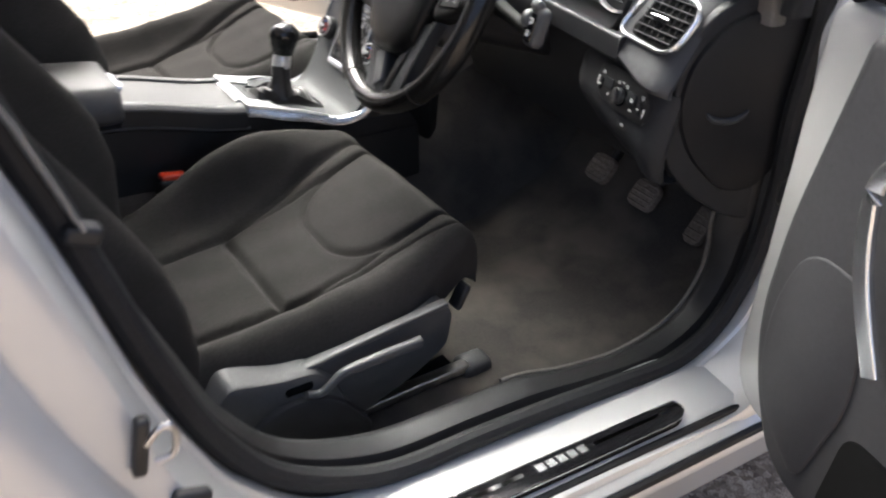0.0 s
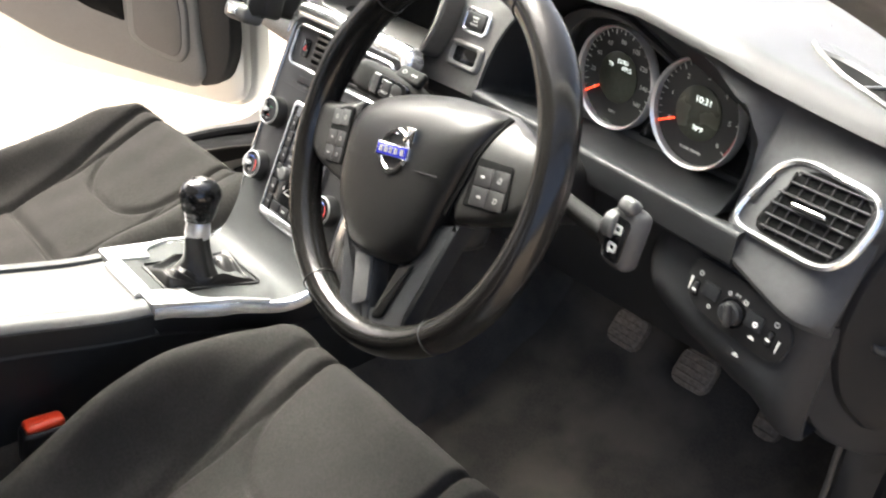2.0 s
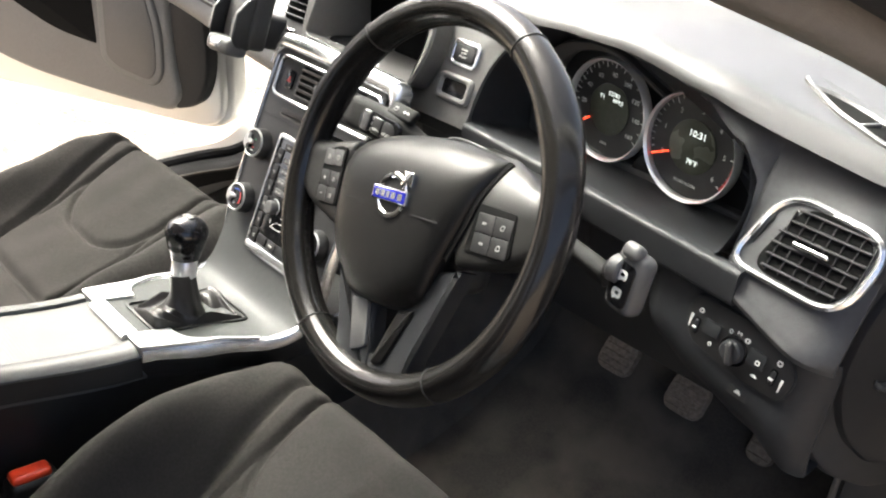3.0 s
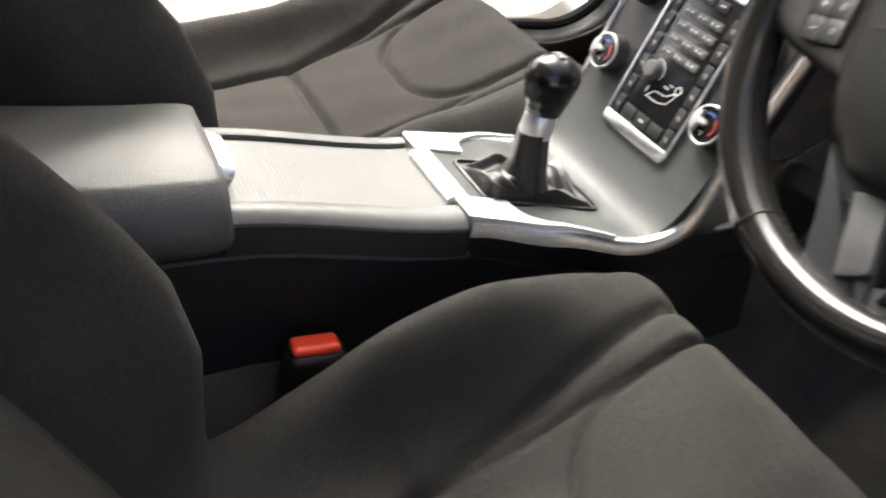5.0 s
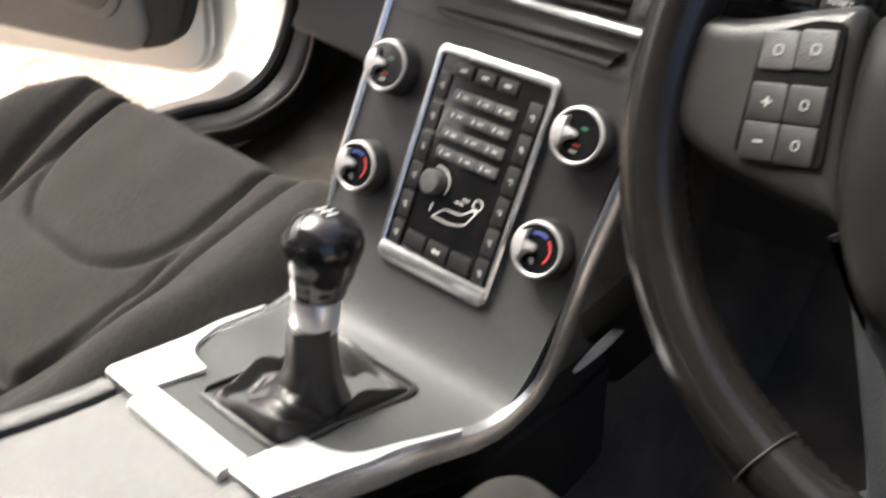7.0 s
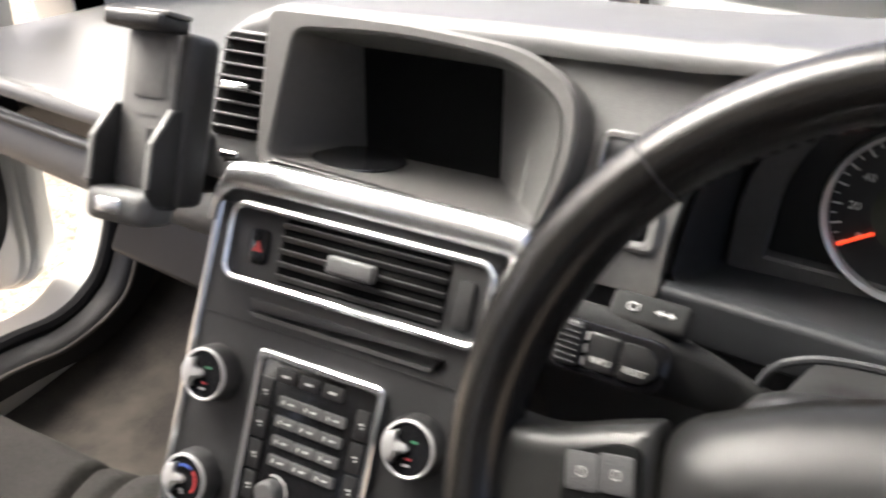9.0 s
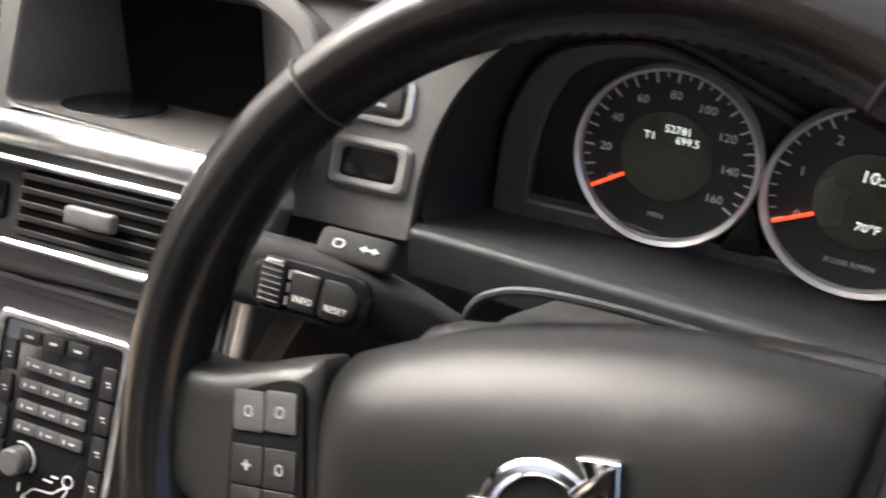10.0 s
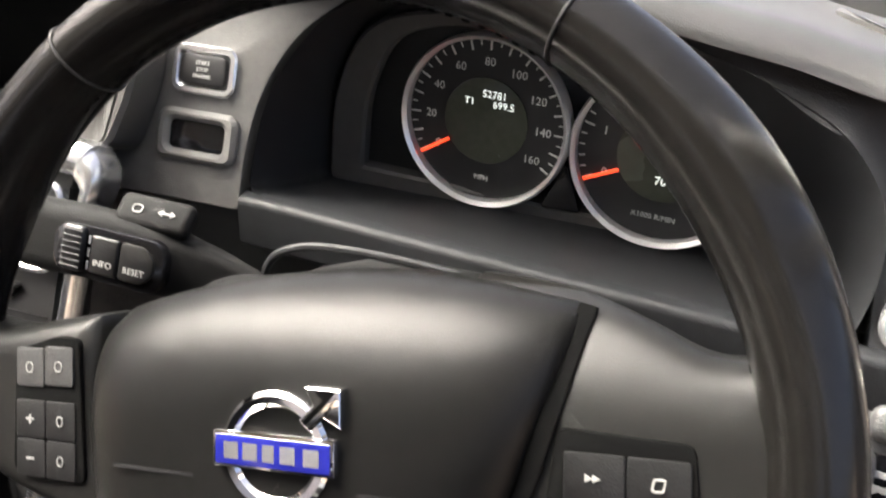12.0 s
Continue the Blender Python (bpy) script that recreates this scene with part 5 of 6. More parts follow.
        part("tip_ring", lathe([(0.010, 0), (0.012, 0.002), (0.012, 0.010), (0.010, 0.012)], axes((0.556, 0.377, 0.900), (0, 1, 0), (0, 0, 1)), 24), M_GREY, sk)
        part("top_tab", rbox(0.019, 0.014, 0.014, axes((0.573, 0.380, 0.920), (0.95, -0.25, 0.05), (0.1, 0.6, 0.8)), 0.005), M_GREY, sk, "grey tip of the stalk")

# ---------------------------------------------------------------- dashboard
da = root("dashboard", "charcoal soft plastic dashboard", "dashboard", (0, 0.75, 0.55))


def lip_y(x):
    return 0.547 - 0.11 * max(0.0, x - 0.224) if x > 0 else 0.547


def crest(x):
    """Height of the pad's rear edge."""
    if x > 0.52:
        return 1.001 - 0.26 * (x - 0.52) + 0.30 * (x - 0.52) ** 2
    return curve1(x, [(-0.755, 0.858), (-0.205, 0.866), (-0.165, 0.972), (-0.105, 0.990), (0.12, 0.995), (0.20, 0.998), (0.26, 1.004), (0.34, 1.013), (0.42, 1.016), (0.52, 1.001)])


def pad_rear(x):
    return curve1(x, [(-0.755, 0.655), (-0.205, 0.585), (-0.165, 0.590), (-0.10, 0.582), (0.12, 0.590), (0.22, 0.583), (0.32, 0.556), (0.42, 0.546), (0.55, 0.548), (0.66, 0.562), (0.715, 0.572), (0.738, 0.590), (0.755, 0.632)])


def roll_depth(x):
    """How far the pad's rear edge rolls forward before its top begins."""
    return curve1(x, [(-0.2, 0.020), (-0.1, 0.018), (0.10, 0.018), (0.46, 0.024), (0.56, 0.032), (0.75, 0.032)])


def pad_lean(x):
    """How far the foot of the roll already leans forward, in radians."""
    return 0.62 * min(1, max(0, (x - 0.53) / 0.06))


def pad_top(u, v):
    """The upper pad: u across, v from its rounded rear edge to the windscreen."""
    y0, z0 = pad_rear(u), crest(u)
    a0 = pad_lean(u)
    rd = roll_depth(u)
    if v < 0.05:
        deep = 0.004 if u > -0.17 else 0.006
        return Vector((u, y0 + (3 * deep + 0.010 * a0) * (1 - v / 0.05), z0 - 0.5 * deep * (1 - v / 0.05)))
    if v < 0.12:
        a = lerp(a0, math.pi / 2, (v - 0.05) / 0.07)
        return Vector((u, y0 + rd * (math.cos(a0) - math.cos(a)) / math.cos(a0), z0 + 0.017 * (math.sin(a) - math.sin(a0)) / (1 - math.sin(a0))))
    t = (v - 0.12) / 0.88
    d = t * (1.20 - y0 - roll_depth(u))
    w = min(1, max(0, (u + 0.205) / 0.04))
    return Vector((u, y0 + roll_depth(u) + d, z0 + 0.017 - w * (0.05 * d + 0.26 * d * d)))


part("upper_pad", sheet(pad_top, span(-0.755, 0.755, 80), span(0, 0.04, 1)[:1] + span(0.05, 0.12, 8) + span(0.15, 1, 20), 0.012), M_DASH, da, "charcoal grained upper pad")
# start panel between stack and instruments
m_st = axes((0.178, 0.570, 0.921), (1, 0, 0), (0, 0.4, 1))
o = rounded([(-0.070, 0.090), (0.100, 0.096), (0.098, 0.082), (0.060, 0.052), (0.041, 0.015), (0.034, -0.022), (0.034, -0.066), (-0.076, -0.066), (-0.073, -0.02)], [0.006, 0.004, 0.02, 0.02, 0.02, 0.02, 0.004, 0.006, 0.006])
sp_ = part("start_panel", slab(o, m_st, 0.0, -0.03, 0.0015), M_START, da, "grey start button panel")
o = rrect(0.046, 0.032, 0.008)
bm_ = shift(m_st, 0, 0.020, 0)
part("button_frame", hoop(o, inset(o, 0.0055), bm_, 0.004, 0, 0.0012), M_SILVER, sp_, "satin silver button frame")
part("start_button", slab(rrect(0.033, 0.020, 0.005), bm_, 0.005, 0, 0.0015), M_BLACK, sp_, "black start button")
for k, t in enumerate(("START", "STOP", "ENGINE")):
    letters(t, 0.0036, shift(bm_, 0, 0.0042 - k * 0.0042, 0.0052), M_WHITE, sp_)
o = rrect(0.058, 0.034, 0.008)
sm = shift(m_st, 0.0, -0.023, 0)
part("key_slot_frame", hoop(o, rrect(0.040, 0.019, 0.004), sm, 0.006, 0, 0.003), M_START, sp_, "grey key slot surround")
part("key_slot", slab(rrect(0.041, 0.020, 0.004), sm, 0.0012, 0, 0.0003), M_GLOSS, sp_, "dark key slot")
# instrument hood
rad = [0.012, 0.015, 0.02, 0.02, 0.03, 0.04, 0.04, 0.04, 0.04, 0.03]
op = rounded([(0.218, 0.872), (0.580, 0.868), (0.590, 0.905), (0.586, 0.940), (0.560, 0.970), (0.500, 0.993), (0.430, 1.006), (0.335, 1.010), (0.262, 0.992), (0.222, 0.935)], rad, 5)
bk_ = rounded([(0.236, 0.845), (0.575, 0.842), (0.573, 0.862), (0.560, 0.880), (0.535, 0.900), (0.470, 0.930), (0.425, 0.950), (0.335, 0.988), (0.265, 0.972), (0.240, 0.920)], rad, 5)
face_y = lambda x, z: lip_y(x) + 0.40 * (z - 0.869)
rings = [[Vector((lerp(a[0], b[0], t), lerp(face_y(*a), 0.655, t), lerp(a[1], b[1], t))) for a, b in zip(op, bk_)] for t in (0.0, 0.06, 0.5, 1.0)]
part("instrument_hood", loft(rings, cap=False), M_DASHLOW, da, "charcoal instrument recess")
path = [Vector((x, face_y(x, 0.868) + 0.002, 0.8535)) for x in span(0.216, 0.612, 12)]
part("ledge_lip", sweep(path, rrect(0.016, 0.036, 0.005), up=(0, 0, 1)), M_DASHLOW, da, "edge of the instrument ledge")
path = [Vector((x, 0.562 - 0.02 * (0.216 - x), 0.8535)) for x in span(0.12, 0.2145, 4)]
part("ledge_lip", sweep(path, rrect(0.016, 0.030, 0.004), up=(0, 0, 1)), M_DASHLOW, da, "dark strip under the start panel")
# knee panel below the ledge
bm = sheet(lambda u, v: Vector((lerp(0.13, 0.60, u), lerp(lip_y(lerp(0.13, 0.60, u)) + 0.004, 0.62, v**1.5), lerp(0.866, 0.64, v))), span(0, 1, 20), span(0, 1, 12), -0.01)
part("knee_panel", bm, M_DASHLOW, da, "charcoal knee panel under the column")
# outer vent panel and switch panel
vx, vy = Vector((1, -0.09, 0.02)), Vector((0.15, 0.52, 0.85))
m_v = axes((0.647, 0.527, 0.903), vx, vy)


def fascia_point(x, z):
    """A place on the plane of the end vent at the given x and z."""
    a = x - 0.647
    b = (z - 0.903 - 0.02 * a) / 0.85
    return Vector((x, 0.527 - 0.09 * (a - 0.15 * b) + 0.52 * b, z))


def round_corner(p, x0=0.672, r=0.050):
    """Carries a panel round the outer corner of the dashboard, towards the door."""
    if p.x <= x0:
        return p
    a = min((p.x - x0) / r, 1.0)
    return Vector((x0 + r * math.sin(a), p.y + r * (1 - math.cos(a)), p.z))


def crease(x):
    return curve1(x, [(0.565, 0.849), (0.70, 0.821), (0.80, 0.80)])


def hood_edge(x):
    return curve1(x, [(0.30, 1.006), (0.335, 1.008), (0.43, 1.004), (0.50, 0.991), (0.56, 0.967), (0.582, 0.942), (0.588, 0.915)])


def fascia(u, v):
    """One surface from the pad's rear edge over the hood, down to the crease under the vent."""
    x = lerp(0.26, 0.722, u)
    xe = min(x, 0.75)
    under = 0.028 * min(1, max(0, (0.735 - x) / 0.06))
    top = Vector((x, pad_rear(xe) + 0.003 + under, crest(xe) + 0.002))
    low = hood_edge(x) if x < 0.590 else crease(x)
    t = min(1, max(0, (x - 0.555) / 0.05))
    z = lerp(top.z, low, v)
    q = fascia_point(x, z)
    q.y = lerp(face_y(x, z), q.y, t * t * (3 - 2 * t)) + 0.0015
    k = max(0.0, 1 - v / (1.0 if x < 0.590 else 0.40)) ** 2
    q.y = lerp(q.y, top.y, k)
    if v > 0.92 and x > 0.590:
        q.y += 0.008 * ((v - 0.92) / 0.08) ** 2
    return round_corner(q)


vp = part("vent_panel", panel(fascia, span(0, 1, 100), span(0, 1, 24)), M_FASCIA, da, "charcoal end panel round the vent")
vo = rounded([(-0.058, -0.038), (0.060, -0.043), (0.071, 0.037), (-0.037, 0.046)], [0.026, 0.034, 0.034, 0.034], 8)
part("vent_ring", hoop(vo, inset(vo, 0.0060), m_v, 0.007, 0, 0.0026), M_SILVER, vp, "satin silver vent ring")
part("vent_plate", slab(inset(vo, 0.004), m_v, 0.0022, 0, 0.0005), M_FASCIA, vp)
vi = rounded([(-0.034, -0.031), (0.051, -0.036), (0.060, 0.030), (-0.014, 0.038)], [0.018, 0.024, 0.024, 0.022], 6)
# shaded depth of the end vent, painted as a black plate
part("vent_mouth", slab(vi, m_v, 0.0032, 0, 0.0003), M_VOID, vp, "vent mouth, its shaded depth a flat black plate")
for k in range(6):
    y = -0.0255 + k * 0.0112
    part("vane", rbox(0.083 - 0.005 * abs(k - 2.5), 0.0016, 0.005, shift(m_v, 0.0115 + 0.0016 * k, y, 0.0045) @ Matrix.Rotation(0.35, 4, "X"), 0.0004, 1), M_RUBBER, vp, "black vent vane")
for k in range(7):
    x = -0.024 + k * 0.0127
    part("cross_vane", rbox(0.0012, 0.058, 0.003, shift(m_v, x + 0.005, 0.000, 0.0035), 0.0003, 1), M_RUBBER, vp)
part("vane_tab", rbox(0.034, 0.0045, 0.008, shift(m_v, 0.012, 0.001, 0.010), 0.002), M_CHROME, vp, "chrome vane adjuster")
part("thumb_slot", slab(rrect(0.009, 0.030, 0.003, skew=0.25), shift(m_v, -0.042, 0.004), 0.0040, 0, 0.0004), M_BLACK, vp)
part("thumb_wheel", slab(rrect(0.0035, 0.024, 0.0015, skew=0.25), shift(m_v, -0.042, 0.004), 0.0065, 0, 0.001), M_CHROME, vp, "chrome thumb wheel")
m_l = axes((0.640, 0.505, 0.795), (1, -0.10, -0.05), (0.05, 0.20, 1))


def lower_panel(u, v):
    x = lerp(0.500, 0.722, u)
    low = curve1(x, [(0.50, 0.772), (0.53, 0.748), (0.58, 0.730), (0.65, 0.714), (0.72, 0.694)])
    z = lerp(crease(max(x, 0.566)) - 0.003 - 0.02 * max(0, 0.566 - x) / 0.066, low, min(1, v / 0.86))
    y = 0.505 - 0.10 * (x - 0.640) + 0.2 * (z - 0.795) + 0.0025
    e = max(0.0, 0.034 - (x - 0.500)) / 0.034
    y += 0.040 * (1 - math.sqrt(max(0.0, 1 - e * e)))
    f = max(0.0, v - 0.52) / 0.48
    y += lerp(0.085, 0.050, min(1, max(0, (x - 0.66) / 0.04))) * (1 - math.sqrt(max(0.0, 1 - f * f)))
    return round_corner(Vector((x, y, z - 0.010 * f * f)))


lp = part("lamp_panel", panel(lower_panel, span(0, 1, 50), span(0, 1, 30)), M_DASHLOW, da, "charcoal lower panel with lamp switches")
o = rounded([(-0.071, 0.0250), (-0.0755, 0.001), (-0.064, -0.0205), (-0.017, -0.0290), (0.041, -0.0260), (0.046, 0.002), (0.034, 0.0175), (-0.017, 0.0280)], [0.008, 0.012, 0.010, 0.03, 0.010, 0.012, 0.012, 0.03])
ls = part("lamp_switch_plate", slab(o, m_l, 0.0018, -0.004, 0.0015), M_BLACK, lp, "black lamp switch plate")
part("plate_rim", hoop(inset(o, -0.0012), inset(o, 0.0004), m_l, 0.0010, -0.003, 0.0004), M_DASHLOW, ls, "fine edge of the switch plate")
part("dial_base", lathe([(0.0150, 0.0), (0.0148, 0.0012), (0.0120, 0.0016)], shift(m_l, -0.0165, -0.006, 0.0018), 36), M_GLOSS, ls, "black dial base")
part("dial_knob", lathe([(0.0118, 0.0), (0.0112, 0.007), (0.0095, 0.0085), (0.003, 0.0088)], shift(m_l, -0.0165, -0.006, 0.0018), 32), M_DASHLOW, ls, "black lamp dial")
part("dial_grip", rbox(0.0070, 0.0225, 0.0090, spin(shift(m_l, -0.0155, -0.0065, 0.0105), 18), 0.0028), M_FLANK, ls, "raised dial grip")
part("dial_pointer", rbox(0.0016, 0.0060, 0.0006, spin(shift(m_l, -0.0205, 0.0015, 0.0110), -30), 0), M_WHITE, ls, "white dial pointer")
for x, y, w, h in ((-0.0445, 0.001, 0.0185, 0.0150), (0.0070, 0.000, 0.0185, 0.0165)):
    part("push_switch", slab(rrect(w, h, 0.002, 3), shift(m_l, x, y, 0.0016), 0.0022, 0, 0.0006), M_DASHLOW, ls, "black push switch")
for x, y in ((-0.0610, -0.0050), (0.0265, -0.0065)):
    # black plate as the shade round the wheel
    part("wheel_slot", slab(rrect(0.0065, 0.0165, 0.002, 3), shift(m_l, x, y, 0.0014), 0.0008, 0, 0.0002), M_VOID, ls)
    part("thumb_wheel", rbox(0.0045, 0.0140, 0.005, shift(m_l, x, y, 0.0022), 0.002), M_DASHLOW, ls, "ribbed thumb wheel")
    part("wheel_mark", rbox(0.0044, 0.0022, 0.0005, shift(m_l, x, y - 0.001, 0.0048), 0), M_WHITE, ls)
part("wedge_mark", slab([(-0.0005, -0.007), (0.0009, -0.007), (0.0016, 0.007), (-0.0016, 0.007)], shift(m_l, -0.0685, -0.0030, 0.0018), 0.0005, 0, 0.0001), M_WHITE, ls)
part("wedge_mark", slab([(-0.0006, -0.0065), (0.0006, -0.0065), (0.0013, 0.0065), (-0.0013, 0.0065)], shift(m_l, 0.0360, -0.0100, 0.0018), 0.0005, 0, 0.0001), M_WHITE, ls)
for x, y, w, h in ((-0.0610, 0.0116, 0.0050, 0.0050), (-0.0410, -0.0139, 0.0040, 0.0046), (-0.0261, 0.0100, 0.0038, 0.0046), (-0.0080, 0.0105, 0.0052, 0.0046), (-0.0225, -0.0125, 0.0036, 0.0044), (0.0095, -0.0020, 0.0050, 0.0052), (0.0275, 0.0090, 0.0052, 0.0056)):
    part("switch_mark", hoop(rrect(w, h, 0.0018, 3), rrect(w * 0.5, h * 0.5, 0.0008, 3), shift(m_l, x, y, 0.0019 if x != 0.0095 else 0.0039), 0.0005, 0, 0.0001), M_WHITE, ls)
bars(shift(m_l, -0.0176, 0.0127, 0.0019), [(-0.0018, 0, 0.0012, 0.0030), (0.0, 0, 0.0030, 0.0010), (0.0018, 0, 0.0012, 0.0030)], M_WHITE, ls, "switch_mark")
bars(shift(m_l, 0.0105, -0.0160, 0.0019), [(0, -0.0008, 0.0066, 0.0016), (0, 0.0008, 0.0036, 0.0012)], M_WHITE, ls, "switch_mark")
part("release_switch", slab(rrect(0.022, 0.012, 0.002), shift(m_l, 0.0015, -0.0430, -0.006), 0.003, -0.006, 0.0008), M_BLACK, lp)
bars(shift(m_l, 0.0015, -0.0430, -0.003), [(0, 0, 0.007, 0.0018), (0, 0.002, 0.004, 0.0018)], M_WHITE, lp)
# end caps facing the doors; the driver's holds the fuse cover
m_e = axes((0.712, 0.520, 0.0), (0.30, 0.954, 0), (0, 0, 1))
o = rounded([(-0.006, 0.770), (-0.004, 0.872), (0.03, 0.930), (0.09, 0.955), (0.26, 0.955), (0.26, 0.60), (0.13, 0.610), (0.05, 0.66), (0.0, 0.715)], 0.03)
ec = part("end_cap", slab(o, m_e, -0.003, -0.06, 0.010), M_DASHLOW, da, "charcoal dashboard end cap")
o = rounded([(0.0, 0.800), (0.010, 0.866), (0.045, 0.910), (0.098, 0.934), (0.165, 0.930), (0.20, 0.86), (0.20, 0.72), (0.15, 0.662), (0.098, 0.664), (0.030, 0.728)], 0.045, 6)
fc = part("fuse_cover", slab(o, m_e, 0.006, -0.003, 0.008), M_FUSE, ec, "black fuse cover with a finger dimple")
dm = shift(m_e, 0.076, 0.797, 0.0062)
# no hollow is cut; a paler raised crescent stands for light caught in it
lip = smooth_path([dm @ Vector((0.032 * math.cos(a), 0.017 * math.sin(a), 0.001)) for a in span(radians(190), radians(352), 9)], 4)
part("dimple_lip", sweep(lip, circle(0.0052, 10), up=(1, 0, 0), scales=[math.sin(math.pi * (k + 0.5) / len(lip)) ** 0.5 for k in range(len(lip))]), M_FASCIA, fc, "rounded lip, lighter as the lit crescent of the finger dimple")
o = rounded([(-0.555, 0.785), (-0.560, 0.846), (-0.78, 0.846), (-0.78, 0.785)], 0.02)[::-1]
part("end_cap", slab([(p - 0.10, q) for p, q in o], axes((-0.742, 0.0, 0.0), (0, -1, 0), (0, 0, 1)), 0.002, -0.06, 0.006), M_FASCIA, da, "charcoal dashboard end cap")
# passenger side: face pad, glove box
part("decor_strip", sweep([(x, pad_rear(x) - 0.004, crest(x) - 0.022) for x in span(-0.745, -0.21, 8)], rrect(0.012, 0.008, 0.003), up=(0, 0, 1)), M_DASHLOW, da, "dark joint under the passenger pad")
bm = sheet(lambda u, v: Vector((lerp(-0.745, -0.16, u), pad_rear(min(-0.205, lerp(-0.745, -0.16, u))) - 0.014 + 0.030 * (2 * v - 1) ** 2 * (0.5 + 0.7 * v), lerp(0.845, 0.775, v))), span(0, 1, 12), span(0, 1, 10), -0.02)
part("glove_box", bm, M_GREY, da, "grey glove box lid")
# open screen recess above the stack: frame, tapering walls, back with its shade painted black
m_r = axes((0.025, 0.545, 0.945), (1, 0, 0), (0, 0.45, 1))
o = rounded([(-0.119, -0.048), (0.112, -0.052), (0.126, -0.005), (0.121, 0.042), (0.080, 0.064), (-0.02, 0.071), (-0.133, 0.069)], [0.012, 0.012, 0.03, 0.035, 0.05, 0.05, 0.012], 6)
oi = rounded([(-0.107, -0.040), (0.107, -0.049), (0.114, -0.005), (0.111, 0.030), (0.070, 0.053), (-0.02, 0.060), (-0.104, 0.054)], [0.008, 0.008, 0.03, 0.03, 0.05, 0.05, 0.010], 6)
rec = part("recess_frame", hoop(o, oi, m_r, 0.003, -0.03, 0.003), M_BEZEL, da, "charcoal frame of the open screen recess")
fr_ = [m_r @ Vector((*p, 0.002)) for p in oi]
bk = []
for p in fr_:
    a, b = (p.x - 0.0275) / 0.1095, (p.z - 0.952) / 0.047
    k = max(abs(a), abs(b), 0.2)
    bk.append(Vector((0.005 + 0.059 * a / k, 0.622, 0.930 + 0.043 * b / k)))
part("recess_wall", loft([fr_, [p.lerp(q, 0.5) for p, q in zip(fr_, bk)], bk], cap=False), M_BEZEL, rec, "charcoal recess walls")
bkc = sum(bk, Vector()) / len(bk)
bm = loft([[bkc + (p - bkc) * 1.02 + Vector((0, d, 0)) for p in bk] for d in (-0.003, 0.010)])
part("recess_back", bm, M_VOID, rec, "recess back, blackened as deep shade")
dk = root("adhesive_disc", "round black adhesive disc in the screen recess", "disc", (-0.034, 0.572, 0.892))
part("disc", lathe([(0.037, -0.002), (0.037, 0.003), (0.035, 0.005), (0.01, 0.0052)], axes((-0.034, 0.574, 0.896), (1, 0, 0), (0, 1, -0.12)), 40), M_GLOSS, dk)
part("disc_rim", lathe([(0.0365, 0.000), (0.0378, 0.001), (0.0378, 0.003), (0.0365, 0.0036)], axes((-0.034, 0.574, 0.896), (1, 0, 0), (0, 1, -0.12)), 40), M_CHROME, dk)
# left and right upright vents beside the recess
m_lv = axes((-0.124, 0.550, 0.938), (1, 0.02, 0), (0.0, 0.42, 0.9))
o = rounded([(-0.030, -0.062), (0.028, -0.062), (0.030, 0.055), (-0.028, 0.055)], [0.012, 0.012, 0.006, 0.012])
lv = part("inner_vent", slab(o, m_lv, 0.0, -0.05, 0.004), M_GREY, da, "grey upright vent")
# the upright vent's inner shade is a black plate too
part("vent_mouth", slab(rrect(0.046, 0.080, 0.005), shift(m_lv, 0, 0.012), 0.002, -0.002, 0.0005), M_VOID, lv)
for k in range(8):
    part("vane", rbox(0.045, 0.0018, 0.006, shift(m_lv, 0, -0.021 + k * 0.0096, 0.004) @ Matrix.Rotation(0.15, 4, "X"), 0.0005, 1), M_FASCIA, lv, "charcoal vent vane")
part("vane_tab", rbox(0.024, 0.006, 0.008, shift(m_lv, 0.0, 0.010, 0.010), 0.002), M_CHROME, lv, "chrome vane adjuster")
part("thumb_wheel", rbox(0.018, 0.006, 0.006, shift(m_lv, 0.0, -0.042, 0.002), 0.002), M_CHROME, lv, "chrome thumb wheel")
part("fascia_fill", rbox(0.30, 0.10, 0.12, pose(0.0, 0.70, 0.86), 0.02), M_BLACK, da)
part("fascia_fill", rbox(1.46, 0.30, 0.10, pose(0, 0.90, 0.78), 0.02), M_BLACK, da)
# demister slot at the outer end of the pad


def on_pad(x, y, up):
    """A place on the upper pad, the rolled shoulder included."""
    y0, rd, z0 = pad_rear(x), roll_depth(x), crest(x)
    if y < y0 + rd:
        a0 = pad_lean(x)
        sa = math.sin(math.acos(min(1, math.cos(a0) * (1 - max(0, y - y0) / rd))))
        return Vector((x, y, z0 + 0.017 * (sa - math.sin(a0)) / (1 - math.sin(a0)) + up))
    d = y - y0 - rd
    return Vector((x, y, z0 + 0.017 - 0.05 * d - 0.26 * d * d + up))


slot = rounded([(0.572, 0.646), (0.612, 0.621), (0.652, 0.603), (0.690, 0.598), (0.700, 0.612), (0.691, 0.630), (0.656, 0.642), (0.612, 0.653), (0.588, 0.653)], 0.005)
eye = rounded([(0.552, 0.660), (0.608, 0.615), (0.662, 0.596), (0.706, 0.590), (0.717, 0.606), (0.704, 0.640), (0.660, 0.660), (0.600, 0.676), (0.560, 0.682)], 0.010)
bm = loft([[on_pad(x, y, h) for x, y in o] for o, h in ((eye, -0.006), (eye, 0.0025), (inset(eye, 0.003), 0.0045), (inset(slot, -0.003), 0.0040), (slot, 0.0015), (slot, -0.004))], cap=False)
dm_ = part("demister_rim", bm, M_DASH, da, "charcoal rim of the demister")
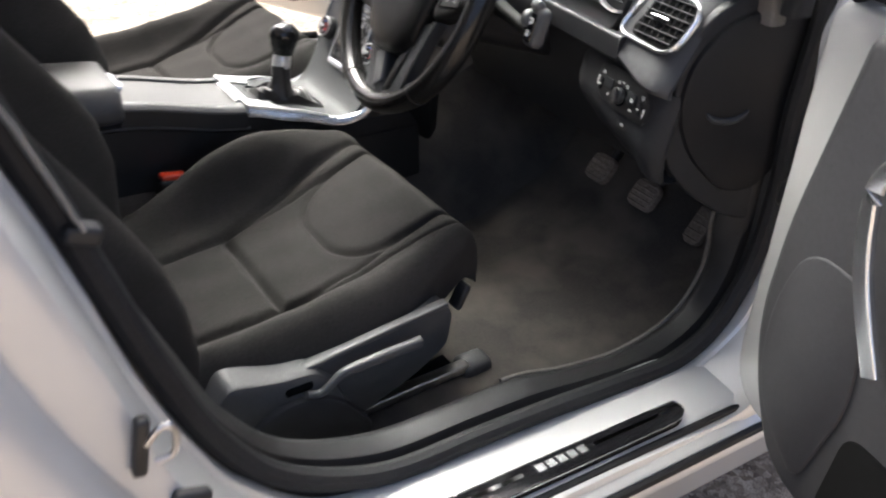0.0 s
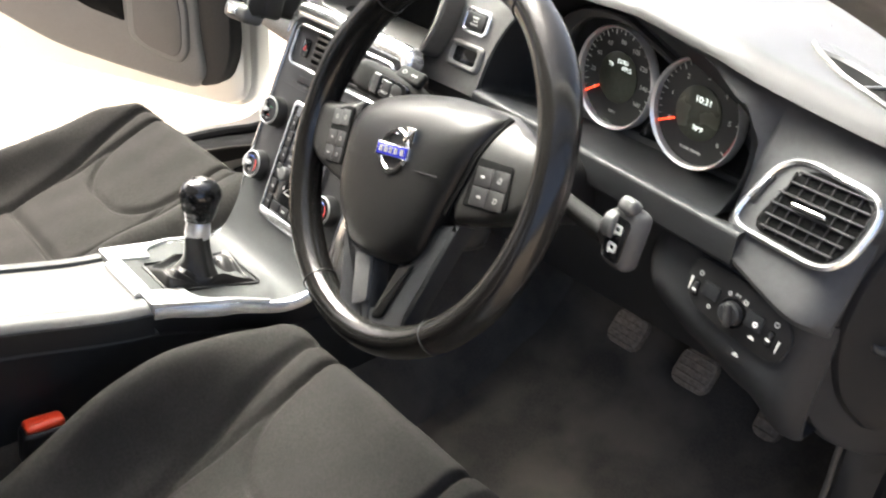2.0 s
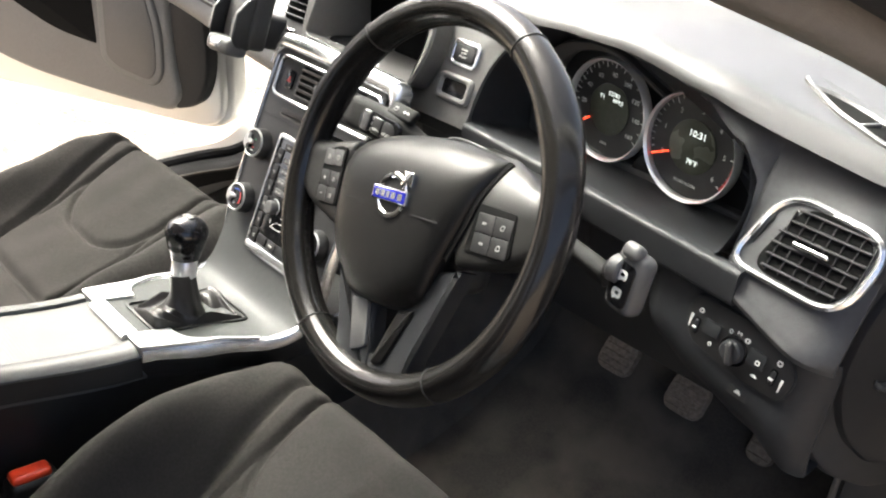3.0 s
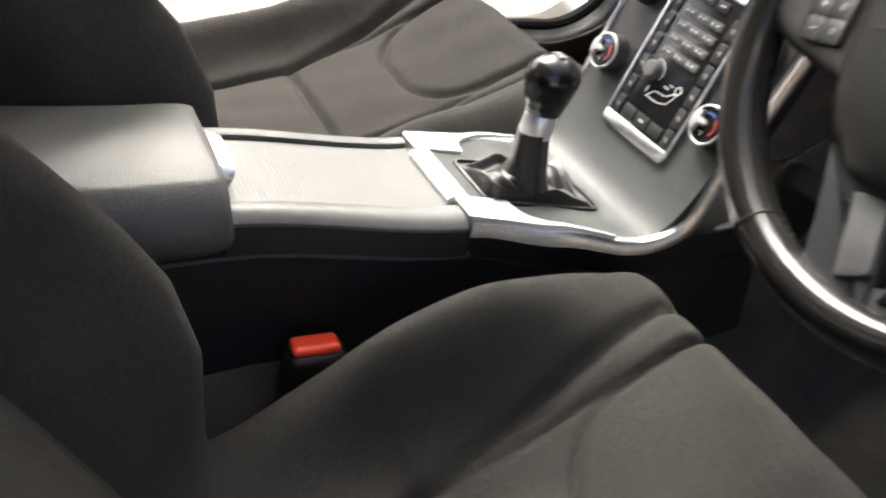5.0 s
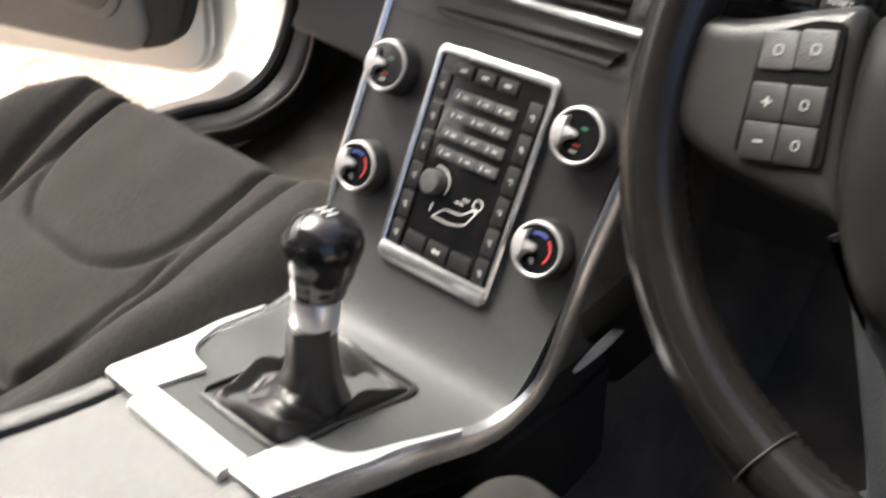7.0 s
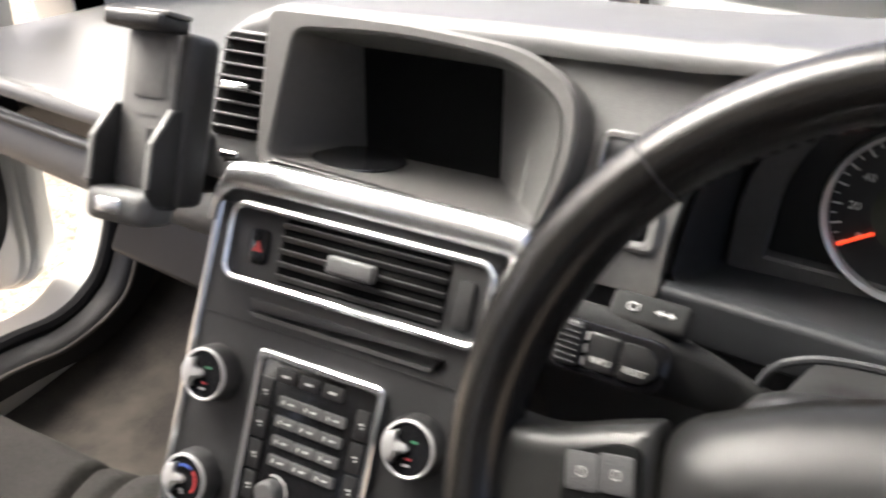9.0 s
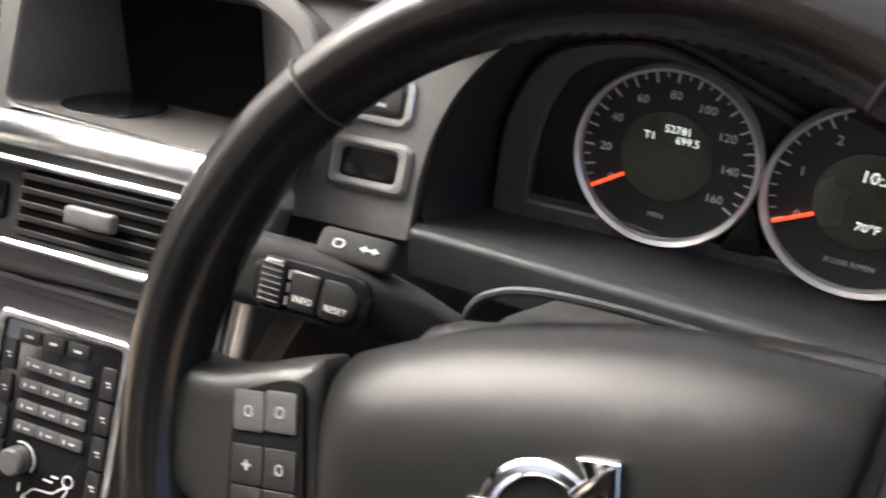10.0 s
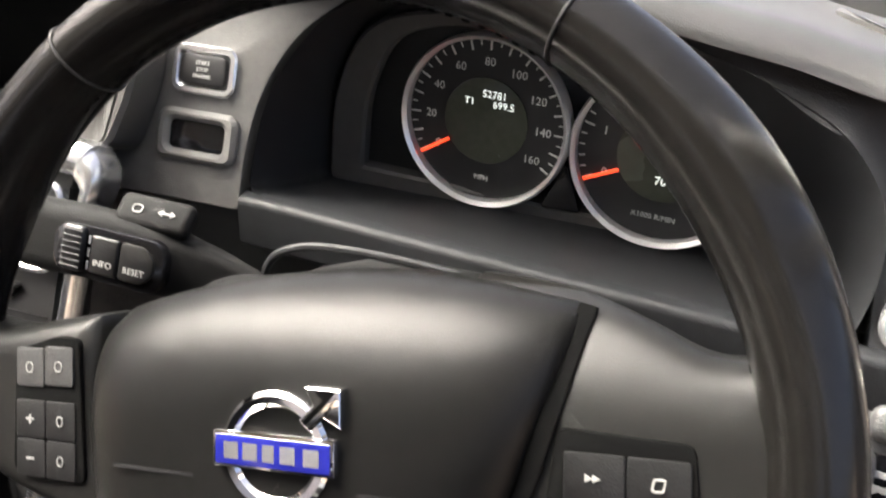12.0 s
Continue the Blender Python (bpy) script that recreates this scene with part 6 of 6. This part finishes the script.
# shade down in the slot, put in as a black plate
part("demister", loft([[on_pad(x, y, h) for x, y in inset(slot, -0.001)] for h in (-0.006, 0.0012)]), M_VOID, dm_, "demister slot, its shaded depth a flat black plate")
for x, y in ((0.637, 0.624), (0.674, 0.616)):
    part("slot_fin", rbox(0.004, 0.026, 0.004, Matrix.Translation(on_pad(x, y, 0.0015)) @ Matrix.Rotation(radians(-30), 4, "Z"), 0.001), M_DASH, dm_)

# ---------------------------------------------------------------- instruments
ic = root("instrument_cluster", "twin dial instrument cluster with chrome rings", "instruments", (0.41, 0.65, 0.84))
part("back_plate", slab(inset([(x, z) for x, z in bk_], -0.004), axes((0, 0.652, 0), (1, 0, 0), (0, 0, 1)), 0.002, -0.01, 0.001), M_BLACK, ic, "black cluster plate")
bo = inset([(x, z) for x, z in bk_], 0.001)
cx0, cz0 = 0.405, 0.912
bi = [(cx0 + (x - cx0) * 0.845, max(cz0 + (z - cz0) * 0.88, 0.862 - 0.05 * (x - 0.25))) for x, z in bo]
part("cluster_bezel", hoop(bo, bi, axes((0, 0.646, 0), (1, 0, 0), (0, 0, 1)), 0.009, -0.004, 0.002), M_BEZEL, ic, "grey moulded rim round the dials")
part("dark_wedge", slab(rounded([(0.391, 0.8395), (0.421, 0.8395), (0.4115, 0.868), (0.4055, 0.868)], 0.003), axes((0, 0.652, 0), (1, 0, 0), (0, 0, 1)), 0.0060, 0.0, 0.001), M_BLACK, ic, "black wedge between the dials")
RD = 0.0600
for dx, top, kind in ((0.3525, 160, "mph"), (0.4730, 7, "rpm")):
    m = axes((dx, 0.643 - 0.12 * (dx - 0.349), 0.911), (1, -0.12, 0), (0, 0.04, 1))
    dl = part("dial_face", lathe([(RD - 0.003, 0.0), (RD - 0.003, 0.003), (0.002, 0.003)], m, 64), M_BLACK, ic, "black dial face")
    part("dial_ring", lathe([(RD - 0.0035, 0.002), (RD - 0.0035, 0.010), (RD - 0.001, 0.013), (RD + 0.0005, 0.010), (RD + 0.0005, 0.0)], m, 72), M_GRIP, dl, "satin silver dial ring")
    part("display", lathe([(0.030, 0.003), (0.030, 0.0042), (0.029, 0.0046), (0.002, 0.0046)], m, 48), M_LCD, dl, "dark round display")
    n_tick = 33 if kind == "mph" else 31
    a0, a1 = (radians(213), radians(-31)) if kind == "mph" else (radians(206), radians(-36))
    for k in range(n_tick):
        a = lerp(a0, a1, k / (n_tick - 1))
        big = k % (2 if kind == "mph" else 5) == 0
        L = 0.0070 if big else 0.0040
        rr = RD - 0.0045 - L / 2
        part("tick", rbox(L, 0.0011 if big else 0.0007, 0.0006, m @ Matrix.Translation((rr * math.cos(a), rr * math.sin(a), 0.0034)) @ Matrix.Rotation(a, 4, "Z"), 0), M_WHITE, dl)
    nums = list(range(0, 161, 20)) if kind == "mph" else list(range(0, 7))
    for k, v in enumerate(nums):
        a = lerp(a0, a1, k / (len(nums) - 1))
        letters(str(v), 0.0080, m @ Matrix.Translation((0.0405 * math.cos(a), 0.0405 * math.sin(a), 0.0034)), M_WHITE, dl, "numeral")
    if kind == "rpm":
        aa = [lerp(a0, a1, t) for t in span(0.85, 1.0, 8)]
        part("red_zone", slab([((RD - 0.005) * math.cos(v), (RD - 0.005) * math.sin(v)) for v in aa[::-1]] + [((RD - 0.0078) * math.cos(v), (RD - 0.0078) * math.sin(v)) for v in aa], m, 0.0038, 0.003, 0.0001), M_REDPRINT, dl)
    letters("MPH" if kind == "mph" else "X1000 R/MIN", 0.0052, shift(m, 0, -0.0415, 0.0034), M_WHITE, dl, "unit")
    nd = m @ Matrix.Rotation(a0 + 0.01, 4, "Z")
    part("needle", rbox(0.025, 0.0022, 0.0012, nd @ Matrix.Translation((0.0425, 0, 0.0058)), 0.0004, 1), M_REDLIT, dl, "red needle")
    if kind == "mph":
        for t, x, y in (("52781", 0.005, 0.0190), ("T1", -0.0125, 0.0125), ("699.5", 0.0120, 0.0125)):
            letters(t, 0.0070, shift(m, x, y, 0.0048), M_WHITELIT, dl, "digits")
    else:
        letters("10:31", 0.0105, shift(m, 0.004, 0.015, 0.0048), M_WHITELIT, dl, "digits")
        letters("70\u00b0F", 0.0078, shift(m, 0.004, -0.016, 0.0048), M_WHITELIT, dl, "digits")
part("dial_bridge", slab(rounded([(-0.014, -0.052), (0.014, -0.052), (0.002, -0.018), (-0.002, -0.018)], 0.003), axes((0.410, 0.643, 0.908), (1, 0, 0), (0, 0, 1)), 0.008, 0, 0.002), M_GLOSS, ic, "glossy black wedge between the dials")

# ---------------------------------------------------------------- pedals
for x, y, z, w, h, nm in ((0.341, 0.788, 0.478, 0.058, 0.056, "clutch_pedal"), (0.462, 0.788, 0.476, 0.060, 0.056, "brake_pedal"), (0.577, 0.820, 0.460, 0.040, 0.080, "accelerator_pedal")):
    pd = root(nm, "worn rubber-faced " + nm.replace("_", " "), "pedal", (x, y + 0.02, z))
    m = pose(x, y, z, 52, 0, 0)
    part("pad", slab(rrect(w, h, 0.016), m, 0.007, -0.007, 0.004), M_PEDAL, pd, "worn ribbed rubber pad")
    for k in range(5):
        part("rib", rbox(w * 0.82, 0.004, 0.004, m @ Matrix.Translation((0, -h * 0.38 + k * h * 0.19, 0.008)), 0.0015, 1), M_PEDAL, pd)
    part("arm", sweep(smooth_path([(x, y + 0.015, z - 0.005), (x + 0.004, y + 0.06, z + 0.06), (x + 0.01, y + 0.08, z + 0.22), (x + 0.012, y + 0.06, z + 0.36)], 5), rrect(0.012, 0.02, 0.003), up=(0, 1, 0)), M_BLACK, pd)

# ---------------------------------------------------------------- doors


def car_door(side, swing):
    """An open front door, hinged at its front edge; swing: degrees from shut."""
    dr = root("door_1" if side > 0 else "door_2", "open silver driver's door with grey trim, darkened as shade" if side > 0 else "open silver passenger door with grey trim, lightened as lit", "car door", (side * 0.90, 0.64, 0.36), "front doors", "structure")
    base = Matrix.Translation((side * 0.868, 0.530 if side > 0 else 0.80, 0)) @ Matrix.Rotation(side * radians(swing), 4, "Z") @ Matrix.Diagonal((side, 1, 1, 1))

    def at(d, w, z):
        """d: metres from the hinge towards the latch; w: outwards; z: up."""
        return base @ Vector((w, -d, z))

    def shell(o, w0, w1, bev):
        rings = [[at(d, w, z) for d, z in (inset(o, e) if e else o)] for e, w in ((0, w1), (0, w0 + bev), (bev * 0.4, w0 + bev * 0.3), (bev, w0))]
        return loft(rings)

    skin = rounded([(-0.02, 0.40), (0.98, 0.36), (1.10, 0.62), (1.10, 1.02), (-0.03, 1.00)], [0.10, 0.08, 0.05, 0.03, 0.05])
    part("skin", shell(skin, 0.055, 0.11, 0.012), M_PAINT, dr, "silver painted door skin")
    part("door_frame", shell(inset(skin, 0.012), 0.035, 0.075, 0.010), M_PAINT, dr)
    if side > 0:
        trim = rounded([(0.075, 0.50), (0.14, 0.40), (0.95, 0.40), (1.04, 0.62), (1.04, 0.99), (0.088, 0.985), (0.050, 0.74), (0.046, 0.60)], [0.05, 0.09, 0.06, 0.05, 0.03, 0.02, 0.05, 0.06])
        spk = rounded([(0.072, 0.62), (0.092, 0.50), (0.19, 0.43), (0.225, 0.58), (0.205, 0.73), (0.10, 0.735)], [0.05, 0.05, 0.03, 0.04, 0.035, 0.05])
        pocket = rounded([(0.235, 0.56), (0.225, 0.42), (0.90, 0.42), (0.92, 0.56)], 0.03)
    else:
        trim = rounded([(0.075, 0.49), (0.12, 0.447), (0.33, 0.447), (0.61, 0.459), (0.92, 0.53), (1.04, 0.66), (1.04, 0.99), (0.09, 0.985), (0.090, 0.74), (0.088, 0.58)], [0.03, 0.04, 0.1, 0.1, 0.1, 0.05, 0.03, 0.02, 0.05, 0.05])
        spk = rounded([(0.300, 0.76), (0.318, 0.548), (0.270, 0.522), (0.155, 0.506), (0.122, 0.540), (0.112, 0.65), (0.142, 0.76)], [0.02, 0.02, 0.03, 0.04, 0.03, 0.05, 0.02])
        pocket = rounded([(0.330, 0.580), (0.46, 0.592), (0.60, 0.640), (0.74, 0.72), (0.74, 0.76), (0.325, 0.76)], [0.008, 0.05, 0.05, 0.02, 0.01, 0.008])
        part("front_strip", shell(rounded([(0.11, 0.455), (0.035, 0.478), (-0.004, 0.56), (-0.004, 0.75), (0.012, 0.98), (0.11, 0.98)], [0.01, 0.04, 0.05, 0.05, 0.01, 0.01]), 0.000, 0.045, 0.008), M_RUBBER, dr, "black front edge of the door trim")
    # light on the passenger trim and shade on the driver's are in the colour
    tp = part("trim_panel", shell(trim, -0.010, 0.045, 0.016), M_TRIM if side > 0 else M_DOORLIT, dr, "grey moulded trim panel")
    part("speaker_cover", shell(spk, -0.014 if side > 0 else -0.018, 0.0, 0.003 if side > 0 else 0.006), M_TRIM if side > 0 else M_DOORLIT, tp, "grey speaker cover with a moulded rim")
    if side < 0:
        mid_d, mid_z = sum(p for p, _ in spk) / len(spk), sum(q for _, q in spk) / len(spk)
        inner = [(lerp(mid_d, p, 0.80), lerp(mid_z, q, 0.86)) for p, q in spk]
        part("speaker_grille", shell(inner, -0.0200, -0.015, 0.003), M_DOOR, tp, "raised centre of the speaker cover")
    # no hollow here: a black sheet paints the shade inside the pocket
    part("door_pocket", shell(pocket, -0.013, 0.0, 0.002), M_VOID, tp, "door pocket, its shaded inside a flat black sheet")
    arm = rounded([(0.30, 0.74), (0.36, 0.71), (0.85, 0.70), (0.85, 0.76), (0.36, 0.78)], 0.02)
    part("armrest", shell(arm, -0.055, 0.0, 0.02), M_VINYL, tp, "grey door armrest")
    if side > 0:
        part("door_pull", sweep(smooth_path([at(0.205, -0.030, 0.90), at(0.180, -0.034, 0.85), at(0.200, -0.034, 0.76), at(0.250, -0.03, 0.66)], 6), rrect(0.012, 0.022, 0.004), up=(0, 0, 1)), M_SILVER, tp, "satin silver door accent")
    part("weather_strip", sweep([at(d, 0.03, 1.01) for d in span(0.02, 1.06, 8)], rrect(0.03, 0.014, 0.004), up=(0, 0, 1)), M_RUBBER, dr)
    fr = smooth_path([at(0.0, 0.05, 1.00), at(0.25, 0.03, 1.16), at(0.55, -0.02, 1.32), at(0.85, -0.04, 1.37), at(1.05, -0.03, 1.33), at(1.14, 0.04, 1.0)], 6)
    part("window_frame", sweep(fr, rrect(0.035, 0.03, 0.008), up=(side, 0, 0.1)), M_RUBBER, dr, "black window frame")
    hb = Vector((side * 0.868, 0.665 if side > 0 else 0.93, 0.708))
    part("check_strap", sweep([hb + Vector((0, 0.03, 0)), at(0.04, 0.03, 0.71)], rrect(0.022, 0.03, 0.005), up=(0, 0, 1)), M_BLACK, dr, "black door check strap")
    if side > 0:
        part("check_bracket", rbox(0.034, 0.060, 0.036, pose(0.838, 0.650, 0.703, 0, 0, 12), 0.007), M_BLACK, dr, "black door check bracket")
    return dr


car_door(1, 76)
car_door(-1, 70)

# ---------------------------------------------------------------- phone cradle
ph = root("phone_cradle", "black and grey phone cradle on a dashboard mount", "phone cradle", (-0.17, 0.50, 0.86))
m_p = axes((-0.121, 0.452, 0.954), (1, 0.08, 0.0), (0.02, 0.36, 0.93)) @ Matrix.Diagonal((0.84, 0.92, 0.95, 1))
part("body", rbox(0.062, 0.128, 0.034, shift(m_p, 0.004, 0.0, -0.020), 0.008), M_BLACK, ph, "black cradle body")
part("back", slab(rrect(0.052, 0.118, 0.006), shift(m_p, -0.002, 0.004), 0.0, -0.010, 0.003), M_CRADLE, ph, "grey cradle back")
part("phone_stop", slab(rrect(0.030, 0.044, 0.003), shift(m_p, 0.0, 0.036), 0.0015, 0, 0.0008), M_CRADLE, ph)
for s in (-1, 1):
    o = [(-0.066, -0.012), (-0.066, 0.014), (-0.050, 0.022), (-0.018, 0.022), (0.006, 0.004), (0.010, -0.012)]
    side_m = m_p @ Matrix(((0, 0, 1, s * 0.0285 - 0.0015), (1, 0, 0, 0), (0, 1, 0, 0), (0, 0, 0, 1)))
    part("side_cheek", slab(rounded(o, 0.005), side_m, 0.003, -0.0015, 0.001), M_BLACK, ph, "black cradle cheek")
    part("cheek_edge", sweep([m_p @ Vector((s * 0.0285 - 0.0008, a, b)) for a, b in ((-0.050, 0.0225), (-0.018, 0.0225), (0.007, 0.0045))], rrect(0.0048, 0.0026, 0.001, 3), up=(0, -0.9, 0.3)), M_CRADLE, ph, "grey edge of the cheek")
part("foot", rbox(0.062, 0.026, 0.036, shift(m_p, -0.001, -0.066, 0.006), 0.009), M_GREY, ph, "grey cradle foot")
part("release", rbox(0.024, 0.012, 0.006, shift(m_p, -0.004, -0.066, 0.024), 0.003), M_SILVER, ph, "pale release button")
part("top_clip", rbox(0.056, 0.012, 0.034, shift(m_p, -0.004, 0.067, 0.006), 0.004), M_BLACK, ph, "black top clip")
part("clip_cap", rbox(0.032, 0.004, 0.026, shift(m_p, 0.010, 0.0735, 0.004), 0.0015), M_CRADLE, ph, "grey cap of the top clip")
part("contact_slot", slab(rrect(0.004, 0.016, 0.001), shift(m_p, 0.004, -0.016), 0.001, -0.001, 0.0003), M_BLACK, ph)
for x, y, w in ((0, 0.004, 0.010), (0, 0, 0.010), (0, -0.004, 0.010), (-0.004, -0.032, 0.020)):
    bars(shift(m_p, 0.002, 0.034, 0.0004), [(x, y, w, 0.0014)], M_CRADLE, ph)
part("mount_arm", sweep(smooth_path([m_p @ Vector((0.01, -0.01, -0.016)), Vector((-0.165, 0.50, 0.90)), Vector((-0.150, 0.55, 0.885))], 5), rrect(0.03, 0.05, 0.008), up=(0, 0, 1)), M_BLACK, ph, "black mount arm")
part("glove_box_under", rbox(0.40, 0.02, 0.30, pose(-0.38, 0.83, 0.72, -30, 0, -8), 0.008), M_BLACK, da)

# ---------------------------------------------------------------- sill plates, striker, belt
for side in (1, -1):
    sp = root("sill_plate", "gloss black sill plate with chrome lines", "sill plate", (side * 0.862, 0.1, 0.40), "sill plates")
    slope = -0.07
    m = axes((side * 0.862, 0.06, sill_z(0.06) + 0.003), (0, 1, slope), (-1, 0, 0.03 * -side))
    o = rounded([(-0.45, 0.019), (0.425, 0.019), (0.425, -0.004), (0.40, -0.019), (-0.45, -0.019)], [0.008, 0.012, 0.01, 0.014, 0.008])
    part("plate", slab(o, m, 0.004, -0.006, 0.002), M_GLOSS, sp, "gloss black plate")
    part("plate_edge", hoop(o, inset(o, 0.0025), m, 0.0045, -0.002, 0.0006), M_CHROME, sp, "thin chrome edge")
    for x, w in ((0.325, 0.145), (0.03, 0.20)):
        bars(shift(m, 0, 0.004, 0.0042), [(x, 0, w, 0.006)], M_CHROME, sp, "chrome_line", "chrome inlay line")
    for k in range(5):
        bars(shift(m, 0.195, 0.004, 0.0042), [(-0.036 + 0.018 * k, 0, 0.013, 0.013)], M_SILVER, sp, "plate_bar", "plain silver bar")
sr = root("door_striker", "dark steel door striker loop on the centre pillar", "striker", (0.905, -0.255, 0.74))
part("striker_base", rbox(0.012, 0.012, 0.056, pose(0.908, -0.262, 0.757, -10), 0.004), M_BLACK, sr, "black striker base")
path = smooth_path([(0.914, -0.258, 0.762), (0.918, -0.246, 0.778), (0.918, -0.237, 0.770), (0.916, -0.240, 0.746), (0.912, -0.254, 0.741)], 6)
part("striker_loop", sweep(path, circle(0.0032, 10), up=(1, 0, 0.2)), M_STEEL, sr, "bare steel loop")
pl = root("pillar_switch", "small black switch box at the pillar foot", "switch", (0.905, -0.235, 0.66))
part("switch_box", rbox(0.014, 0.034, 0.030, pose(0.905, -0.232, 0.672, -20), 0.005), M_BLACK, pl)
bt = root("seat_belt", "pale grey seat belt hanging on the centre pillar", "seat belt", (0.70, -0.26, 0.80))
path = [(0.795, -0.256, 0.893), (0.796, -0.268, 0.930), (0.797, -0.281, 0.968), (0.797, -0.292, 0.999), (0.785, -0.34, 1.10), (0.74, -0.40, 1.23)]
part("webbing", sweep(smooth_path(path, 5), rrect(0.0022, 0.030, 0.001), up=lambda i: (1, 0.2, 0)), M_BELT, bt, "pale grey webbing")
part("guide_clip", rbox(0.02, 0.030, 0.016, pose(0.795, -0.254, 0.886, -20), 0.004), M_BLACK, bt, "dark plastic clip")
pn = root("mat_pin", "small black carpet fixing pin", "pin", (0.567, 0.42, 0.305))
part("pin_head", lathe([(0.010, 0.0), (0.009, 0.006), (0.004, 0.008), (0.002, 0.0082)], pose(0.567, 0.42, 0.305), 20), M_GLOSS, pn)
